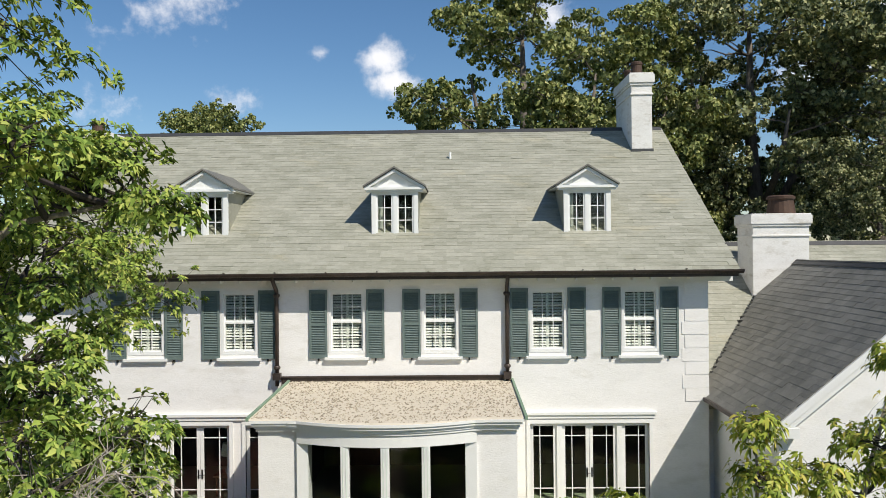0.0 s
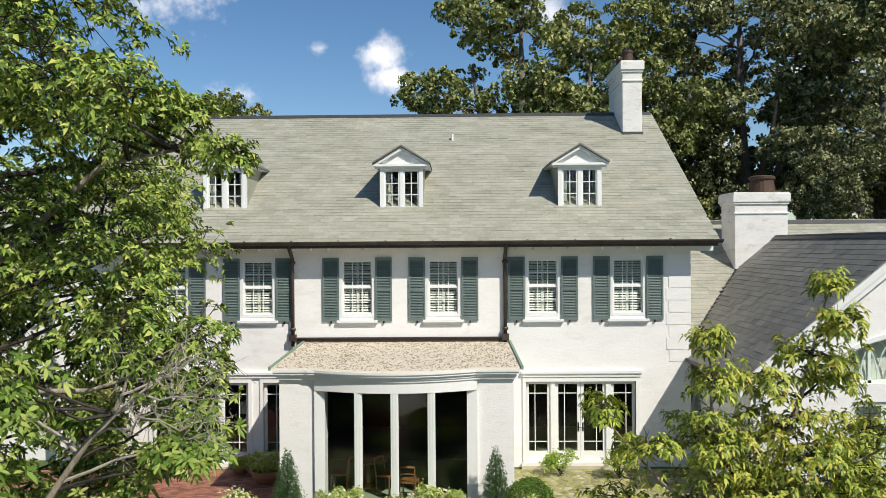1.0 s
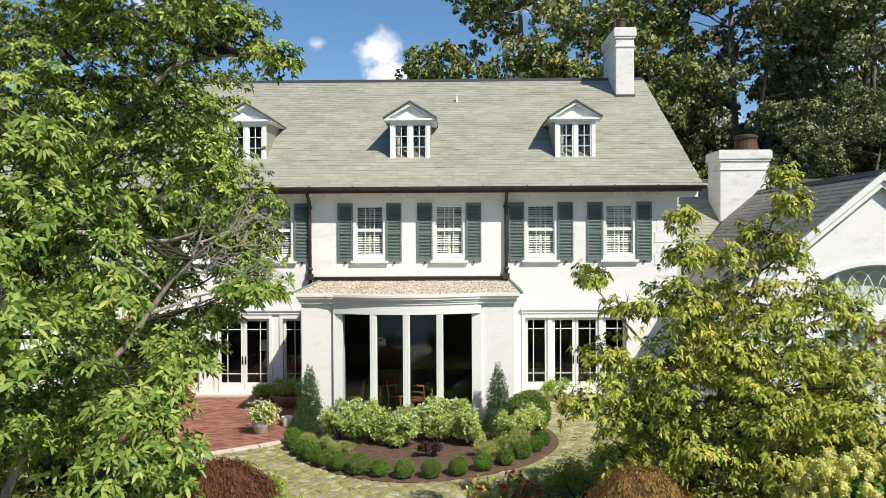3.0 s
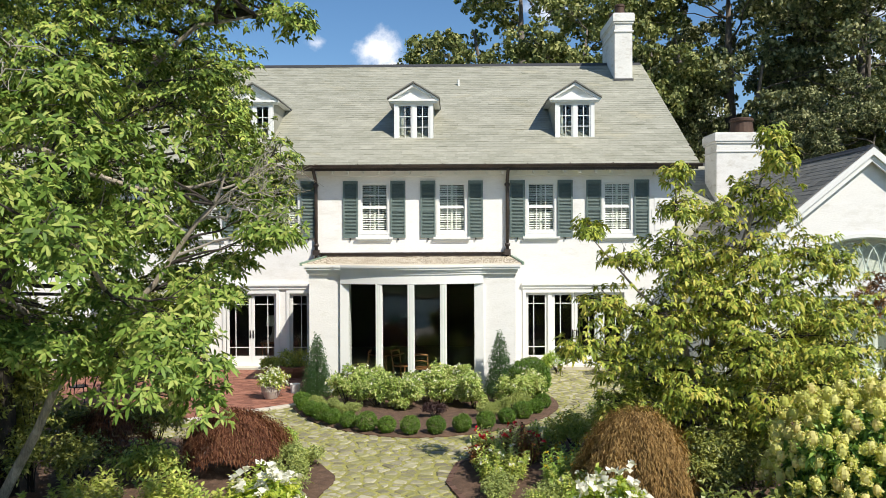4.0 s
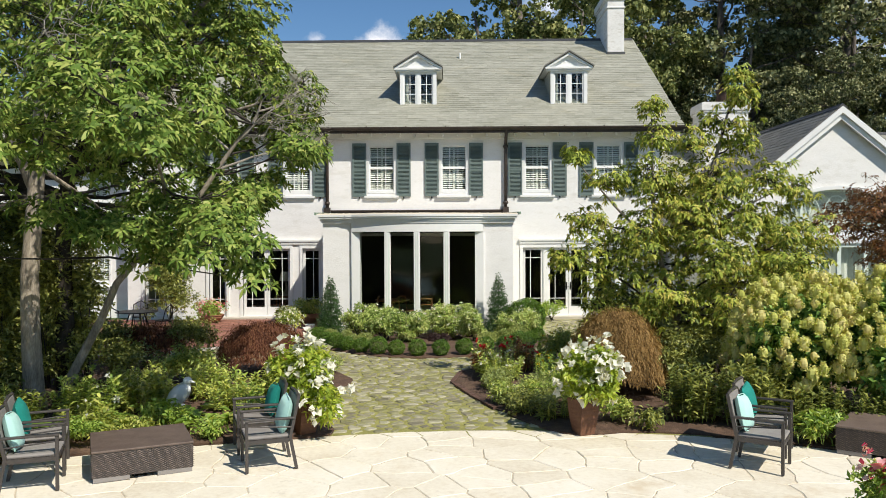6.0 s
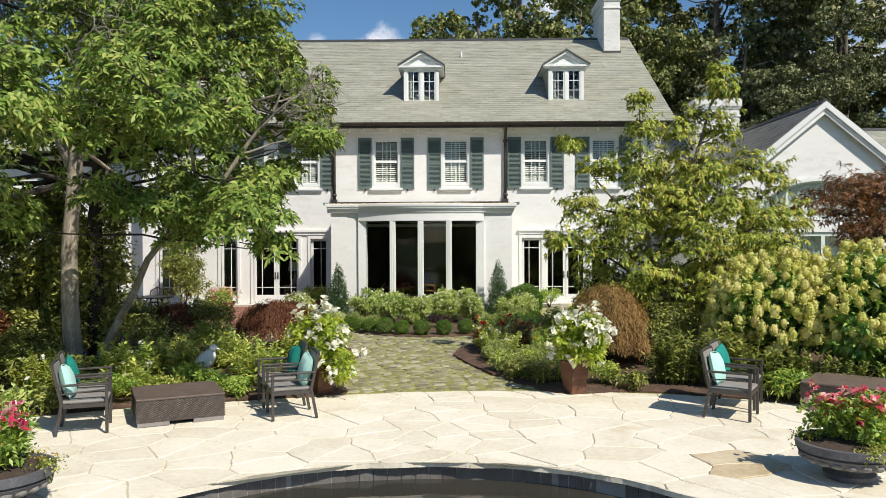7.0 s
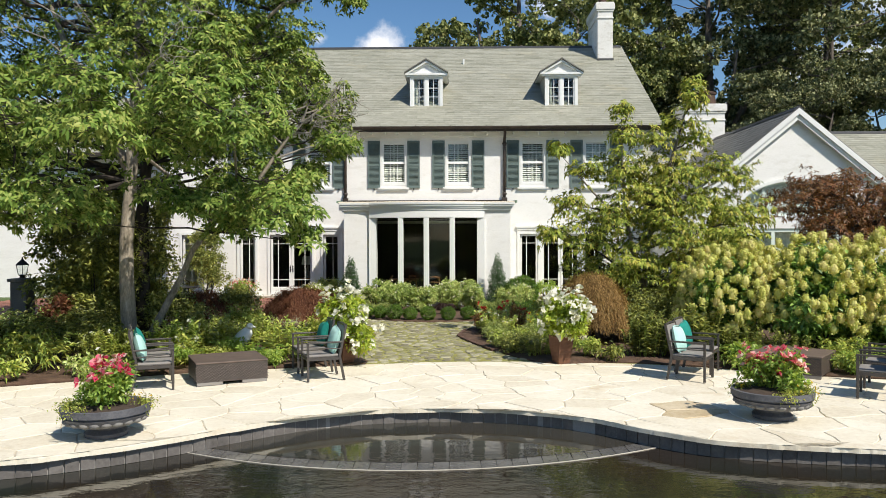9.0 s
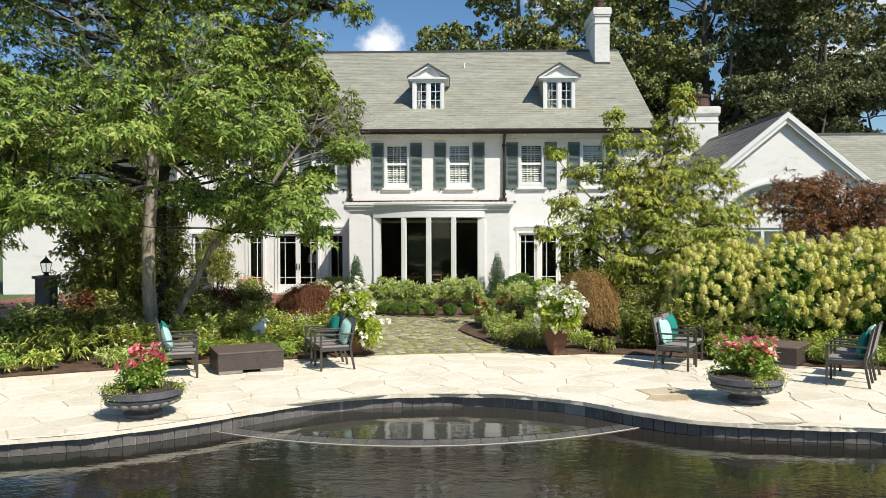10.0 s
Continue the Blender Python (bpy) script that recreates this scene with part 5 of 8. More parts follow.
west = thing("west_wing", "white two-storey side wing with grey slate roof", "house wing", at=(-15.2, 21.0, 0))
wh = [(-15.9, -15.1, 1.2, 3.1), (-13.5, -12.75, 1.2, 3.1), (-13.55, -12.8, 4.3, 5.45), (-16.2, -15.4, 4.3, 5.45)]
part("wall", wall_with_holes(Geo(), -19.5, HX0, -0.3, 5.85, 18.6, 0.3, wh).box(-19.5, -19.2, 18.9, 26, -0.3, 5.85), M["wall"], west)
part("interior_wall", Geo().box(-19.2, HX0, 21.5, 21.6, 0, 5.8), M["room"], west)
part("roof", Geo().prism([(-19.9, 18.1, 5.75), (-19.9, 22.8, 8.8), (-19.9, 27.5, 5.75), (-19.9, 22.8, 8.6)], (8.1, 0, 0)), M["slate"], west)
part("gutter", Geo().box(-19.9, HX0 - 0.02, 18.0, 18.12, 5.66, 5.78), M["copper"], west)
for a, b, lo, hi in wh:
    sash_window(west, (a + b) / 2, lo, hi, (b - a) / 2, 18.62)


# ---- ground, pool, terrace ----
EDGE = [(-40, -9), (-16, -6.2), (-12, -5.7), (-8, -4.95), (-5.89, -4.39), (-5.0, -4.12), (-4.46, -3.8), (-3.87, -3.38), (-3.27, -2.82), (-2.54, -2.2), (-1.82, -1.84), (-0.68, -1.68), (0.31, -1.78), (0.96, -2.02), (1.49, -2.4), (2.09, -3.08), (2.74, -3.46), (3.73, -3.67), (4.84, -3.81), (7, -4.2), (10, -5), (14, -6), (40, -9)]
BORDER = [(-40, -8), (-14, -2.7), (-11, -1.55), (-8.21, -0.47), (-7.36, -0.06), (-5.31, 0.92), (-3.6, 1.5), (-2.13, 1.92), (-0.74, 2.2), (0.59, 2.25), (2.38, 2.04), (3.65, 1.74), (5.44, 0.75), (7.02, 0.25), (10, -0.8), (14, -2.2), (40, -8)]
ex, ey = np.array(EDGE).T
bx, by = np.array(BORDER).T


def pool_edge(x):
    return float(sum(np.interp(x + d, ex, ey) for d in (-0.35, -0.18, 0, 0.18, 0.35)) / 5)


def bed_edge(x):
    return float(sum(np.interp(x + d, bx, by) for d in (-0.3, 0, 0.3)) / 3)


POOL_FAR = -26.0
g = Geo()
xs = [-420, -60] + [-16 + 0.5 * i for i in range(61)] + [60, 420]
for a, b in zip(xs, xs[1:]):
    if a >= -16 and b <= 14:
        g.poly([(a, pool_edge(a) + 0.1, -0.03), (b, pool_edge(b) + 0.1, -0.03), (b, 600, -0.03), (a, 600, -0.03)])
        g.poly([(a, -420, -0.03), (b, -420, -0.03), (b, POOL_FAR, -0.03), (a, POOL_FAR, -0.03)])
    else:
        g.poly([(a, -420, -0.03), (b, -420, -0.03), (b, 600, -0.03), (a, 600, -0.03)])
setting("ground", g, M["lawn"], "grassy garden ground around the house", "ground")

WZ, SZ = -0.225, -0.213
g = Geo()
for a, b in zip(xs[2:-2], xs[3:-2]):
    g.poly([(a, POOL_FAR, WZ), (b, POOL_FAR, WZ), (b, pool_edge(b) + 0.1, WZ), (a, pool_edge(a) + 0.1, WZ)])
setting("water", g, M["water"], "dark still pool water with faint ripples", "pool")
g = Geo()
for a, b in zip(xs[2:-2], xs[3:-2]):
    g.prism([(a, pool_edge(a) + 0.05, -1.2), (b, pool_edge(b) + 0.05, -1.2), (b, pool_edge(b) + 0.12, -1.2), (a, pool_edge(a) + 0.12, -1.2)], (0, 0, 1.15))
pool_wall = setting("pool_wall", g, M["grout"], "pool wall faced with dark slate tiles", "pool wall")

# spa: rear wall follows the pool edge, front weir is an arc
def weir(x, off=0.0):
    return -3.87 + off + 0.1 * (x + 1.05) ** 2


g, rim = Geo(), Geo()
n = 40
sx = [-3.98 + 6.18 * i / n for i in range(n + 1)]
for a, b in zip(sx, sx[1:]):
    ya, yb_ = min(weir(a, 0.3), pool_edge(a) + 0.1), min(weir(b, 0.3), pool_edge(b) + 0.1)
    g.poly([(a, ya, SZ), (b, yb_, SZ), (b, pool_edge(b) + 0.1, SZ), (a, pool_edge(a) + 0.1, SZ)])
setting("spa_water", g, M["water_still"], "dark still water of the raised spa", "spa")
spa = thing("spa_weir", "curved wet stone weir between spa and pool", "pool wall", at=(-0.8, -3.9, -0.5))
rim_core = Geo()
for a, b in zip(sx, sx[1:]):
    rim_core.prism([(a, weir(a, 0.012), -0.9), (b, weir(b, 0.012), -0.9), (b, weir(b, 0.32), -0.9), (a, weir(a, 0.32), -0.9)], (0, 0, 0.67))
part("core", rim_core, M["grout"], spa)
for i in range(34):
    a, b = -3.96 + 6.14 * i / 34 + 0.004, -3.96 + 6.14 * (i + 1) / 34 - 0.004
    part("coping_tile", Geo().prism([(a, weir(a), -0.30), (b, weir(b), -0.30), (b, weir(b, 0.34), -0.30), (a, weir(a, 0.34), -0.30)], (0, 0, 0.083)), M["coping"], spa)
    part("weir_edge", Geo().prism([(a - 0.004, weir(a, -0.003), -0.224), (b + 0.004, weir(b, -0.003), -0.224), (b + 0.004, weir(b, 0.007), -0.224), (a - 0.004, weir(a, 0.007), -0.224)], (0, 0, 0.009)), M["kerb"], spa)
# one row of tiles below the coping
tile_mesh = mesh_of("tile", Geo().box(-0.072, 0.072, -0.012, 0.0, -0.085, 0.085), M["tile"])
x = -12.0
while x < 10.5:
    y0 = pool_edge(x)
    slope_e = (pool_edge(x + 0.05) - pool_edge(x - 0.05)) / 0.1
    ang = math.atan(slope_e)
    for z in (-0.137,):
        piece("tile", tile_mesh, pool_wall, Matrix.Translation((x, y0 + 0.045, z)) @ Euler((0, 0, ang)).to_matrix().to_4x4())
    x += 0.156 * math.cos(ang)
ledge = Geo()
for a, b in zip(sx[3:-2], sx[4:-2]):
    ledge.prism([(a, pool_edge(a) - 0.10, -0.25), (b, pool_edge(b) - 0.10, -0.25), (b, pool_edge(b) + 0.04, -0.25), (a, pool_edge(a) + 0.04, -0.25)], (0, 0, 0.03))
part("ledge", ledge, M["soil_stone"], pool_wall, "narrow brown stone ledge at the waterline")


def inside_poly(x, y, poly):
    c = False
    for (x0, y0), (x1, y1) in zip(poly, poly[1:] + poly[:1]):
        if (y0 > y) != (y1 > y) and x < (x1 - x0) * (y - y0) / (y1 - y0) + x0:
            c = not c
    return c


def cells(seeds, reach, gap):
    """Irregular stones: the cells of scattered seeds, each drawn in by half the joint."""
    s = np.array(seeds)
    out = []
    for i, p in enumerate(s):
        poly = [(p[0] - reach, p[1] - reach), (p[0] + reach, p[1] - reach), (p[0] + reach, p[1] + reach), (p[0] - reach, p[1] + reach)]
        d = np.hypot(*(s - p).T)
        for j in np.argsort(d)[1:24]:
            if d[j] > 2.2 * reach:
                break
            nx, ny = (s[j] - p) / d[j]
            lim = d[j] / 2 - gap / 2
            new_poly = []
            for (x0, y0), (x1, y1) in zip(poly, poly[1:] + poly[:1]):
                a = (x0 - p[0]) * nx + (y0 - p[1]) * ny - lim
                b = (x1 - p[0]) * nx + (y1 - p[1]) * ny - lim
                if a <= 0:
                    new_poly.append((x0, y0))
                if (a < 0 < b) or (b < 0 < a):
                    t = a / (a - b)
                    new_poly.append((x0 + (x1 - x0) * t, y0 + (y1 - y0) * t))
            poly = new_poly
            if len(poly) < 3:
                break
        out.append(poly)
    return out


def stone(geo, poly, z0, z1, tilt=0.0, inset=0.012, rng=random):
    """A flat stone with eased upper edges."""
    n = len(poly)
    cx, cy = sum(p[0] for p in poly) / n, sum(p[1] for p in poly) / n
    tx, ty = rng.uniform(-tilt, tilt), rng.uniform(-tilt, tilt)
    up = lambda x, y: z1 + (x - cx) * tx + (y - cy) * ty
    i = len(geo.v)
    geo.v += [(x, y, z0) for x, y in poly]
    geo.v += [(x, y, up(x, y) - inset * 0.8) for x, y in poly]
    ring = []
    for x, y in poly:
        d = math.hypot(x - cx, y - cy) or 1
        k = max(0.3, (d - inset) / d)
        ring.append((cx + (x - cx) * k, cy + (y - cy) * k))
    geo.v += [(x, y, up(x, y)) for x, y in ring]
    for lvl in (0, 1):
        geo.f += [(i + lvl * n + k, i + lvl * n + (k + 1) % n, i + (lvl + 1) * n + (k + 1) % n, i + (lvl + 1) * n + k) for k in range(n)]
    geo.f.append(tuple(range(i + 2 * n, i + 3 * n)))


rs = random.Random(11)
terrace_bed = Geo()
for a, b in zip(xs[2:-2], xs[3:-2]):
    terrace_bed.prism([(a, pool_edge(a) + 0.03, -0.06), (b, pool_edge(b) + 0.03, -0.06), (b, bed_edge(b), -0.06), (a, bed_edge(a), -0.06)], (0, 0, 0.05))
terrace = setting("terrace", terrace_bed, M["joint"], "cream flagstone pool terrace with sandy joints", "terrace")
seeds = []
yy = -7.0
row = 0
while yy < 3.0:
    xx = -13.0 + (row % 2) * 0.45
    while xx < 11.5:
        px, py = xx + rs.uniform(-0.34, 0.34), yy + rs.uniform(-0.26, 0.26)
        if pool_edge(px) - 0.4 < py < bed_edge(px) + 0.4:
            seeds.append((px, py))
        xx += rs.uniform(0.5, 1.05)
    yy += 0.5
    row += 1
for poly in cells(seeds, 1.1, 0.014):
    if len(poly) < 3:
        continue
    fine = []
    for (x0, y0), (x1, y1) in zip(poly, poly[1:] + poly[:1]):
        k = max(1, int(math.hypot(x1 - x0, y1 - y0) / 0.1))
        for i in range(k):
            t = i / k
            x, y = x0 + (x1 - x0) * t, y0 + (y1 - y0) * t
            w = 0.05 * noise.noise(Vector((x * 3, y * 3, 3))) + 0.008 * noise.noise(Vector((x * 14, y * 14, 3)))
            fine.append((x + w, y - w))
    low = [pool_edge(x) - 0.04 + 0.04 * noise.noise(Vector((x * 2.5, 0, 0))) + 0.02 * noise.noise(Vector((x * 11, 2, 0))) for x, y in fine]
    high = [bed_edge(x) + 0.03 * noise.noise(Vector((x * 3, 5, 0))) for x, y in fine]
    if all(y < l + 0.008 for (x, y), l in zip(fine, low)) or all(y > h - 0.008 for (x, y), h in zip(fine, high)):
        continue
    fine = [(x, min(max(y, l), h)) for (x, y), l, h in zip(fine, low, high)]
    cx, cy = sum(p[0] for p in fine) / len(fine), sum(p[1] for p in fine) / len(fine)
    if not -12 < cx < 11:
        continue
    g = Geo()
    stone(g, fine, -0.058, rs.uniform(-0.004, 0.004), 0.003, 0.009, rs)
    part("flagstone", g, M["flag_tan" if math.hypot(cx - 2.75, (cy + 1.55) * 1.6) < 0.75 else "flag"], terrace)

BED_R = [(1.25, 2.0), (0.35, 3.6), (0.0, 4.6), (-0.37, 5.9), (-0.2, 7.0), (0.44, 7.9), (1.2, 8.5), (2.3, 8.9), (3.6, 9.8), (5.0, 11.2), (6.4, 12.9), (14, 12.9), (16, 6), (14, -2.15), (10, -0.75), (7.02, 0.3), (5.44, 0.8), (3.65, 1.79), (2.38, 2.09)]
BED_L = [(-2.13, 1.97), (-2.6, 3.4), (-2.5, 5.1), (-2.35, 6.1), (-2.6, 6.7), (-3.05, 7.5), (-3.7, 8.2), (-4.8, 8.6), (-6.2, 8.9), (-7.6, 9.1), (-9.5, 9.3), (-11.6, 9.0), (-12.6, 7.0), (-13.2, 5.0), (-14, 2.5), (-16, -3.4), (-11, -1.5), (-8.21, -0.42), (-7.36, -0.01), (-5.31, 0.97), (-3.6, 1.55)]
ISLAND = [(-4.32, 13.9), (-4.35, 12.2), (-4.0, 11.2), (-3.45, 10.3), (-2.33, 9.3), (-1.08, 8.95), (0.2, 9.3), (1.4, 10.15), (2.12, 11.25), (2.4, 12.3), (2.2, 13.6), (1.5, 14.2), (0.5, 13.6), (-3.3, 13.6)]
PATIO = [(-4.28, 12.32), (-4.94, 11.78), (-6.0, 11.05), (-7.34, 9.9), (-8.6, 9.5), (-17.5, 9.5), (-17.5, 17.44), (-4.28, 17.44)]


def bed(name, outline, label, top=0.05):
    n = len(outline)
    fine = []
    for i in range(n):
        p0, p1, p2, p3 = (outline[(i + k) % n] for k in (-1, 0, 1, 2))
        for t in (0, 0.25, 0.5, 0.75):
            fine.append(tuple(0.5 * (2 * p1[k] + (p2[k] - p0[k]) * t + (2 * p0[k] - 5 * p1[k] + 4 * p2[k] - p3[k]) * t * t + (3 * p1[k] - p0[k] - 3 * p2[k] + p3[k]) * t ** 3) for k in (0, 1)))
    cx, cy = sum(p[0] for p in fine) / len(fine), sum(p[1] for p in fine) / len(fine)
    g = Geo()
    m = len(fine)
    for s, z in ((1.0, -0.05), (1.0, 0.02), (0.97, top * 0.8), (0.9, top)):
        g.v += [(cx + (x - cx) * s, cy + (y - cy) * s, z + (0.02 * noise.noise(Vector((x * 3, y * 3, s))) if s < 1 else 0)) for x, y in fine]
    for l in range(3):
        g.f += [(l * m + k, l * m + (k + 1) % m, (l + 1) * m + (k + 1) % m, (l + 1) * m + k) for k in range(m)]
    g.f.append(tuple(range(3 * m, 4 * m)))
    return setting(name, g, M["mulch"], label, "flower bed")


bed("bed_east", BED_R, "planting bed covered with dark bark mulch")
bed("bed_west", BED_L, "planting bed covered with dark bark mulch")
bed("bed_island", ISLAND, "rounded mulched planting bed before the sunroom", 0.05)

# mossy stone path
path = setting("path", Geo().prism([(-9, 1.9, -0.06), (8, 1.9, -0.06), (8, 17.44, -0.06), (-9, 17.44, -0.06)], (0, 0, 0.055)), M["moss"], "curving path of grey stones with mossy joints", "path")
rs = random.Random(23)
seeds = []
yy = 1.7
while yy < 17.6:
    xx = -9.0
    while xx < 8.2:
        px, py = xx + rs.uniform(-0.09, 0.09), yy + rs.uniform(-0.07, 0.07)
        seeds.append((px, py))
        xx += rs.uniform(0.2, 0.42)
    yy += 0.165
keep = []
for (px, py), poly in zip(seeds, cells(seeds, 0.4, 0.045)):
    if len(poly) < 3 or py < bed_edge(px) + 0.12 or py > 17.3:
        continue
    if any(inside_poly(px, py, q) for q in (BED_L, BED_R, ISLAND, PATIO)) or (BX0 - 0.1 < px < BX1 + 0.1 and py > 13.5):
        continue
    keep.append((py, px, poly))
keep.sort()
far = Geo()
for i, (py, px, poly) in enumerate(keep):
    n = len(poly)
    cx, cy = sum(p[0] for p in poly) / n, sum(p[1] for p in poly) / n
    fine = []
    for (x0, y0), (x1, y1) in zip(poly, poly[1:] + poly[:1]):
        fine += [(x0 * 0.86 + x1 * 0.14, y0 * 0.86 + y1 * 0.14), (x0 * 0.14 + x1 * 0.86, y0 * 0.14 + y1 * 0.86)]
    g = Geo() if i < 300 else far
    stone(g, fine, -0.01, rs.uniform(0.004, 0.016), 0.04, 0.03, rs)
    if i < 300:
        part("path_stone", g, M["cobble"], path)
part("path_stones_far", far, M["cobble"], path, kind="stuff")

# brick patio with a pale kerb
patio = setting("patio", Geo().prism([(x, y, -0.06) for x, y in PATIO], (0, 0, 0.07)), M["grout"], "red brick patio beside the house", "patio")
brick_mesh = mesh_of("brick", Geo().box(-0.1, 0.1, -0.047, 0.047, -0.02, 0.012), M["brick"])
rest = Geo()
count = 0
rs = random.Random(4)
yy = 9.6
row = 0
while yy < 17.4:
    xx = -4.4 - (row % 2) * 0.105
    while xx > -17.4:
        if inside_poly(xx, yy, PATIO):
            near = yy < 13.2 and xx > -7.3
            if near and count < 300:
                piece("brick", brick_mesh, patio, pose(xx, yy, 0.014 + rs.uniform(-0.002, 0.003), 0, 0, rs.uniform(-1, 1)))
                count += 1
            else:
                rest.box(xx - 0.1, xx + 0.1, yy - 0.047, yy + 0.047, 0.0, 0.026 + rs.uniform(-0.002, 0.003))
        xx -= 0.21
    yy += 0.104
    row += 1
part("bricks_far", rest, M["brick"], patio, kind="stuff")
line = PATIO[:6]
for (x0, y0), (x1, y1) in zip(line, line[1:]):
    L = math.hypot(x1 - x0, y1 - y0)
    k = max(1, round(L / 0.6))
    dx, dy = (x1 - x0) / L, (y1 - y0) / L
    for i in range(k):
        a = Vector((x0 + dx * (L * i / k + 0.006), y0 + dy * (L * i / k + 0.006), -0.05))
        part("kerb_stone", Geo().slab(a, (dx * (L / k - 0.012), dy * (L / k - 0.012), 0), (-dy * 0.2, dx * 0.2, 0), (0, 0, 0.1)), M["kerb"], patio, bevel=0.01)
edging_mesh = mesh_of("edging_brick", Geo().box(-0.1, 0.1, -0.047, 0.047, -0.03, 0.02), M["terracotta_dark"])
for x0, y0, x1, y1 in ((-0.2, 7.0, 0.44, 7.9), (-0.37, 5.9, -0.2, 7.0), (0.0, 4.6, -0.37, 5.9), (0.35, 3.6, 0.0, 4.6)):
    L = math.hypot(x1 - x0, y1 - y0)
    k = round(L / 0.21)
    for i in range(k):
        t = (i + 0.5) / k
        piece("edging_brick", edging_mesh, path, Matrix.Translation((x0 + (x1 - x0) * t, y0 + (y1 - y0) * t, 0.02)) @ Euler((0, 0, math.atan2(y1 - y0, x1 - x0))).to_matrix().to_4x4())


# ---- terrace furniture ----
def arm_chair():
    """Faces -x. Footprint 0.58 x 0.60."""
    c = thing("patio_armchair", "dark metal patio armchair with grey sling seat", "chair", "armchairs on the terrace")
    r = 0.017
    for sy in (-1, 1):
        y = sy * 0.28
        part("front_leg", Geo().box(-0.30, -0.262, y - 0.02, y + 0.02, 0, 0.62), M["metal_dark"], c, bevel=0.004)
        part("rear_leg", Geo().prism([(0.30, y - 0.02, 0), (0.338, y - 0.02, 0), (0.262, y - 0.02, 0.40), (0.224, y - 0.02, 0.40)], (0, 0.04, 0)), M["metal_dark"], c)
        part("back_post", Geo().prism([(0.224, y - 0.02, 0.40), (0.262, y - 0.02, 0.40), (0.37, y - 0.02, 0.90), (0.335, y - 0.02, 0.90)], (0, 0.04, 0)), M["metal_dark"], c)
        part("armrest", Geo().box(-0.305, 0.30, y - 0.03, y + 0.03, 0.62, 0.645), M["metal_dark"], c, bevel=0.005)
        part("side_rail", Geo().box(-0.262, 0.226, y - 0.015, y + 0.015, 0.34, 0.39), M["metal_dark"], c)
        part("stretcher", Geo().tube([(-0.28, y, 0.56), (0.25, y, 0.52)], 0.009, 6), M["metal_dark"], c)
    part("front_rail", Geo().box(-0.295, -0.265, -0.26, 0.26, 0.34, 0.385), M["metal_dark"], c)
    part("rear_rail", Geo().box(0.225, 0.255, -0.26, 0.26, 0.34, 0.385), M["metal_dark"], c)
    part("top_rail", Geo().tube([(0.352, -0.28, 0.90), (0.36, 0, 0.915), (0.352, 0.28, 0.90)], 0.018, 8), M["metal_dark"], c)
    part("seat", Geo().box(-0.29, 0.25, -0.262, 0.262, 0.388, 0.43), M["sling"], c, "taupe grey sling seat", bevel=0.018)
    part("back_sling", Geo().prism([(0.245, -0.255, 0.44), (0.272, -0.255, 0.44), (0.355, -0.255, 0.885), (0.335, -0.255, 0.885)], (0, 0.51, 0)), M["sling"], c, "taupe grey sling back")
    return c


def pillow(name, mat, label, m):
    p = thing(name, label, "cushion", "cushions on the armchairs")
    g = Geo()
    n = 12
    for s in (-1, 1):
        i = len(g.v)
        for a in range(n + 1):
            for b in range(n + 1):
                u, v = 2 * a / n - 1, 2 * b / n - 1
                bulge = max(0.0, (1 - u * u) * (1 - v * v)) ** 0.42
                pin = 1 - 0.09 * (1 - abs(u)) * 0 - 0.06 * (u * u * v * v)
                w = 0.23 * (1 - 0.1 * (1 - u * u) * abs(v) ** 3) * pin
                g.v.append((s * 0.085 * bulge * (1 + 0.1 * noise.noise(Vector((u * 2, v * 2, s)))), u * w, v * w))
        for a in range(n):
            for b in range(n):
                q = (i + a * (n + 1) + b, i + (a + 1) * (n + 1) + b, i + (a + 1) * (n + 1) + b + 1, i + a * (n + 1) + b + 1)
                g.f.append(q if s > 0 else q[::-1])
    part("cover", g, mat, p, smooth=True)
    edge = [(0, 0.225 * math.copysign(abs(math.cos(t)) ** 0.35, math.cos(t)), 0.225 * math.copysign(abs(math.sin(t)) ** 0.35, math.sin(t))) for t in (2 * math.pi * k / 32 for k in range(33))]
    part("piping", Geo().tube(edge, 0.006, 5), mat, p)
    p.matrix_basis = m
    return p


chair = arm_chair()
# centre, turn; the chairs stand in pairs facing a low table
SEATS = [(-2.70, 0.50, 21, "aqua"), (-3.02, 1.28, 21, "teal"), (-5.22, -0.30, 200, "aqua"), (-5.52, 0.42, 203, "teal"),
         (3.47, 0.44, 149, "aqua"), (3.80, 1.14, 149, "teal"), (5.78, -1.05, -32, "teal"), (6.28, -0.32, -35, "aqua")]
first = None
for x, y, a, tone in SEATS:
    m = pose(x, y, 0.008, 0, 0, a)
    if first is None:
        chair.matrix_basis, first = m, chair
    else:
        copy_thing(chair, m)
    pm = m @ pose(0.205, -0.03 if tone == "aqua" else 0.02, 0.64, 0, 14, 0) @ pose(0, 0, 0, 7 if tone == "aqua" else -6, 0, 0)
    if tone == "aqua":
        pillow("pillow", M["aqua"], "pale aqua square cushion propped on an armchair", pm)
    else:
        pillow("pillow", M["teal"], "teal square cushion propped on an armchair", pm)


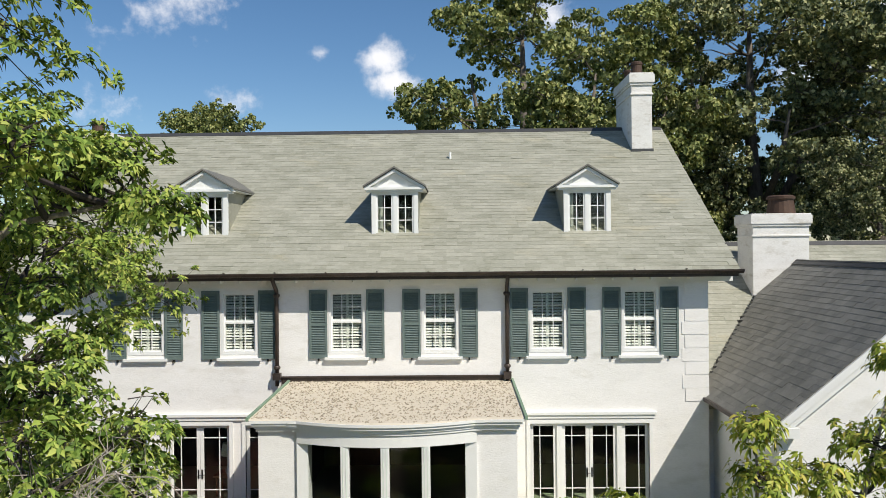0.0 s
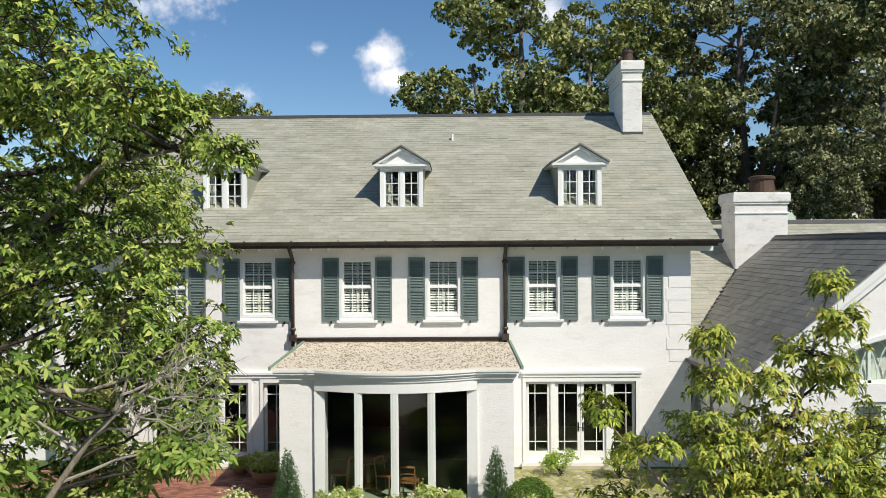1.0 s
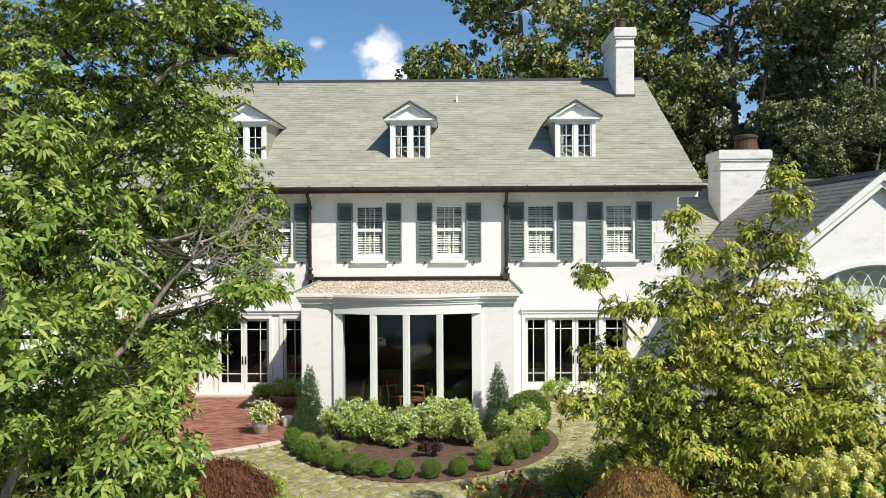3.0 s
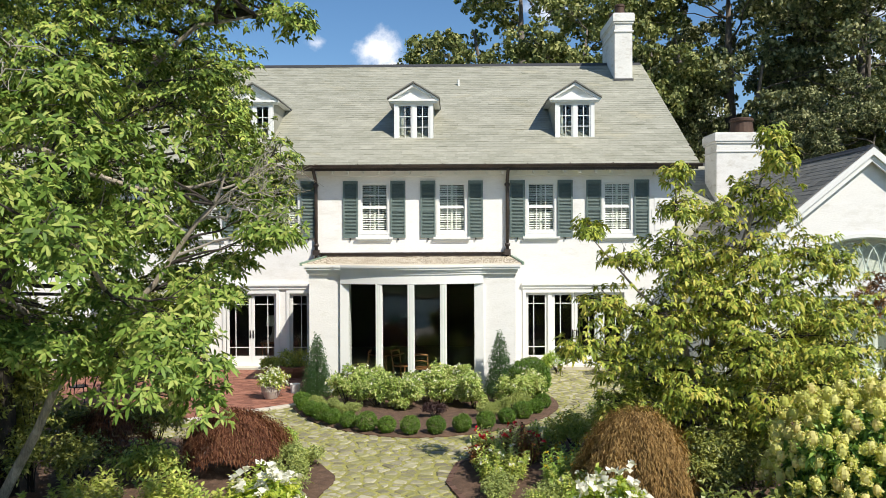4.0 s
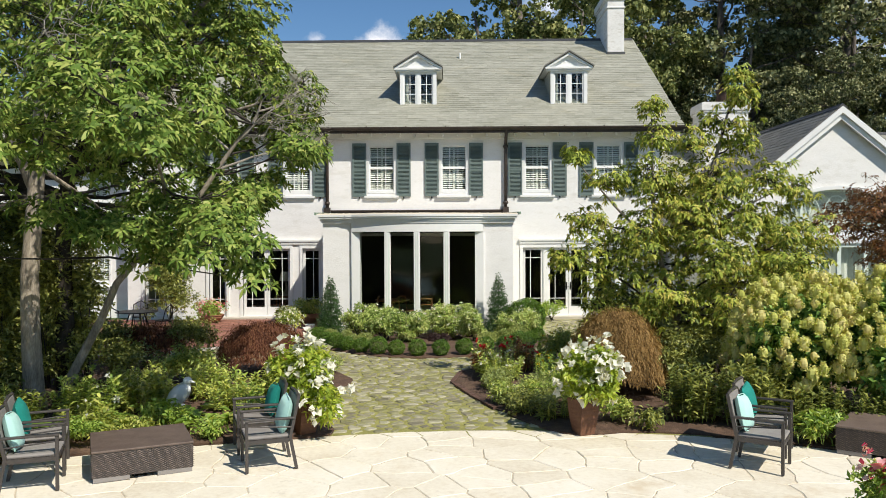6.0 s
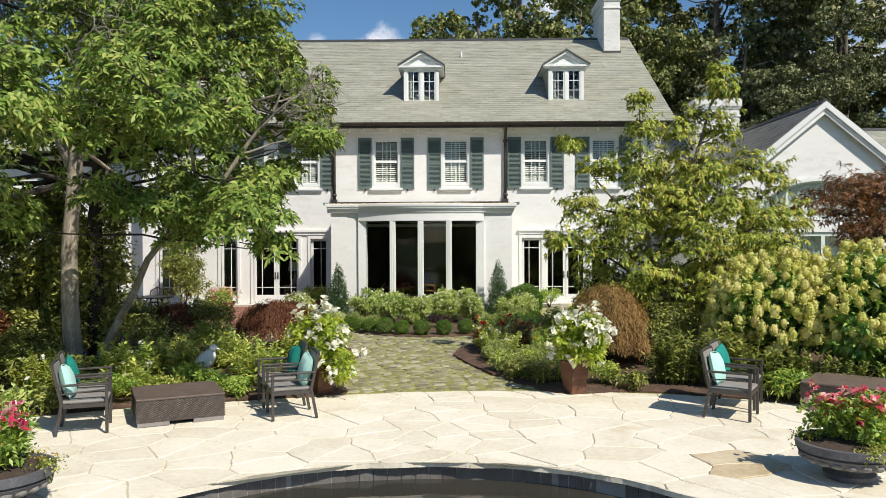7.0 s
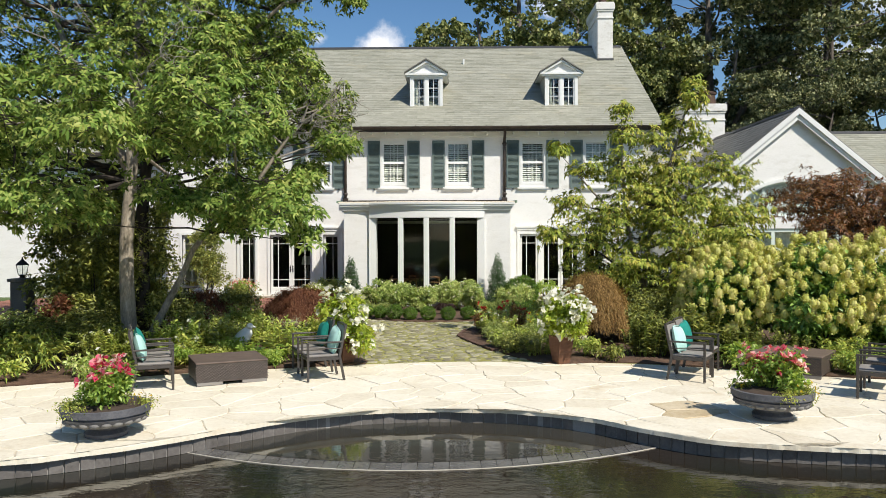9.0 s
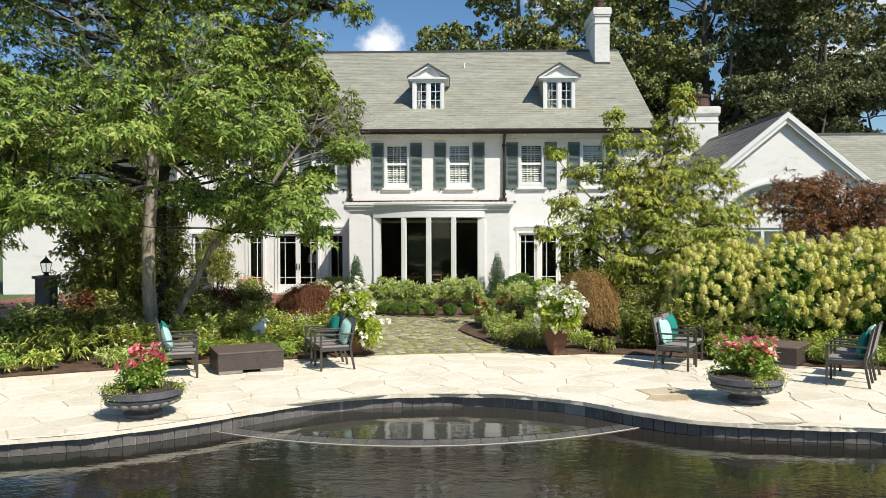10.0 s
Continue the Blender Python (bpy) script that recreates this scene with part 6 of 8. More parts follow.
def wicker_table(w, d, h, m, label):
    t = thing("coffee_table", label, "table", "low wicker tables")
    part("core", Geo().box(-w / 2 + 0.012, w / 2 - 0.012, -d / 2 + 0.012, d / 2 - 0.012, 0.05, h - 0.03), M["metal_dark"], t)
    part("tabletop", Geo().box(-w / 2, w / 2, -d / 2, d / 2, h - 0.03, h), M["wicker"], t, bevel=0.01)
    weave = Geo()
    step_u, step_z = 0.024, 0.0125
    for side in range(4):
        L = w if side % 2 == 0 else d
        off = (d if side % 2 == 0 else w) / 2
        ca, sa = [(1, 0), (0, 1), (-1, 0), (0, -1)][side]
        nu, nz = int(L / step_u), int((h - 0.09) / step_z)
        for i in range(nu):
            for j in range(nz):
                if (i + j) % 2:
                    continue
                u = -L / 2 + L * (i + 0.5) / nu
                z = 0.055 + (h - 0.09) * (j + 0.5) / nz
                hu, hz = L / nu * 0.8, 0.0058
                k = len(weave.v)
                for du, dz, o in ((-hu, 0, 0.0), (0, -hz, 0.004), (hu, 0, 0.0), (0, hz, 0.004)):
                    p, q = u + du, off - 0.008 + o
                    weave.v.append((p * ca + q * sa, p * sa - q * ca, z + dz))
                weave.f.append((k, k + 1, k + 2, k + 3))
    part("weave", weave, M["wicker"], t, "woven brown resin strands", kind="stuff")
    for sx in (-1, 1):
        for sy in (-1, 1):
            part("foot", Geo().box(sx * (w / 2 - 0.22) - 0.2, sx * (w / 2 - 0.22) + 0.2, sy * (d / 2 - 0.04) - 0.03, sy * (d / 2 - 0.04) + 0.03, 0, 0.05), M["sling"], t)
    t.matrix_basis = m
    return t


wicker_table(1.15, 1.02, 0.37, pose(-4.28, 0.45, 0.008, 0, 0, 26), "low brown wicker coffee table on the terrace")
wicker_table(1.15, 1.02, 0.37, pose(5.42, 1.05, 0.008, 0, 0, -38), "low brown wicker coffee table beside the hydrangeas")


def stems(root, base, tops, r=0.012, mat=None):
    g = Geo()
    for t in tops:
        g.tube(bend(base, t, 0.05, 3, 0.03, random), [r, r * 0.8, r * 0.6, r * 0.3], 5)
    return part("stem", g, mat or M["bark"], root, kind="stuff")


def blooms(name, rng, clumps, n, petals, size, mat, root, label="", ratio=0.75, shell=0.9, up=0.5, droop=0.1):
    clumps = [(c[0], c[1], c[2] + 0.1 * c[5], c[3] * 1.15, c[4] * 1.15, c[5] * 1.15) for c in clumps]
    return crown(name, root, sprays(rng, clumps, n, petals, size, ratio, shell, up, 0.55, size * 0.12, droop, name, mat, 0.4), label, kind="stuff")


# bowl planters with pink flowers
def bowl_planter(x, y, seed, r=0.51):
    rng = np.random.default_rng(seed)
    b = thing("bowl_planter", "wide charcoal stone bowl planter with pink flowers", "planter", "bowl planters", at=(x, y, 0))
    part("foot", Geo().lathe((x, y, 0.008), [(0.24, 0), (0.25, 0.05), (0.2, 0.09), (0.18, 0.14)], 28), M["bowl"], b, smooth=False)
    part("bowl", Geo().lathe((x, y, 0), [(0.16, 0.12), (r * 0.72, 0.16), (r * 0.90, 0.22), (r * 0.965, 0.27), (r * 0.93, 0.275), (r * 0.93, 0.295), (r, 0.30), (r, 0.375), (r * 0.93, 0.38), (r * 0.9, 0.34), (0.1, 0.33)], 40), M["bowl"], b, "charcoal cast stone bowl")
    g = Geo()
    for k in range(22):
        a = 2 * math.pi * k / 22
        g.ball((x + r * 0.83 * math.cos(a), y + r * 0.83 * math.sin(a), 0.215), (0.066, 0.066, 0.036), 8, 6)
    part("moulding", g, M["bowl_light"], b, "weathered pale carved band", smooth=True)
    part("soil", Geo().lathe((x, y, 0.33), [(r * 0.9, 0.02), (r * 0.5, 0.05), (0.05, 0.06)], 24), M["soil"], b)
    stems(b, (x, y, 0.34), [(x + rng.uniform(-0.3, 0.3), y + rng.uniform(-0.25, 0.25), rng.uniform(0.6, 0.85)) for _ in range(16)], 0.007, M["leaf_mid"])
    body = [(x + rng.uniform(-0.28, 0.28), y + rng.uniform(-0.22, 0.22), rng.uniform(0.48, 0.72), 0.15, 0.15, 0.17) for _ in range(9)]
    crown("foliage", b, sprays(rng, body, 420, 6, 0.085, 0.42, 0.2, 0.6, 0.7, 0.03, 0.1, "foliage", M["leaf_lime"]), kind="stuff")
    trail = [(x + r * 0.85 * math.cos(a), y + r * 0.85 * math.sin(a), 0.37, 0.15, 0.15, 0.08) for a in rng.uniform(0, 6.28, 5)]
    crown("trailing_foliage", b, sprays(rng, trail, 240, 6, 0.035, 0.55, 0.2, 0.2, 0.6, 0.03, 0.4, "trailing_foliage", M["leaf_yellow"]), kind="stuff")
    tops = [(c[0], c[1], c[2] + 0.14, 0.14, 0.14, 0.08) for c in body]
    blooms("blossom", rng, tops, 46, 6, 0.085, M["petal_pink"], b, "pink and white trumpet flowers")
    blooms("small_blossom", rng, trail[:3], 26, 4, 0.03, M["petal_yellow"], b)
    return b


bowl_planter(-4.66, -3.20, 31)
bowl_planter(3.68, -2.30, 32)


# tall rust-brown pots with white flowers
def tall_pot(x, y, turn, seed):
    rng = np.random.default_rng(seed)
    p = thing("tall_planter", "tapered rust-brown planter overflowing with white flowers", "planter", "white-flowered planters", at=(x, y, 0))
    g = Geo()
    n = 7
    for j in range(n + 1):
        t = j / n
        s = 0.115 + 0.052 * t + 0.008 * math.sin(t * math.pi)
        a = radians(turn + 16 * t)
        for k in range(4):
            b = a + math.pi / 4 + k * math.pi / 2
            g.v.append((x + 1.414 * s * math.cos(b), y + 1.414 * s * math.sin(b), 0.004 + 0.52 * t))
    for j in range(n):
        for k in range(4):
            g.f.append((j * 4 + k, j * 4 + (k + 1) % 4, (j + 1) * 4 + (k + 1) % 4, (j + 1) * 4 + k))
    g.f += [(3, 2, 1, 0), tuple(n * 4 + k for k in range(4))]
    part("pot", g, M["corten"], p, "twisted rust-brown metal pot", bevel=0.008)
    tops = [(x + rng.uniform(-0.3, 0.3), y + rng.uniform(-0.28, 0.28), rng.uniform(0.8, 1.18)) for _ in range(20)]
    stems(p, (x, y, 0.51), tops, 0.012, M["leaf_mid"])
    body = [(tx, ty, tz - 0.08, 0.2, 0.2, 0.22) for tx, ty, tz in tops] + [(x + rng.uniform(-0.3, 0.3), y + rng.uniform(-0.3, 0.2), rng.uniform(0.6, 0.78), 0.15, 0.15, 0.13) for _ in range(6)]
    if x < 0:
        body += [(x + 0.35 + rng.uniform(-0.15, 0.2), y - 0.2 + rng.uniform(-0.15, 0.1), rng.uniform(0.35, 0.6), 0.16, 0.16, 0.16) for _ in range(4)]
    crown("foliage", p, sprays(rng, body, 800, 6, 0.125, 0.42, 0.2, 0.5, 0.6, 0.03, 0.2, "foliage", M["leaf_pot"]), kind="stuff")
    blooms("blossom", rng, [(c[0], c[1], c[2] + 0.04, c[3] * 1.15, c[4] * 1.15, c[5] * 1.15) for c in body], 190, 6, 0.1, M["petal_white"], p, "white trumpet flowers", 0.9, 0.98, 0.6)
    return p


tall_pot(1.53, 2.02, 20, 41)
tall_pot(-2.52, 2.0, 35, 42)


def flower_bowl(x, y, name, label, mat, r, h, leaf, petal, seed, mass=0.35):
    rng = np.random.default_rng(seed)
    p = thing(name, label, "planter", at=(x, y, 0.025))
    part("bowl", Geo().lathe((x, y, 0.025), [(r * 0.55, 0), (r * 0.62, 0.02), (r * 0.95, h * 0.6), (r, h * 0.9), (r * 1.06, h * 0.92), (r * 1.06, h), (r * 0.9, h), (r * 0.85, h * 0.8)], 24), mat, p)
    body = [(x + rng.uniform(-r, r) * 0.7, y + rng.uniform(-r, r) * 0.7, h + mass * 0.45, mass * 0.55, mass * 0.55, mass * 0.5) for _ in range(7)]
    crown("foliage", p, sprays(rng, body, 260, 6, 0.09, 0.45, 0.2, 0.5, 0.6, 0.03, 0.2, "foliage", leaf), kind="stuff")
    if petal:
        blooms("blossom", rng, body, 100, 5, 0.06, petal, p)
    return p


flower_bowl(-5.10, 12.95, "flower_urn", "pale stone urn of white flowers on the patio", M["urn"], 0.27, 0.36, M["leaf_mid"], M["petal_white"], 51, 0.45)
flower_bowl(-8.5, 16.6, "flower_bowl", "terracotta bowl of yellow and pink flowers", M["terracotta"], 0.42, 0.26, M["leaf_lime"], M["petal_pink"], 52, 0.5)
flower_bowl(-5.15, 16.2, "flower_bowl", "terracotta bowl of dark leafy plants", M["terracotta"], 0.42, 0.34, M["leaf_mid"], None, 53, 0.5)
flower_bowl(-6.1, 17.0, "flower_bowl", "small terracotta bowl against the wall", M["terracotta"], 0.25, 0.2, M["leaf_mid"], None, 57, 0.3)
bucket = thing("bucket", "small white bucket standing on the patio", "bucket", at=(-4.62, 13.7, 0.025))
part("body", Geo().lathe((-4.62, 13.7, 0.026), [(0.11, 0), (0.14, 0.24), (0.15, 0.25), (0.13, 0.25), (0.1, 0.03)], 18), M["trim"], bucket)

# white bird statue among the perennials
g = Geo()
g.tube([(-4.74, 3.15, 0.04), (-4.74, 3.15, 0.2)], [0.09, 0.06], 10)
g.tube([(-4.95, 3.15, 0.16), (-4.9, 3.15, 0.22), (-4.82, 3.15, 0.30), (-4.73, 3.14, 0.38), (-4.66, 3.13, 0.47), (-4.63, 3.12, 0.53)], [0.02, 0.09, 0.135, 0.145, 0.11, 0.07], 14)
g.ball((-4.61, 3.11, 0.58), (0.075, 0.07, 0.065), 12, 8)
g.tube([(-4.57, 3.09, 0.585), (-4.47, 3.06, 0.56)], [0.03, 0.006], 8)
tagged(part("statue", g, M["statue"], None, "white weathered stone bird statue among leafy perennials", smooth=True), category="statue")

# stone pillar with a lantern
pil = thing("lantern_pillar", "grey stone pillar with a black iron lantern", "pillar", at=(-11.0, 6.2, 0))
part("pillar", Geo().box(-11.2, -10.8, 6.0, 6.4, -0.03, 1.32).box(-11.25, -10.75, 5.95, 6.45, 1.32, 1.40), M["pillar"], pil, bevel=0.02)
g = Geo().lathe((-11.0, 6.2, 1.40), [(0.09, 0), (0.06, 0.05), (0.10, 0.08), (0.105, 0.09)], 6)
for k in range(6):
    a = k * math.pi / 3
    g.tube([(-11.0 + 0.1 * math.cos(a), 6.2 + 0.1 * math.sin(a), 1.48), (-11.0 + 0.15 * math.cos(a), 6.2 + 0.15 * math.sin(a), 1.72)], 0.008, 4)
g.lathe((-11.0, 6.2, 1.72), [(0.17, 0), (0.16, 0.02), (0.06, 0.11), (0.02, 0.15), (0.012, 0.2)], 6)
lan = part("lantern", g, M["iron"], pil, "black iron lantern")
part("lantern_glass", Geo().lathe((-11.0, 6.2, 1.485), [(0.09, 0), (0.14, 0.235)], 6), M["glass"], lan)

# iron furniture in the shade of the patio
it = thing("patio_table", "dark iron patio table in the tree's shade", "table", at=(-9.6, 13.2, 0))
part("tabletop", Geo().lathe((-9.6, 13.2, 0.70), [(0.58, 0), (0.6, 0.015), (0.58, 0.03)], 28), M["iron"], it)
for k in range(4):
    a = math.pi / 4 + k * math.pi / 2
    part("leg", Geo().tube([(-9.6 + 0.2 * math.cos(a), 13.2 + 0.2 * math.sin(a), 0.7), (-9.6 + 0.45 * math.cos(a), 13.2 + 0.45 * math.sin(a), 0.03)], 0.02, 6), M["iron"], it)
ic = thing("iron_chair", "dark iron patio chair in the tree's shade", "chair", "chairs round the patio table")
part("seat", Geo().lathe((0, 0, 0.44), [(0.21, 0), (0.22, 0.015), (0.21, 0.03)], 18), M["iron"], ic)
part("backrest", Geo().tube([(-0.19, 0.1, 0.45), (-0.2, 0.2, 0.8), (0, 0.25, 0.92), (0.2, 0.2, 0.8), (0.19, 0.1, 0.45)], 0.016, 6).tube([(0, 0.2, 0.46), (0, 0.25, 0.9)], 0.01, 5), M["iron"], ic)
for sx in (-1, 1):
    for sy in (-1, 1):
        part("leg", Geo().tube([(sx * 0.15, sy * 0.15, 0.44), (sx * 0.2, sy * 0.2, 0.0)], 0.013, 6), M["iron"], ic)
ic.matrix_basis = pose(-8.75, 13.0, 0.028, 0, 0, -100)
copy_thing(ic, pose(-9.9, 12.3, 0.028, 0, 0, 190))
copy_thing(ic, pose(-9.9, 14.1, 0.028, 0, 0, 10))


# ---- planting ----
def clumps_in(rng, c, r, n, size, low=-1.0, core=0.35):
    """Clumps scattered in an egg round c."""
    out = []
    while len(out) < n:
        d = unit(rng.normal(size=3))
        if d[2] < low:
            continue
        k = core + (1 - core) * rng.random() ** 0.5
        s = size * rng.uniform(0.7, 1.25)
        out.append((c[0] + d[0] * r[0] * k, c[1] + d[1] * r[1] * k, c[2] + d[2] * r[2] * k, s, s, s * 0.8))
    return out


def shrub(name, label, category, x, y, rx, ry, h, leaf, seed, twigs=300, per=6, length=0.07, ratio=0.45, group="", flowers=None, size=0.12, low=0.0, z0=0.06, whorl=0.5, droop=0.15, stem=True, ball=False):
    """A bush from the ground up; flowers: (material, how many, petal length)."""
    rng = np.random.default_rng(seed)
    s = thing(name, label, category, group, at=(x, y, z0))
    k = size * 2.2 * max(rx, ry, h / 2) / 0.6 if size else 0.2
    body = clumps_in(rng, (x, y, z0 + h * 0.52), (rx * 0.78, ry * 0.78, h * 0.42), max(6, int(14 * rx * ry * h / (0.5 * 0.5 * 0.8)) if rx < 0.7 else 34), min(0.5, 0.34 * max(rx, h / 2)), low)
    if h > 1.5:
        body = []
        for i in range(46):
            a, k, u = rng.uniform(0, 6.28), rng.random() ** 0.5, rng.random()
            w = (0.55 + 0.45 * math.sin(math.pi * min(1, 0.25 + u))) * (1 - 0.45 * u * u)
            q = rng.uniform(0.32, 0.46) * min(1.0, max(rx, 0.6))
            body.append((x + rx * 0.8 * w * k * math.cos(a), y + ry * 0.8 * w * k * math.sin(a), z0 + 0.1 * h + 0.82 * h * u, q, q, q * 0.8))
    if ball:
        body = [(x, y, z0 + h * 0.48, rx, ry, h * 0.52)]
    if stem:
        tops = [c[:3] for c in body[:6]]
        g = Geo()
        for t in tops:
            g.tube(bend((x + rng.uniform(-0.06, 0.06), y + rng.uniform(-0.06, 0.06), z0 - 0.04), t, 0.04, 3, 0.03, random), [0.016, 0.012, 0.009, 0.004], 5)
        part("stem", g, M["bark_dark_and_shade"], s, kind="stuff")
    crown("foliage", s, sprays(rng, body, twigs, per, length, ratio, 0.82 if ball else 0.15, 0.5, whorl, length * 0.35, droop, "foliage", leaf, 0.7, 0.25 if ball else 1.0), kind="stuff")
    if flowers:
        mat, n, pl = flowers
        tops = [(c[0], c[1], c[2] + 0.25 * c[5], c[3] * 1.15, c[4] * 1.15, c[5] * 1.15) for c in body if c[2] > z0 + h * 0.5]
        blooms("blossom", rng, tops or body, n, 6, pl, mat, s)
    return s


def stalk_plant(name, label, category, x, y, rx, ry, h, leaf, seed, length=0.11, ratio=0.3, flowers=None, z0=0.06, dense=34):
    """Upright leafy stalks in a clump; flowers: (material, how many, petal length)."""
    rng = np.random.default_rng(seed)
    s = thing(name, label, category, at=(x, y, z0))
    n = max(7, int(dense * rx * ry / 0.16))
    a, q = rng.uniform(0, 2 * math.pi, n), rng.random(n) ** 0.5
    foot = np.stack([x + rx * 0.75 * q * np.cos(a), y + ry * 0.75 * q * np.sin(a), np.full(n, z0 - 0.03)], 1)
    top = foot + np.stack([0.22 * rx * np.cos(a) * q, 0.22 * ry * np.sin(a) * q, h * rng.uniform(0.6, 1.1, n) * (1 - 0.25 * q)], 1) + rng.normal(size=(n, 3)) * 0.035
    g = Geo()
    base, way, flat = [], [], []
    for p, t in zip(foot, top):
        g.tube([p, (p + t) / 2 + rng.normal(size=3) * 0.015, t], [0.006, 0.005, 0.003], 4)
        m = int(max(8, (t[2] - p[2]) / length * 7))
        u = np.linspace(0.18, 1.0, m)
        th = np.arange(m) * 2.4 + rng.uniform(0, 6.3)
        out = np.stack([np.cos(th), np.sin(th), 0.25 + 0.9 * u ** 3], 1)
        base.append(p + (t - p) * u[:, None])
        way.append(out + rng.normal(size=out.shape) * 0.15)
        flat.append(np.stack([-0.4 * np.cos(th), -0.4 * np.sin(th), np.ones(m)], 1) + rng.normal(size=out.shape) * 0.2)
    part("stem", g, M["leaf_mid"], s, kind="stuff")
    base, way, flat = (np.concatenate(k) for k in (base, way, flat))
    L = length * rng.uniform(0.65, 1.2, len(base))
    crown("foliage", s, blade_mesh("foliage", base, way, flat, L, L * ratio * rng.uniform(0.85, 1.2, len(base)), leaf, 0.35), kind="stuff")
    if flowers:
        mat, k, pl = flowers
        spots = [(*top[i], 0.05, 0.05, 0.04) for i in rng.choice(n, min(n, k), replace=False)]
        blooms("blossom", rng, spots, k, 6, pl, mat, s)
    return s


# clipped boxwood along the front of the island
rb = random.Random(8)
front_line = [(-4.05, 12.1), (-3.85, 11.55), (-3.62, 11.05), (-3.32, 10.6), (-2.98, 10.2), (-2.58, 9.85), (-2.15, 9.58), (-1.7, 9.4), (-1.2, 9.3), (-0.65, 9.32), (-0.1, 9.5), (0.42, 9.8), (0.9, 10.2), (1.3, 10.7), (1.65, 11.25), (1.88, 11.8)]
for i, (x, y) in enumerate(front_line):
    x, y = -1.0 + (x + 1.0) * 1.02, y - 0.12
    r = rb.uniform(0.18, 0.23)
    shrub("boxwood", "clipped round boxwood edging the island bed", "shrub", x, y, r, r, r * 1.7, M["leaf_box"], 100 + i, 950, 5, 0.028, 0.6, "clipped boxwoods", stem=False, ball=True)
inner = [(-3.55, 11.35, 0.34), (-3.1, 10.95, 0.32), (-2.7, 10.6, 0.28), (0.55, 10.55, 0.3), (1.0, 10.95, 0.36), (1.4, 11.5, 0.38)]
for i, (x, y, h) in enumerate(inner):
    shrub("low_shrub", "low feathery grey-green shrub in the island bed", "shrub", x, y, 0.34, 0.3, h, M["leaf_grey"], 130 + i, 800, 6, 0.05, 0.25, "low island shrubs", whorl=0.9)
shrub("low_shrub", "small dark purple-leaved shrub in the island bed", "shrub", -0.75, 10.7, 0.28, 0.24, 0.3, M["leaf_plum"], 139, 500, 6, 0.05, 0.5)
roses = [(-3.0, 12.2, 1.2), (-2.2, 11.9, 1.05), (-2.45, 12.8, 1.2), (-1.45, 11.6, 1.0), (-1.35, 12.5, 1.15), (-0.55, 12.0, 1.05), (0.1, 12.5, 1.15), (0.25, 11.7, 1.0), (1.2, 12.0, 1.0), (1.65, 12.3, 1.1), (-0.5, 12.8, 1.15)]
for i, (x, y, h) in enumerate(roses):
    shrub("rose_bush", "leafy rose bush with small white blooms", "rose bush", x, y, 0.50, 0.44, h * 0.80, M["leaf_rose"], 150 + i, 900, 6, 0.07, 0.55, "white rose bushes", (M["petal_white"], 14, 0.055), low=-0.85)
shrub("round_shrub", "dense rounded green shrub beside the sunroom", "shrub", 1.75, 13.0, 0.55, 0.5, 1.0, M["leaf_box"], 170, 2000, 6, 0.055, 0.55, ball=True)


def conifer(x, y, h, r, seed):
    rng = np.random.default_rng(seed)
    c = thing("conical_evergreen", "small dark green conical evergreen by the sunroom", "conifer", "conical evergreens", at=(x, y, 0.06))
    part("trunk", Geo().tube([(x, y, 0.03), (x, y, h * 0.9)], [0.04, 0.01], 7), M["bark_dark_and_shade"], c)
    body = []
    for k in range(12):
        t = k / 12
        rr = r * (1 - t) ** 0.75 + 0.02
        body.append((x, y, 0.12 + t * (h - 0.14), rr, rr, h * 0.10))
    crown("foliage", c, sprays(rng, body, 4200, 5, 0.038, 0.4, 0.8, 1.4, 1.4, 0.012, 0.0, "foliage", M["leaf_conifer"]), kind="stuff")
    return c


conifer(0.96, 13.05, 1.8, 0.38, 181)
conifer(-3.92, 13.2, 1.72, 0.38, 182)


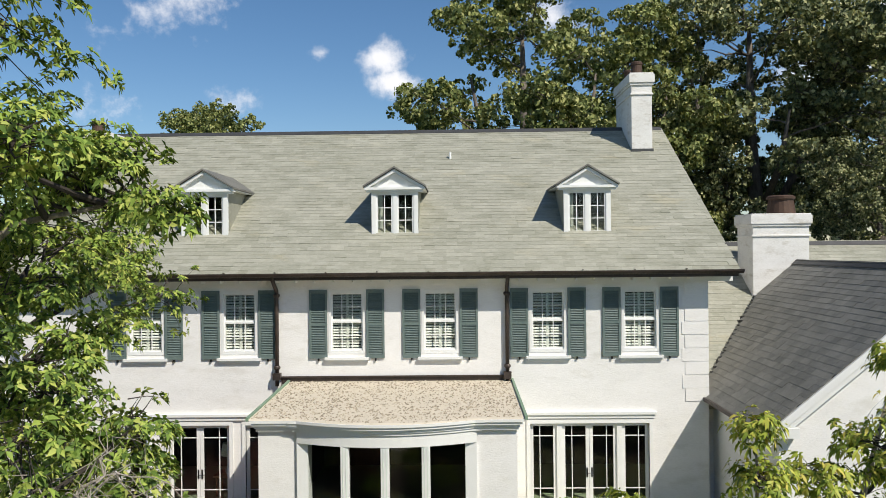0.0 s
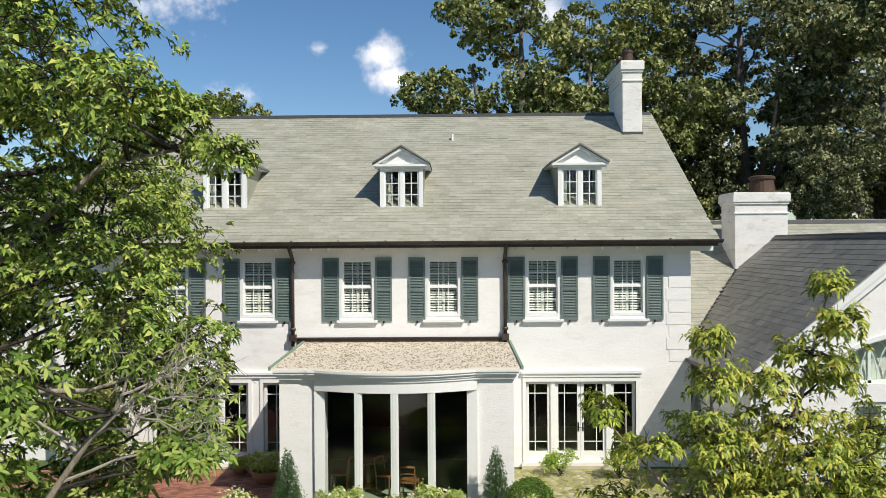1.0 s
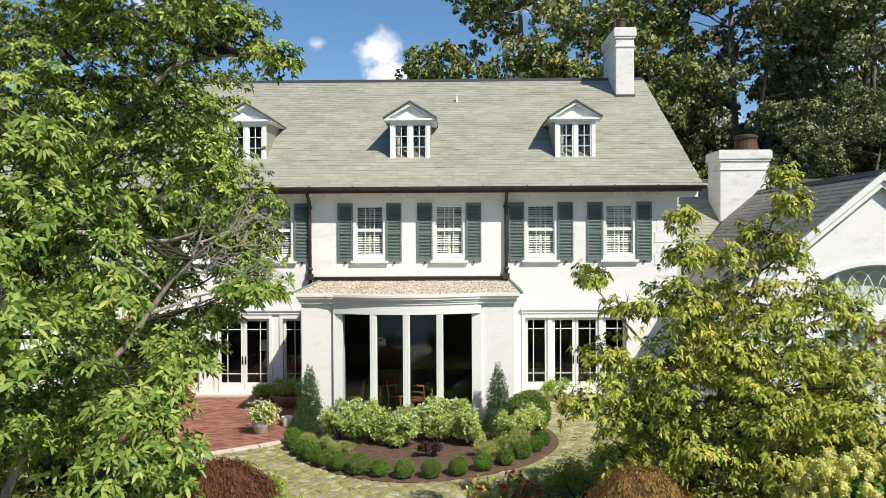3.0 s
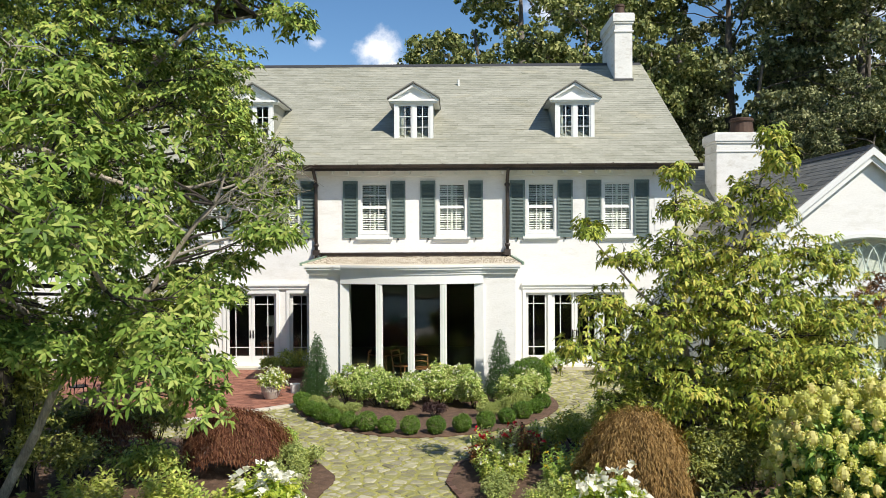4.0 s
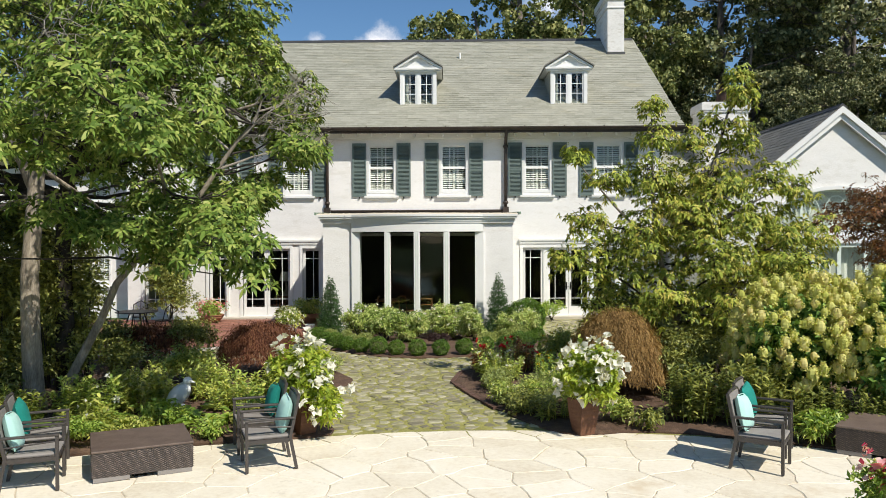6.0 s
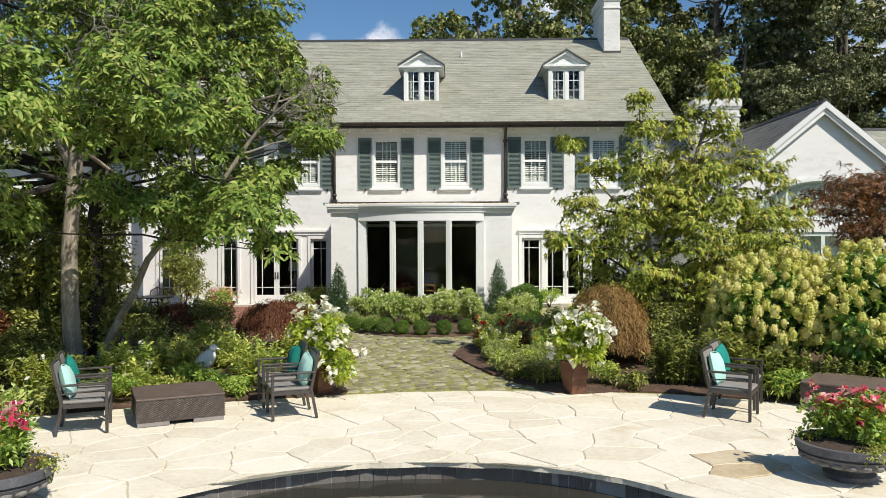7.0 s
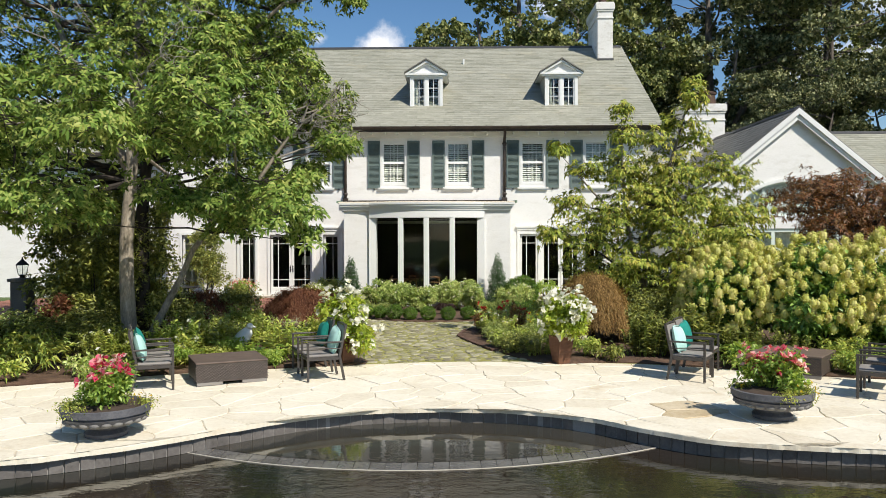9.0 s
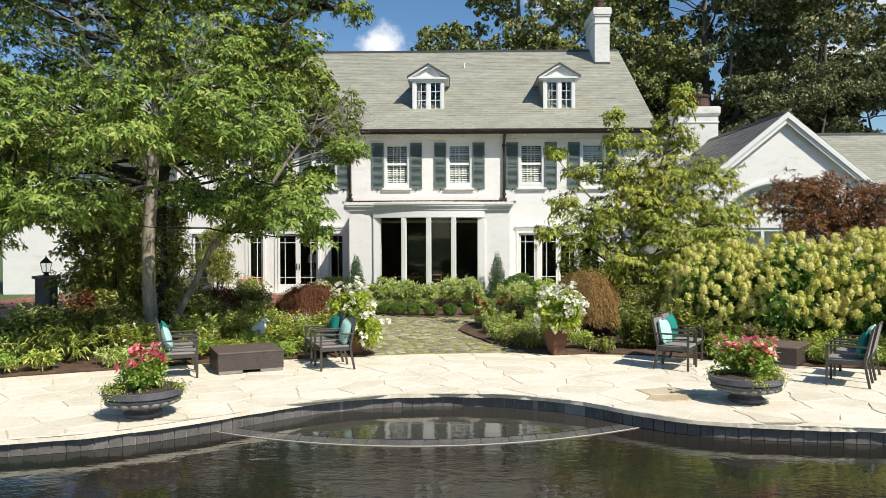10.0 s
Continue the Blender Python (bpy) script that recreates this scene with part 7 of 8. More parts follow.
def weeping_maple(x, y, r, h, leaf, label, seed, n=2600, fall=0.70, low=0.16):
    rng = np.random.default_rng(seed)
    t = thing("weeping_maple", label, "maple", at=(x, y, 0.06))
    g = Geo().tube([(x, y, 0.02), (x + 0.04, y, h * 0.3), (x - 0.02, y + 0.03, h * 0.62)], [0.05, 0.042, 0.03], 8)
    for k in range(12):
        a = 2 * math.pi * k / 12 + rng.uniform(-0.2, 0.2)
        g.tube([(x, y, h * 0.55), (x + r * 0.4 * math.cos(a), y + r * 0.4 * math.sin(a), h * 0.82), (x + r * 0.85 * math.cos(a), y + r * 0.85 * math.sin(a), h * 0.5)], [0.022, 0.014, 0.006], 6)
    part("trunk", g, M["bark_dark_and_shade"], t)
    th = rng.uniform(0, 2 * math.pi, n)
    u = rng.random(n) ** 0.55
    lay = rng.uniform(0.72, 1.03, n)
    top = h * (1 - fall * u ** 2.8) * lay + 0.05 * np.sin(th * 7)
    rad = r * u * (1 + 0.10 * np.sin(th * 5 + seed) + 0.06 * np.sin(th * 11))
    base = np.stack([x + rad * np.cos(th), y + rad * np.sin(th), np.maximum(top, low)], 1)
    per = 8
    base = np.repeat(base, per, 0) + rng.normal(size=(n * per, 3)) * np.array((0.05, 0.05, 0.035))
    out = np.stack([np.cos(th), np.sin(th), -0.5 - 1.5 * u], 1)
    way = unit(np.repeat(out, per, 0) + rng.normal(size=(n * per, 3)) * 0.8)
    L = rng.uniform(0.035, 0.075, n * per)
    flat = unit(rng.normal(size=way.shape) * 0.5 + np.repeat(np.stack([np.cos(th), np.sin(th), 1 + 0 * th], 1), per, 0))
    crown("foliage", t, leaf_mesh("foliage", base, way, flat, L, L * 0.24, leaf, 0.25), kind="stuff")
    return t


weeping_maple(-4.25, 6.6, 0.9, 1.06, M["leaf_red"], "dome-shaped dark red weeping maple", 201, 4200, 0.52, 0.3)
weeping_maple(2.6, 4.75, 0.9, 1.48, M["leaf_brown"], "mounded bronze-brown weeping maple", 202, 6800)
weeping_maple(-7.0, 7.6, 0.8, 0.95, M["leaf_red"], "shaded dark red weeping maple", 203, 1500)

# east bed: low flowers by the path, shrubs under the tree
E = [
    ("groundcover", "low green groundcover by the path", 0.75, 3.9, 0.4, 0.35, 0.3, "leaf_mid", None, 0.06),
    ("groundcover", "low yellow-green groundcover by the path", 1.6, 3.6, 0.5, 0.45, 0.35, "leaf_lime", None, 0.07),
    ("perennial", "dark leafy perennial between the planters", 1.2, 2.9, 0.45, 0.35, 0.4, "leaf_dark", None, 0.09),
    ("perennial", "leafy perennial with white flowers", 1.7, 4.7, 0.42, 0.38, 0.5, "leaf_mid", ("petal_white", 14, 0.05), 0.1),
    ("perennial", "leafy perennial in the bed", 1.3, 7.7, 0.5, 0.42, 0.5, "leaf_lime", None, 0.09),
    ("flowering_perennial", "clump of red flowers beside the path", 0.45, 6.95, 0.42, 0.4, 0.6, "leaf_mid", ("petal_red", 14, 0.085), 0.09),
    ("flowering_perennial", "clump of red flowers beside the path", 0.95, 7.05, 0.4, 0.4, 0.62, "leaf_bronze", ("petal_red", 7, 0.08), 0.09),
    ("flowering_perennial", "leafy clump with small white flowers", 0.55, 6.05, 0.5, 0.42, 0.5, "leaf_mid", ("petal_white", 36, 0.04), 0.09),
    ("groundcover", "low silver-green groundcover mound", 0.55, 5.05, 0.5, 0.42, 0.24, "leaf_grey", None, 0.045),
    ("groundcover", "low silver-green groundcover mound", 1.05, 4.35, 0.5, 0.4, 0.22, "leaf_grey", None, 0.045),
    ("groundcover", "low dark green groundcover beside the terrace", 1.0, 3.3, 0.5, 0.45, 0.28, "leaf_dark", None, 0.06),
    ("flowering_perennial", "yellow-leaved perennial clump in the bed", 1.55, 5.6, 0.42, 0.38, 0.5, "leaf_lime", ("petal_yellow", 16, 0.05), 0.09),
    ("perennial", "reddish-leaved perennial clump beside the path", 0.25, 6.6, 0.28, 0.26, 0.34, "leaf_bronze", None, 0.07),
    ("perennial", "orange-tinged perennial clump in the bed", 2.0, 6.2, 0.45, 0.4, 0.5, "leaf_lime", ("petal_yellow", 22, 0.05), 0.09),
    ("shrub", "loose yellow-green shrub with orange-yellow tips", 2.15, 7.7, 0.55, 0.5, 0.7, "leaf_yellow", ("petal_yellow", 10, 0.05), 0.07),
    ("shrub", "loose green shrub beside the path", 3.1, 8.6, 0.65, 0.55, 0.8, "leaf_mid", None, 0.07),
    ("shrub", "dark green shrub beneath the young tree", 3.75, 4.6, 0.75, 0.6, 1.0, "leaf_dark", None, 0.075),
    ("shrub", "dark green shrub beneath the young tree", 4.6, 5.4, 0.8, 0.7, 1.2, "leaf_dark", None, 0.08),
    ("shrub", "dark green shrub beneath the young tree", 3.4, 6.6, 0.8, 0.7, 1.0, "leaf_dark", None, 0.08),
    ("shrub", "dark green shrub beneath the young tree", 5.0, 7.4, 0.9, 0.8, 1.3, "leaf_dark", None, 0.09),
    ("shrub", "dark green shrub beneath the young tree", 4.4, 9.6, 0.9, 0.8, 1.3, "leaf_mid", None, 0.09),
    ("shrub", "dark green shrub near the gabled wing", 6.4, 10.5, 1.1, 0.9, 1.7, "leaf_dark", None, 0.1),
    ("shrub", "dark green shrub near the gabled wing", 8.4, 11.6, 1.2, 0.9, 1.9, "leaf_mid", None, 0.1),
    ("shrub", "dark green shrub near the gabled wing", 11.0, 11.0, 1.3, 1.0, 1.8, "leaf_dark", None, 0.1),
    ("leafy_perennial", "broad-leaved perennial behind the armchairs", 4.9, 2.2, 0.5, 0.42, 0.6, "leaf_dark", None, 0.12),
    ("leafy_perennial", "broad-leaved perennial before the hydrangeas", 5.6, 1.9, 0.5, 0.42, 0.5, "leaf_dark", None, 0.1),
    ("leafy_perennial", "broad-leaved perennial before the hydrangeas", 6.6, 1.5, 0.55, 0.42, 0.45, "leaf_mid", None, 0.1),
    ("leafy_perennial", "broad-leaved perennial before the hydrangeas", 7.8, 1.2, 0.55, 0.42, 0.45, "leaf_dark", None, 0.1),
    ("leafy_perennial", "broad-leaved perennial behind the armchairs", 3.35, 2.75, 0.5, 0.42, 0.8, "leaf_dark", None, 0.13),
    ("leafy_perennial", "broad-leaved perennial behind the armchairs", 4.1, 2.3, 0.5, 0.4, 0.9, "leaf_dark", None, 0.13),
    ("groundcover", "low green edging plants", 2.05, 2.55, 0.4, 0.3, 0.26, "leaf_mid", None, 0.06),
    ("grass_tuft", "tuft of strappy green leaves", 4.55, 1.55, 0.3, 0.25, 0.32, "leaf_mid", None, 0.16),
    ("groundcover", "low bright green edging plants", 6.6, 0.75, 0.5, 0.25, 0.22, "leaf_lime", None, 0.06),
    ("groundcover", "low bright green edging plants", 7.6, 0.5, 0.5, 0.25, 0.22, "leaf_lime", None, 0.06),
    ("groundcover", "low green edging plants by the lawn doors", 3.0, 16.9, 0.5, 0.3, 0.5, "leaf_lime", None, 0.08),
    ("groundcover", "low green edging plants by the lawn doors", 4.6, 16.6, 0.5, 0.4, 0.7, "leaf_mid", None, 0.08),
]
W = [
    ("perennial", "lime-leaved perennial by the terrace edge", -3.3, 2.45, 0.42, 0.3, 0.42, "leaf_lime", ("petal_white", 8, 0.04), 0.1),
    ("perennial", "lime-leaved perennial by the terrace edge", -5.6, 1.75, 0.4, 0.35, 0.45, "leaf_yellow", ("petal_white", 9, 0.045), 0.12),
    ("perennial", "lime-leaved perennial by the terrace edge", -4.7, 2.1, 0.45, 0.28, 0.35, "leaf_lime", None, 0.11),
    ("perennial", "tall leafy perennial in the bed", -3.9, 3.5, 0.5, 0.42, 0.55, "leaf_mid", None, 0.12),
    ("perennial", "tall leafy perennial in the bed", -3.3, 4.1, 0.5, 0.42, 0.62, "leaf_yellow", None, 0.12),
    ("perennial", "tall leafy perennial in the bed", -5.4, 3.3, 0.5, 0.42, 0.62, "leaf_yellow", None, 0.12),
    ("perennial", "tall leafy perennial in the bed", -6.0, 2.6, 0.5, 0.42, 0.7, "leaf_mid", ("petal_white", 10, 0.06), 0.12),
    ("perennial", "leafy perennial with white flowers", -6.8, 1.7, 0.55, 0.5, 0.62, "leaf_yellow", ("petal_white", 9, 0.06), 0.11),
    ("perennial", "leafy perennial in the bed", -4.7, 4.4, 0.5, 0.45, 0.5, "leaf_mid", None, 0.11),
    ("perennial", "leafy perennial in the bed", -5.9, 4.4, 0.55, 0.5, 0.5, "leaf_yellow", None, 0.11),
    ("groundcover", "low silver-green groundcover mound", -3.0, 5.6, 0.45, 0.5, 0.36, "leaf_grey", None, 0.05),
    ("groundcover", "low silver-green groundcover mound", -3.15, 6.7, 0.5, 0.45, 0.4, "leaf_grey", None, 0.05),
    ("groundcover", "low lime groundcover beside the path", -3.7, 7.4, 0.5, 0.4, 0.42, "leaf_lime", None, 0.06),
    ("shrub", "loose green shrub behind the perennials", -5.4, 5.7, 0.6, 0.5, 0.55, "leaf_mid", None, 0.1),
    ("shrub", "dark shrub in the tree's shade", -6.7, 5.8, 0.6, 0.5, 0.7, "leaf_dark", None, 0.09),
    ("shrub", "dark shrub in the tree's shade", -8.0, 5.2, 0.85, 0.75, 2.5, "leaf_dark", None, 0.09),
    ("shrub", "dark shrub in the tree's shade", -9.3, 5.2, 1.05, 0.9, 3.1, "leaf_dark", None, 0.13),
    ("shrub", "tall dark broad-leaved shrub by the pillar", -9.2, 6.8, 1.4, 1.1, 3.4, "leaf_dark", None, 0.15),
    ("shrub", "dark shrub in the tree's shade", -7.7, 7.9, 0.7, 0.6, 0.85, "leaf_dark", None, 0.09),
    ("shrub", "dark shrub in the tree's shade", -6.2, 7.9, 0.6, 0.5, 1.0, "leaf_dark", None, 0.08),
    ("shrub", "tall leafy evergreen shrub against the house wall", -9.8, 16.4, 0.9, 0.7, 2.6, "leaf_dark", None, 0.1),
    ("climbing_shrub", "dark leafy climber round the magnolia's second trunk", -7.3, 5.35, 0.35, 0.3, 3.2, "leaf_dark", None, 0.1),
    ("shrub", "tall dark shrub in the tree's shade", -8.5, 4.7, 0.6, 0.55, 2.2, "leaf_dark", None, 0.11),
    ("shrub", "small shrub with rusty red leaves in the shade", -9.0, 4.1, 0.4, 0.35, 1.0, "leaf_red", None, 0.09),
    ("strappy_perennial", "mass of strappy green leaves", -7.9, 0.95, 0.7, 0.5, 0.55, "leaf_mid", None, 0.16),
    ("strappy_perennial", "mass of strappy green leaves", -8.9, 0.6, 0.8, 0.6, 0.5, "leaf_rose", None, 0.16),
    ("strappy_perennial", "mass of strappy green leaves", -10.0, 0.2, 0.8, 0.6, 0.5, "leaf_rose", None, 0.16),
    ("strappy_perennial", "mass of strappy green leaves", -7.4, 2.0, 0.7, 0.6, 0.6, "leaf_dark", None, 0.15),
    ("strappy_perennial", "mass of strappy green leaves", -8.6, 2.1, 0.8, 0.6, 0.65, "leaf_dark", None, 0.15),
    ("strappy_perennial", "mass of strappy green leaves", -9.8, 1.8, 0.8, 0.7, 0.6, "leaf_dark", None, 0.15),
    ("strappy_perennial", "mass of strappy green leaves", -11.0, 0.9, 0.9, 0.8, 0.55, "leaf_mid", None, 0.15),
    ("strappy_perennial", "mass of strappy green leaves", -8.2, 3.4, 0.8, 0.6, 0.7, "leaf_dark", None, 0.14),
    ("strappy_perennial", "mass of strappy green leaves", -9.6, 3.2, 0.8, 0.7, 0.7, "leaf_rose", None, 0.14),
]
edge = []
rnd = random.Random(31)
x = -12.2
while x < 9.5:
    if x < -2.75 or x > 4.2 or 2.2 < x < 2.7:
        y = bed_edge(x) + 0.22 + rnd.uniform(0.0, 0.1)
        edge.append(("edging_plant", rnd.choice(("low yellow-green plant edging the terrace", "low leafy plant edging the terrace")), x, y, rnd.uniform(0.26, 0.36), 0.22, rnd.uniform(0.18, 0.32), rnd.choice(("leaf_yellow", "leaf_lime", "leaf_mid", "leaf_dark", "leaf_rose", "leaf_dark")), None, rnd.uniform(0.06, 0.1)))
    x += rnd.uniform(0.5, 0.95)
for x, y in ((0.6, 3.9), (0.3, 6.3), (0.5, 7.5), (1.2, 8.1), (1.9, 8.4), (-3.0, 2.7), (-3.0, 4.2), (-2.9, 5.2), (-3.1, 6.9)):
    edge.append(("edging_plant", "low leafy plant edging the stone path", x, y, rnd.uniform(0.22, 0.3), 0.24, rnd.uniform(0.16, 0.26), rnd.choice(("leaf_yellow", "leaf_grey", "leaf_mid", "leaf_rose", "leaf_grey")), ("petal_white", 8, 0.03) if rnd.random() < 0.3 else None, rnd.uniform(0.045, 0.07)))
for i, (name, label, x, y, rx, ry, h, leaf, fl, ll) in enumerate(E + W + edge):
    area = (rx * ry + max(rx, ry) * h) * (1.5 if h > 1.5 else 1)
    strap = name in ("strappy_perennial", "grass_tuft")
    if h >= 0.4 and name in ("perennial", "leafy_perennial", "flowering_perennial"):
        stalk_plant(name, label, "plant" if h < 0.75 else "shrub", x, y, rx * 1.1, ry * 1.1, h * 1.15, M[leaf], 300 + i, ll * 1.15, 0.34, (M[fl[0]], fl[1], fl[2]) if fl else None)
        continue
    shrub(name, label, "plant" if h < 0.75 else "shrub", x, y, rx * 1.15, ry * 1.15, h * 1.1, M[leaf], 300 + i, int(min(4200, area * 4.6 / (ll * ll))), 6, ll, 0.2 if strap else (0.4 if "leafy" in name or name == "perennial" else 0.45), flowers=(M[fl[0]], fl[1], fl[2]) if fl else None, low=-0.2, whorl=0.9 if strap else 0.5, droop=0.45 if strap else 0.2, stem=h > 0.4)


def hosta(x, y, seed):
    rng = np.random.default_rng(seed)
    h = thing("hosta", "broad-leaved lime hosta by the terrace", "plant", "lime hostas", at=(x, y, 0.06))
    n = 26
    a = rng.uniform(0, 6.28, n)
    rise = rng.uniform(0.35, 1.3, n)
    way = np.stack([np.cos(a), np.sin(a), rise], 1)
    base = np.array((x, y, 0.08)) + unit(way) * rng.uniform(0.05, 0.22, n)[:, None]
    L = rng.uniform(0.2, 0.32, n)
    crown("leaves", h, leaf_mesh("leaves", base, np.stack([np.cos(a), np.sin(a), rise * 0.35], 1), np.stack([-0.5 * np.cos(a), -0.5 * np.sin(a), 1 + 0 * a], 1), L, L * 0.55, M["leaf_lime"], 0.2), kind="stuff")


for i, (x, y) in enumerate([(-5.9, 1.55), (-6.3, 2.0), (-5.2, 1.75), (-4.1, 2.15), (-3.6, 2.55), (-5.5, 2.4), (-4.4, 2.75)]):
    hosta(x, y, 500 + i)


def hydrangea(x, y, rx, ry, h, seed, heads):
    rng = np.random.default_rng(seed)
    s = thing("hydrangea", "large hydrangea bush full of cream-green flower heads", "hydrangea", "hydrangeas beside the terrace", at=(x, y, 0.06))
    body = clumps_in(rng, (x, y, h * 0.52), (rx * 0.82, ry * 0.82, h * 0.40), 46, 0.3, -0.95, 0.3)
    g = Geo()
    for c in body[:14]:
        g.tube(bend((x + rng.uniform(-0.3, 0.3), y + rng.uniform(-0.3, 0.3), 0.02), c[:3], 0.1, 4, 0.05, random), [0.022, 0.018, 0.014, 0.01, 0.005], 6)
    part("stem", g, M["bark_dark_and_shade"], s, kind="stuff")
    crown("foliage", s, sprays(rng, body, 3400, 6, 0.13, 0.5, 0.2, 0.4, 0.5, 0.05, 0.25, "foliage", M["leaf_hyd"]), kind="stuff")
    spots = []
    while len(spots) < heads * 2.9:
        d = unit(rng.normal(size=3) + np.array((0, -0.3, 0.2)))
        if d[2] < -0.45 or (spots and min(np.linalg.norm(d - q) for q in spots) < 0.105):
            d = unit(rng.normal(size=3))
            if d[2] < -0.45 or rng.random() < 0.9:
                heads -= 0.004
                continue
        spots.append(d)
    tops = []
    for d in spots:
        p = np.array((x, y, h * 0.54)) + d * np.array((rx * 1.16, ry * 1.16, h * 0.52)) * rng.uniform(0.86, 1.1)
        r = rng.uniform(0.06, 0.088)
        tops.append((p[0], p[1], max(p[2], 0.3), r, r, r * 1.35))
    core = Geo()
    for p in tops:
        core.ball(p[:3], (p[3] * 0.86, p[4] * 0.86, p[5] * 0.86), 8, 6)
    part("flower_core", core, M["petal_cream"], s, kind="stuff")
    crown("flower_head", s, sprays(rng, tops, len(tops) * 25, 3, 0.036, 0.95, 0.92, 0.2, 0.4, 0.004, 0.0, "flower_head", M["petal_cream"], 0.3, 0.3), "cream-green cone-shaped flower heads", kind="stuff")
    return s


hydrangea(5.2, 3.2, 1.0, 0.95, 2.05, 601, 84)
hydrangea(6.6, 2.7, 1.15, 1.0, 2.15, 602, 96)
hydrangea(8.1, 2.5, 1.2, 1.0, 2.25, 603, 96)
hydrangea(9.7, 2.0, 1.2, 1.0, 2.1, 604, 80)


# ---- trees ----
def tree(name, label, trunks, clumps, make_crown, bark, seed, limb=0.07, at=None, group="", fork=0.8, twig=None, forks=4, reach=0.85):
    """Trunks, limbs that reach into the clumps, and a crown from make_crown(rng, wood)."""
    rng = np.random.default_rng(seed)
    rr = random.Random(seed)
    t = thing(name, label, "tree", group, at=at if at is not None else trunks[0][0][0])
    for pts, radii, *own in trunks:
        part("trunk", Geo().tube(pts, radii, 12), own[0] if own else bark, t, smooth=True)
    spine = []
    for pts, *_ in trunks:
        for p, q in zip(pts, pts[1:]):
            spine += [Vector(p).lerp(Vector(q), k / 4) for k in range(5)]
    g = Geo()
    for c in clumps:
        q = Vector(c[:3])
        want = [(abs((q.z - p.z) - 0.35 * (Vector((q.x - p.x, q.y - p.y)).length)) + 0.4 * (q - p).length, p) for p in spine if p.z > fork]
        p = min(want, key=lambda w: w[0])[1]
        pts = bend(p, q, -0.036 * (q - p).length, 5, 0.045 * (q - p).length, rr)
        r0 = min(limb, 0.016 + 0.011 * (q - p).length)
        g.tube(pts, [r0, r0 * 0.85, r0 * 0.7, r0 * 0.5, r0 * 0.35, r0 * 0.2], 6)
        for _ in range(forks):
            d = Vector(unit(rng.normal(size=3)))
            r3 = c[3:6] if len(c) > 4 else (c[3],) * 3
            e = q + Vector((d.x * r3[0], d.y * r3[1], d.z * r3[2])) * reach
            g.tube(bend(pts[3].lerp(q, rr.random()), e, 0.0, 3, 0.04, rr), [r0 * 0.4, r0 * 0.3, r0 * 0.2, r0 * 0.08], 5)
    mesh = make_crown(rng, g)
    part("limb", g, twig or bark, t, kind="stuff")
    crown("crown", t, mesh, kind="stuff")
    return t


rng = np.random.default_rng(71)
# tall tree over the west bed: outer boughs towards the path, then the crown behind them
big = [(-2.65, 4.65, 7.55, 0.26), (-2.95, 4.65, 7.78, 0.34), (-3.15, 4.65, 8.1, 0.42), (-3.5, 4.6, 8.2, 0.5), (-3.9, 4.6, 8.05, 0.5), (-4.6, 4.4, 8.0, 0.7), (-3.2, 2.75, 8.05, 0.45), (-4.1, 3.0, 8.3, 0.7), (-4.6, 3.2, 9.1, 0.9), (-4.4, 4.6, 9.8, 0.9), (-5.3, 3.6, 10.0, 0.9),
       (-3.0, 4.4, 5.5, 0.45), (-3.4, 4.5, 5.1, 0.5), (-2.95, 4.6, 4.9, 0.3), (-3.7, 4.3, 5.9, 0.48), (-4.3, 3.8, 6.2, 0.7), (-3.9, 4.8, 6.3, 0.45), (-4.2, 5.0, 6.9, 0.45), (-3.5, 3.3, 5.6, 0.45), (-4.5, 4.6, 5.2, 0.6),
       (-5.1, 9.2, 7.2, 0.5), (-4.7, 9.7, 6.5, 0.42), (-5.5, 9.8, 7.8, 0.5), (-5.0, 8.5, 6.9, 0.5), (-4.8, 7.6, 6.2, 0.6), (-4.7, 6.5, 7.3, 0.8), (-5.0, 7.2, 8.2, 0.9), (-5.8, 5.9, 6.6, 0.9), (-6.3, 5.5, 5.8, 0.9), (-5.3, 4.4, 7.1, 0.9), (-5.4, 5.6, 8.6, 1.0), (-5.2, 6.8, 5.3, 0.7), (-5.6, 5.2, 4.6, 0.7), (-5.0, 5.8, 4.2, 0.5), (-4.7, 5.2, 3.6, 0.45), (-5.3, 4.6, 3.4, 0.5), (-5.2, 4.8, 2.7, 0.4), (-5.7, 4.6, 3.9, 0.6), (-6.1, 4.4, 4.6, 0.6), (-4.9, 5.0, 3.0, 0.4), (-9.9, 3.2, 3.9, 0.7), (-10.8, 3.8, 3.4, 0.8), (-9.6, 3.6, 4.6, 0.8), (-10.6, 4.2, 4.4, 0.8), (-11.4, 4.2, 3.9, 0.8), (-9.4, 3.9, 3.4, 0.6), (-11.6, 3.4, 4.9, 0.8), (-11.9, 3.0, 3.6, 0.8), (-12.4, 4.4, 5.6, 0.9), (-11.2, 2.6, 2.9, 0.6), (-12.6, 4.0, 2.9, 0.7)]
while len(big) < 112:
    p = np.array((rng.uniform(-13.0, -5.2), rng.uniform(1.6, 9.0), rng.uniform(4.3, 11.2)))
    e = np.linalg.norm((p - np.array((-8.2, 4.8, 7.0))) / np.array((4.6, 4.2, 4.2)))
    if 0.45 < e < 1.0 and p[0] + 0.5 > -0.62 * (p[1] + 13.3) and p[2] < 6.67 - 0.78 * p[0] - 0.23 * p[1] and min(np.linalg.norm((p - np.array(q[:3])) * np.array((1, 1, 1.6))) / q[3] for q in big) > 0.95:
        big.append((*p, rng.uniform(0.7, 1.05)))
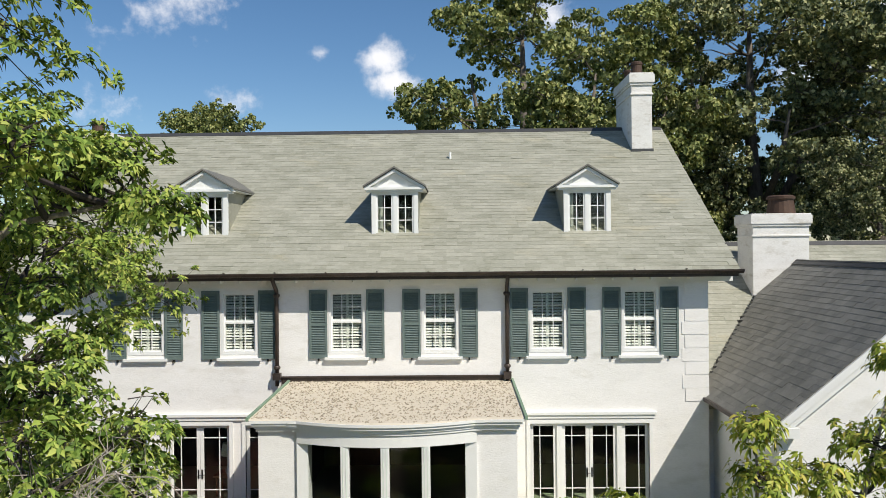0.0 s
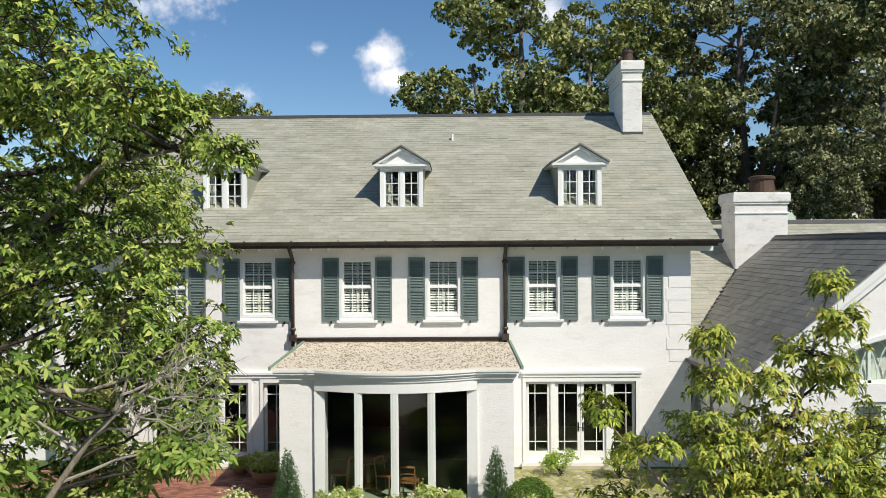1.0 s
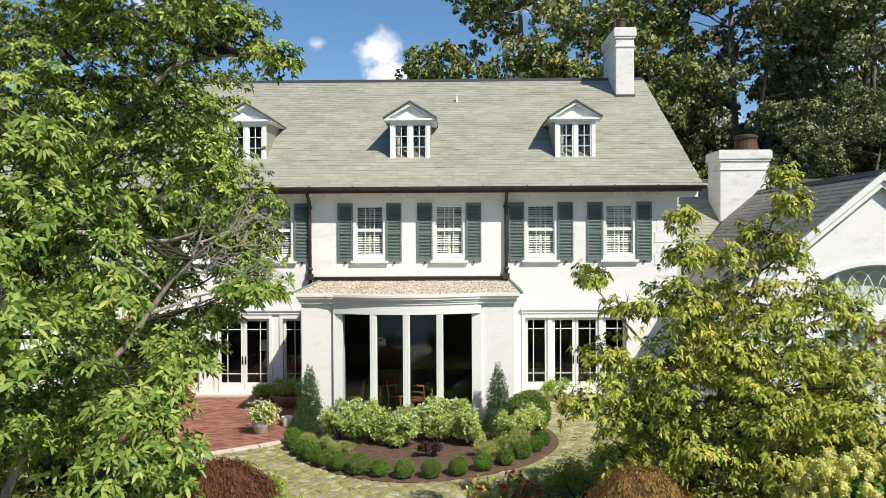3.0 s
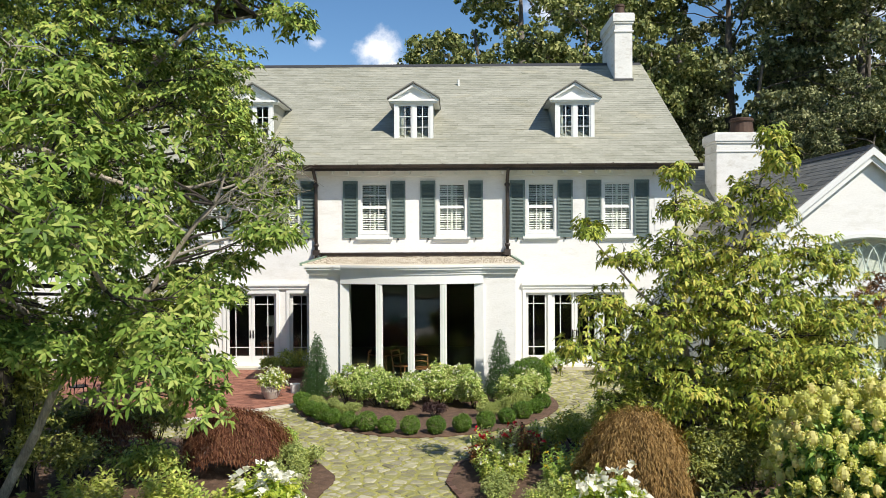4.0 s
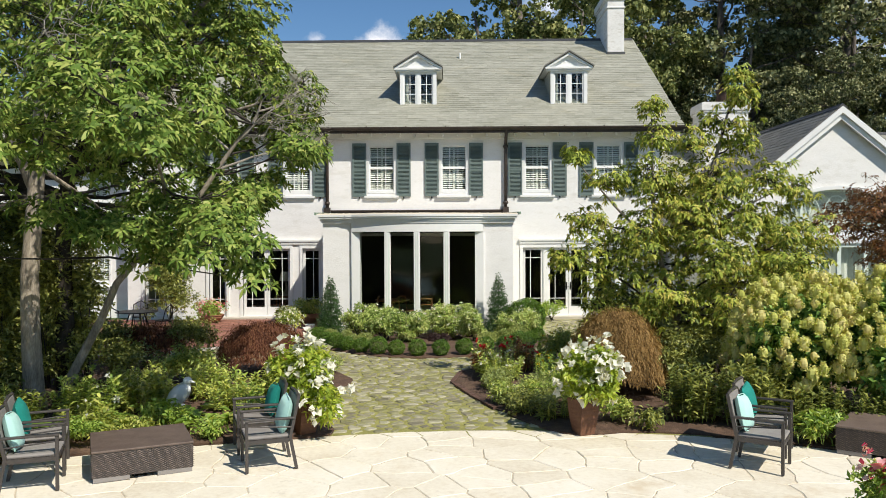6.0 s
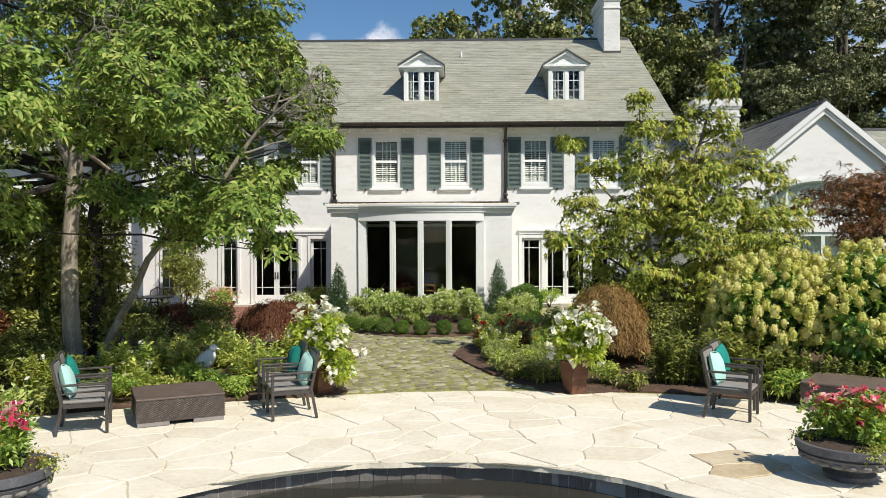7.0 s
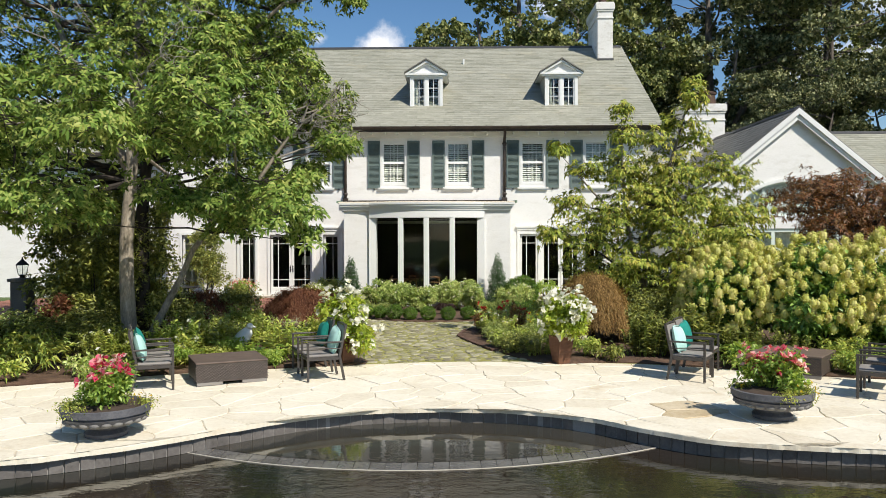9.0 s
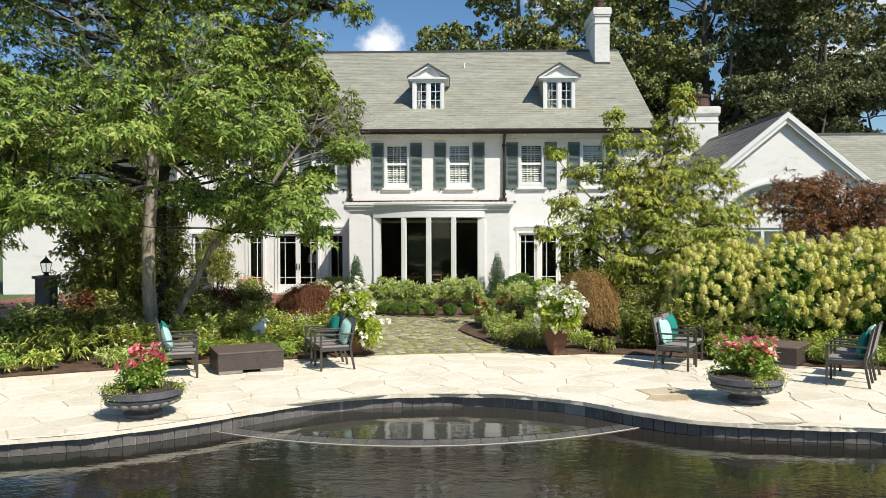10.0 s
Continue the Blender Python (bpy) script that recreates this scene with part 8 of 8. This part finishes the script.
tree("magnolia", "tall leafy magnolia, second trunk coloured dark as shade, in the garden bed",
     [([(-6.98, 2.95, -0.02), (-7.0, 2.95, 0.5), (-7.04, 2.95, 1.4), (-7.04, 2.94, 2.3), (-6.98, 2.98, 3.2), (-6.9, 3.0, 4.4), (-6.9, 3.3, 6.6), (-6.8, 3.7, 9.2)], [0.20, 0.155, 0.14, 0.135, 0.125, 0.115, 0.09, 0.04]),
      # second trunk darker than the first: shade put into its bark colour
      ([(-7.62, 5.2, -0.02), (-7.64, 5.2, 1.4), (-7.66, 5.2, 2.7), (-7.5, 5.1, 4.0), (-6.6, 4.9, 5.6), (-5.6, 4.8, 7.4)], [0.19, 0.16, 0.15, 0.13, 0.09, 0.03], M["bark_dark_and_shade"]),
      ([(-6.95, 2.99, 3.6), (-7.6, 3.3, 4.8), (-8.6, 3.9, 6.2), (-9.4, 4.4, 7.8)], [0.10, 0.09, 0.07, 0.03]),
      ([(-6.9, 4.97, 5.05), (-5.6, 4.6, 6.3), (-4.2, 4.5, 7.5), (-3.0, 4.65, 7.75)], [0.06, 0.05, 0.035, 0.015]),
      ([(-6.9, 3.05, 5.3), (-6.2, 3.3, 5.55), (-5.62, 3.45, 5.36), (-5.36, 3.5, 5.15), (-4.68, 3.5, 4.93), (-3.9, 3.45, 4.95), (-3.4, 3.45, 5.1)], [0.06, 0.05, 0.042, 0.04, 0.036, 0.028, 0.008])],
     # limbs and twigs in the dark bark too, for shade inside the crown
     big, lambda rg, w: leafy_sprays(rg, big, 0.098, M["leaf_big"], ratio=0.46, shape=leaf_mesh, twigs=30, step=0.11, spread=0.5, lift=0.05, wood=w), M["bark"], 72, 0.06, fork=3.4, twig=M["bark_dark_and_shade"])
# lower, brighter tree on a leaning grey stem: flat boughs in layers
low = [(-4.9, 1.6, 3.0, 0.5), (-5.4, 1.9, 3.2, 0.55), (-4.7, 2.2, 2.7, 0.4), (-5.8, 1.4, 3.3, 0.5), (-5.2, 2.6, 3.0, 0.5), (-4.4, 1.9, 2.9, 0.4), (-4.45, 1.6, 4.3, 0.75), (-5.4, 0.4, 4.25, 0.85), (-5.8, -1.0, 4.2, 0.7), (-4.05, -0.1, 4.35, 0.6), (-6.6, 0.2, 4.45, 0.9), (-7.6, -0.3, 4.3, 0.9), (-4.9, 0.6, 4.85, 0.75), (-3.7, 1.2, 4.45, 0.5), (-6.2, -0.7, 4.8, 0.75), (-8.6, 0.4, 4.2, 0.9), (-4.7, -0.4, 4.75, 0.55), (-9.7, 0.9, 4.3, 0.9),
       (-4.7, 1.6, 5.5, 0.7), (-4.4, 2.2, 5.3, 0.65), (-5.0, 2.0, 6.2, 0.6), (-8.8, 1.1, 5.2, 0.8),
       (-6.75, -0.2, 3.15, 0.75), (-7.5, -0.3, 3.1, 0.75), (-8.3, 0.0, 3.0, 0.8), (-9.1, 0.6, 2.95, 0.8), (-7.05, 0.6, 2.8, 0.6), (-9.9, 0.9, 3.1, 0.8), (-8.4, -0.3, 3.55, 0.75), (-10.6, 1.4, 2.6, 0.7), (-9.7, 0.6, 2.35, 0.5), (-10.8, 1.6, 3.6, 0.8), (-8.9, 0.2, 2.45, 0.5), (-10.3, 1.0, 2.0, 0.45),
       (-3.45, 0.8, 2.8, 0.42), (-3.15, 1.3, 2.5, 0.3), (-3.1, 1.25, 2.85, 0.35), (-3.85, 1.7, 3.3, 0.55), (-3.45, 1.5, 3.15, 0.4), (-4.8, 2.6, 3.5, 0.55), (-3.3, 2.2, 3.6, 0.42), (-2.8, 3.3, 4.4, 0.35), (-3.1, 4.0, 4.3, 0.45), (-4.3, 4.1, 4.6, 0.5), (-3.5, 4.2, 5.4, 0.42), (-3.3, 4.0, 5.0, 0.42), (-3.1, 4.1, 4.65, 0.36), (-4.1, 3.9, 3.7, 0.42), (-3.85, 4.0, 3.5, 0.34), (-4.3, 3.8, 3.35, 0.42), (-4.65, 3.8, 3.0, 0.42), (-3.6, 4.3, 3.9, 0.34)]
tree("young_magnolia", "bright-leaved magnolia with a leaning grey stem",
     [([(-6.95, 3.4, -0.02), (-6.62, 3.33, 0.56), (-6.3, 3.3, 1.14), (-6.07, 3.3, 1.56), (-5.82, 3.3, 2.13), (-5.24, 3.35, 2.85), (-4.87, 3.38, 3.18), (-4.45, 3.4, 3.6), (-4.19, 3.4, 3.98), (-3.85, 3.4, 4.46), (-3.61, 3.4, 4.71)], [0.09, 0.078, 0.07, 0.064, 0.056, 0.048, 0.044, 0.04, 0.036, 0.03, 0.016]),
      ([(-5.4, 3.33, 2.65), (-5.7, 2.2, 3.4), (-6.2, 0.9, 4.1), (-7.0, 0.1, 4.3), (-8.2, 0.1, 4.2)], [0.04, 0.035, 0.03, 0.025, 0.012]),
      ([(-5.0, 3.37, 3.07), (-4.6, 2.2, 3.6), (-4.3, 1.0, 4.1), (-4.1, 0.1, 4.3)], [0.03, 0.026, 0.02, 0.01])],
     low, lambda rg, w: leafy_sprays(rg, low, 0.13, M["leaf_bright"], ratio=0.34, twigs=27, step=0.125, spread=0.16, lift=0.02, sag=0.3, wood=w), M["bark"], 73, 0.022, fork=2.4, twig=M["bark_dark_and_shade"])
# bare twigs beyond the stem's upper end
bare = Geo()
rr = random.Random(9)
starts = [((-3.85, 3.4, 4.46), (-3.0, 3.6, 5.1)), ((-3.85, 3.4, 4.46), (-2.75, 3.5, 4.5)), ((-3.61, 3.4, 4.71), (-2.8, 3.6, 5.3)), ((-3.61, 3.4, 4.71), (-2.6, 3.5, 4.85)), ((-4.0, 3.4, 4.3), (-5.0, 3.2, 5.05)), ((-4.19, 3.4, 3.98), (-2.7, 3.5, 4.3)), ((-3.61, 3.4, 4.71), (-3.4, 3.3, 5.4)),
          ((-6.7, 2.7, 5.2), (-5.0, 0.9, 6.3)), ((-6.7, 2.6, 5.4), (-7.4, 0.7, 6.9)), ((-6.8, 2.6, 5.0), (-8.3, 0.7, 6.2)), ((-6.9, 2.9, 6.0), (-9.3, 1.0, 7.2)), ((-6.2, 0.9, 4.1), (-4.9, -0.3, 5.4))]
for a, b in starts:
    main = bend(a, b, 0.12, 6, 0.08, rr)
    bare.tube(main, [0.022, 0.019, 0.016, 0.013, 0.010, 0.007, 0.003], 6)
    for k in range(9):
        p = main[rr.randint(2, 6)]
        e = p + Vector((rr.uniform(-0.15, 0.65) if b[0] > a[0] else rr.uniform(-0.65, 0.15), rr.uniform(-0.35, 0.35), rr.uniform(-0.35, 0.45)))
        tw = bend(p, e, 0.05, 4, 0.06, rr)
        bare.tube(tw, [0.008, 0.006, 0.005, 0.0035, 0.002], 5)
        for _ in range(3):
            p2 = tw[rr.randint(1, 4)]
            bare.tube(bend(p2, p2 + Vector((rr.uniform(-0.25, 0.35), rr.uniform(-0.2, 0.2), rr.uniform(-0.25, 0.25))), 0, 2, 0.03, rr), [0.004, 0.0028, 0.0015], 4)
part("bare_twig", bare, M["twig"], bpy.data.objects["young_magnolia"], "bare grey twigs", kind="stuff")

# young tree over the east bed
east = [(3.9, 5.7, 2.2, 0.8), (2.7, 5.4, 2.3, 0.65), (5.2, 5.8, 2.3, 0.75), (3.1, 5.2, 3.0, 0.65), (4.8, 5.4, 3.1, 0.75), (3.9, 5.9, 3.4, 0.65), (5.7, 6.0, 3.2, 0.6), (2.15, 5.2, 3.2, 0.38), (1.75, 5.1, 2.45, 0.32), (3.4, 5.4, 4.0, 0.5), (4.6, 5.6, 4.1, 0.6), (5.6, 5.6, 3.95, 0.5),
        (3.4, 5.3, 4.7, 0.32), (4.8, 5.5, 5.0, 0.42), (4.2, 5.6, 4.6, 0.4), (5.0, 5.2, 5.5, 0.28), (3.36, 5.3, 5.25, 0.2), (6.2, 5.7, 3.75, 0.4), (2.5, 5.1, 3.9, 0.32), (1.95, 5.2, 4.35, 0.25), (6.2, 6.2, 2.4, 0.55), (3.2, 6.6, 1.7, 0.6), (5.4, 5.2, 1.6, 0.55), (2.4, 5.6, 1.5, 0.36), (5.2, 5.9, 4.7, 0.4), (4.5, 4.9, 2.5, 0.6), (3.6, 5.0, 1.7, 0.5), (5.15, 5.8, 5.95, 0.2), (4.4, 6.2, 2.8, 0.6), (5.9, 5.4, 2.8, 0.5), (5.6, 5.0, 1.9, 0.6), (6.3, 5.2, 1.6, 0.6), (4.8, 4.8, 1.7, 0.6), (2.9, 5.2, 1.4, 0.45), (6.6, 6.0, 2.9, 0.5), (5.9, 4.9, 2.4, 0.6), (4.0, 5.0, 3.2, 0.5), (4.5, 5.2, 3.7, 0.5), (3.0, 5.8, 2.7, 0.6), (3.6, 5.6, 3.7, 0.5)]
tree("young_tree", "open-crowned young tree with yellow-green drooping leaves",
     [([(4.1, 6.3, 0.02), (4.1, 6.25, 0.9), (4.12, 6.1, 1.8), (4.25, 5.8, 3.0), (4.7, 5.7, 4.4), (5.15, 5.75, 6.0)], [0.09, 0.075, 0.066, 0.055, 0.036, 0.01]),
      ([(4.1, 6.2, 1.1), (3.7, 5.8, 2.2), (3.45, 5.5, 3.5), (3.36, 5.3, 5.3)], [0.05, 0.045, 0.03, 0.008]),
      ([(4.2, 5.9, 2.6), (5.0, 5.7, 3.3), (6.0, 5.7, 3.8)], [0.035, 0.025, 0.01]),
      ([(3.6, 5.7, 2.6), (2.7, 5.3, 3.4), (2.0, 5.2, 4.2)], [0.03, 0.02, 0.008])],
     east, lambda rg, w: leafy_sprays(rg, east, 0.095, M["leaf_tree"], ratio=0.42, twigs=38, step=0.11, per=7, spread=0.4, lift=0.15, sag=0.2, droop=0.55, wood=w, thick=0.006), M["bark"], 74, 0.03, twig=M["bark_dark_and_shade"])

# bronze maple before the gable
bm = [(c[0], c[1], c[2], c[3]) for c in clumps_in(np.random.default_rng(75), (9.15, 6.4, 2.9), (1.85, 1.5, 1.1), 34, 0.5, -0.6, 0.2)]
tree("bronze_maple", "spreading bronze-red maple before the gable",
     [([(9.0, 6.4, 0.02), (8.95, 6.4, 0.9), (9.1, 6.4, 2.0), (9.3, 6.4, 3.2)], [0.09, 0.07, 0.055, 0.02])],
     bm, lambda rg, w: leafy_sprays(rg, bm, 0.085, M["leaf_bronze"], ratio=0.36, twigs=34, step=0.12, per=6, spread=0.25, lift=0.15, sag=0.3, droop=0.4, wood=w, thick=0.005), M["bark_dark_and_shade"], 76, 0.03)


# tall oaks behind the house, two added out of view opposite it: two crowns, copied at several turns
def oak(seed, leaf, label, low, h=22.0, r=6.4, count=46):
    rg = np.random.default_rng(seed)
    cl = []
    while len(cl) < count:
        d = unit(rg.normal(size=3))
        k = rg.uniform(0.55, 1.0)
        p = np.array((d[0] * r * k, d[1] * r * k, h * 0.62 + d[2] * h * 0.36 * k))
        s = rg.uniform(0.8, 1.5)
        if p[2] < low or (abs(p[0]) < 1.9 and p[1] < 0.5 and p[2] < low + 6) or (cl and min(np.linalg.norm(p - np.array(q[:3])) for q in cl) < 1.7):
            continue
        cl.append((*p, s * 1.15, s * 1.15, s * 0.8))
    lean = rg.uniform(-0.6, 0.6)
    trunks = [([(0, 0, -0.1), (0.1, 0, 3), (0.15 + lean * 0.3, 0.1, 7.5), (lean, 0.1, 12), (lean * 1.3, 0, 18)], [0.62, 0.5, 0.42, 0.3, 0.1]),
              ([(0.1, 0, 5.0), (-1.4, 0.3, 9), (-2.8, 0.4, 13), (-3.4, 0.4, 16)], [0.32, 0.25, 0.15, 0.06]), ([(0.1, 0, 6.5), (1.6, -0.4, 9.8), (3.0, -0.5, 13.5), (3.4, -0.4, 16.5)], [0.3, 0.22, 0.13, 0.05]),
              ([(0.1, 0, 8.0), (0.4, -2.0, 10.5), (0.2, -3.6, 13.0)], [0.24, 0.16, 0.06])]
    return tree("oak_tree", label, trunks, cl, lambda g, w: puffs(g, cl, 23, 0.25, leaf, density=8.0, ratio=0.75), M["bark_oak"], seed + 1, 0.17, (0, 0, 0), "tall trees behind the house", fork=4.5, forks=5, reach=1.0)


oak_a = oak(81, M["leaf_oak"], "tall broad oak with dense green crown behind the house", 5.5)
oak_b = oak(84, M["leaf_oak_dark"], "tall dark-crowned oak behind the house", 8.5)


def stand(proto, spots):
    for i, (x, y, turn, s) in enumerate(spots):
        o = proto if i == 0 else copy_thing(proto, Matrix.Identity(4))
        o.matrix_basis = pose(x, y, -0.03, 0, 0, turn) @ Matrix.Diagonal((s, s, s, 1))


# copies at y -48 and -50 are added out of view, for glass reflections
stand(oak_a, [(4.3, 37.0, 20, 1.0), (9.8, 43.0, 140, 1.0), (-14.6, 47.0, 70, 0.78), (-18.5, 50.0, 200, 0.80), (31.0, 52.0, 10, 1.1), (-7.0, -48.0, 0, 0.85)])
stand(oak_b, [(18.0, 42.8, 0, 1.12), (24.8, 40.0, 75, 1.05), (20.5, 34.5, 130, 0.6), (26.0, 32.5, 310, 0.62), (33.0, 31.0, 160, 0.9), (13.6, 44.0, 190, 0.8), (6.0, -50.0, 30, 0.9), (31.0, 22.0, 60, 0.55)])
for i, (x, y, s) in enumerate([(14.0, 33.5, 1.9), (17.5, 32.8, 2.2), (21.5, 31.5, 2.3), (25.5, 29.5, 2.2), (29.0, 27.0, 2.4), (10.5, 35.0, 1.9)]):
    shrub("undergrowth", "dark shady undergrowth beneath the oaks", "shrub", x, y, s, s * 0.8, s * 2.4, M["leaf_oak_dark"], 700 + i, 700, 6, 0.24, 0.5, "undergrowth behind the house", low=-0.3, z0=-0.03)


# ---- roof slates ----
def slate_mesh(w, mat, hgt=0.30, thick=0.015):
    return mesh_of("slate", Geo().slab((-w / 2, 0, 0.006), (w, 0, 0), (0, hgt, -0.006), (0, 0, thick)), mat)


def lay_slates(roof_part, origin, along, up, width, length, expose, mat, seed, inside=None, pick=None, wmin=0.22, wmax=0.42):
    """Courses of slates on a slope. pick(u, v): which of them are objects of their own."""
    o, a, u = Vector(origin), Vector(along).normalized(), Vector(up).normalized()
    nrm = a.cross(u)
    basis = Matrix((a, u, nrm)).transposed().to_4x4()
    rs = random.Random(seed)
    sizes = [wmin + (wmax - wmin) * i / 4 for i in range(5)]
    meshes = [slate_mesh(w - 0.002, mat) for w in sizes]
    rest = Geo()
    made = 0
    v = 0.0
    row = 0
    while v < length:
        x = -rs.uniform(0, 0.3)
        while x < width:
            i = rs.randrange(5)
            w = sizes[i]
            cut = x < 0
            if cut:
                w, x = w + x, 0.0
                if w < 0.05:
                    x = w
                    continue
            last = x + w > width
            if last:
                w = width - x
                if w < 0.05:
                    break
            if x + w > 0 and (inside is None or inside(x + w / 2, v)):
                lift = rs.uniform(0, 0.003) + (0.006 if rs.random() < 0.04 else 0)
                skew = rs.uniform(-0.002, 0.002)
                p = o + a * (x + w / 2) + u * (v + rs.uniform(-0.003, 0.003)) + nrm * lift
                if not last and not cut and made < 300 and pick and pick(x + w / 2, v):
                    piece("slate", meshes[i], roof_part, Matrix.Translation(p) @ basis)
                    made += 1
                else:
                    q = p - a * (w / 2 - 0.001)
                    rest.slab(q + nrm * 0.010, a * (w - 0.002) + u * skew, u * 0.30 - nrm * 0.010, nrm * 0.013)
            x += w
        v += expose
        row += 1
    part("slate_course", rest, mat, roof_part, kind="stuff")


along_len = HX1 - HX0 + 1.17
slope_len = math.hypot(RIDGE_Y - EAVE_Y, RIDGE_Z - EAVE_Z)
lay_slates(roof, (HX0 - 0.5, EAVE_Y - 0.06, EAVE_Z - 0.035), (1, 0, 0), (0, RIDGE_Y - EAVE_Y, RIDGE_Z - EAVE_Z), along_len, slope_len - 0.1, 0.185, M["slate"], 91, None, lambda u, v: v < 1.1 and 7.0 < u < 17.0)
lk = math.hypot(24.7 - 17.95, LZ(24.7) - LZ(17.95))
lay_slates(lroof, (HX1 + 0.02, 17.9, LZ(17.9) - 0.02), (1, 0, 0), (0, 1, 0.66), 18.8, lk - 0.05, 0.2, M["slate"], 92, lambda u, v: not (GX - HX1 - 3.4 < u < GX - HX1 + 3.4 and 17.9 + v * 0.8346 < 18.5 + (slope(HX1 + u) - 3.2) / 0.66 - 0.15))
sl = math.hypot(4.3, 4.3 * GS)
lay_slates(wroof, (GX - 4.36, GY + 10.1, GZ - 4.36 * GS + 0.012), (0, -1, 0), (1, 0, GS), 10.33, sl - 0.05, 0.2, M["slate_dark"], 93, lambda u, v: GY + 10.1 - u < 18.5 + (slope(GX - 4.36 + v / math.hypot(1, GS)) - 3.2) / 0.66 + 0.1, lambda u, v: 5.6 < u and v < 3.4)
lay_slates(wroof, (GX + 4.36, GY - 0.23, GZ - 4.36 * GS + 0.012), (0, 1, 0), (-1, 0, GS), 10.5, sl - 0.05, 0.2, M["slate_dark"], 94)
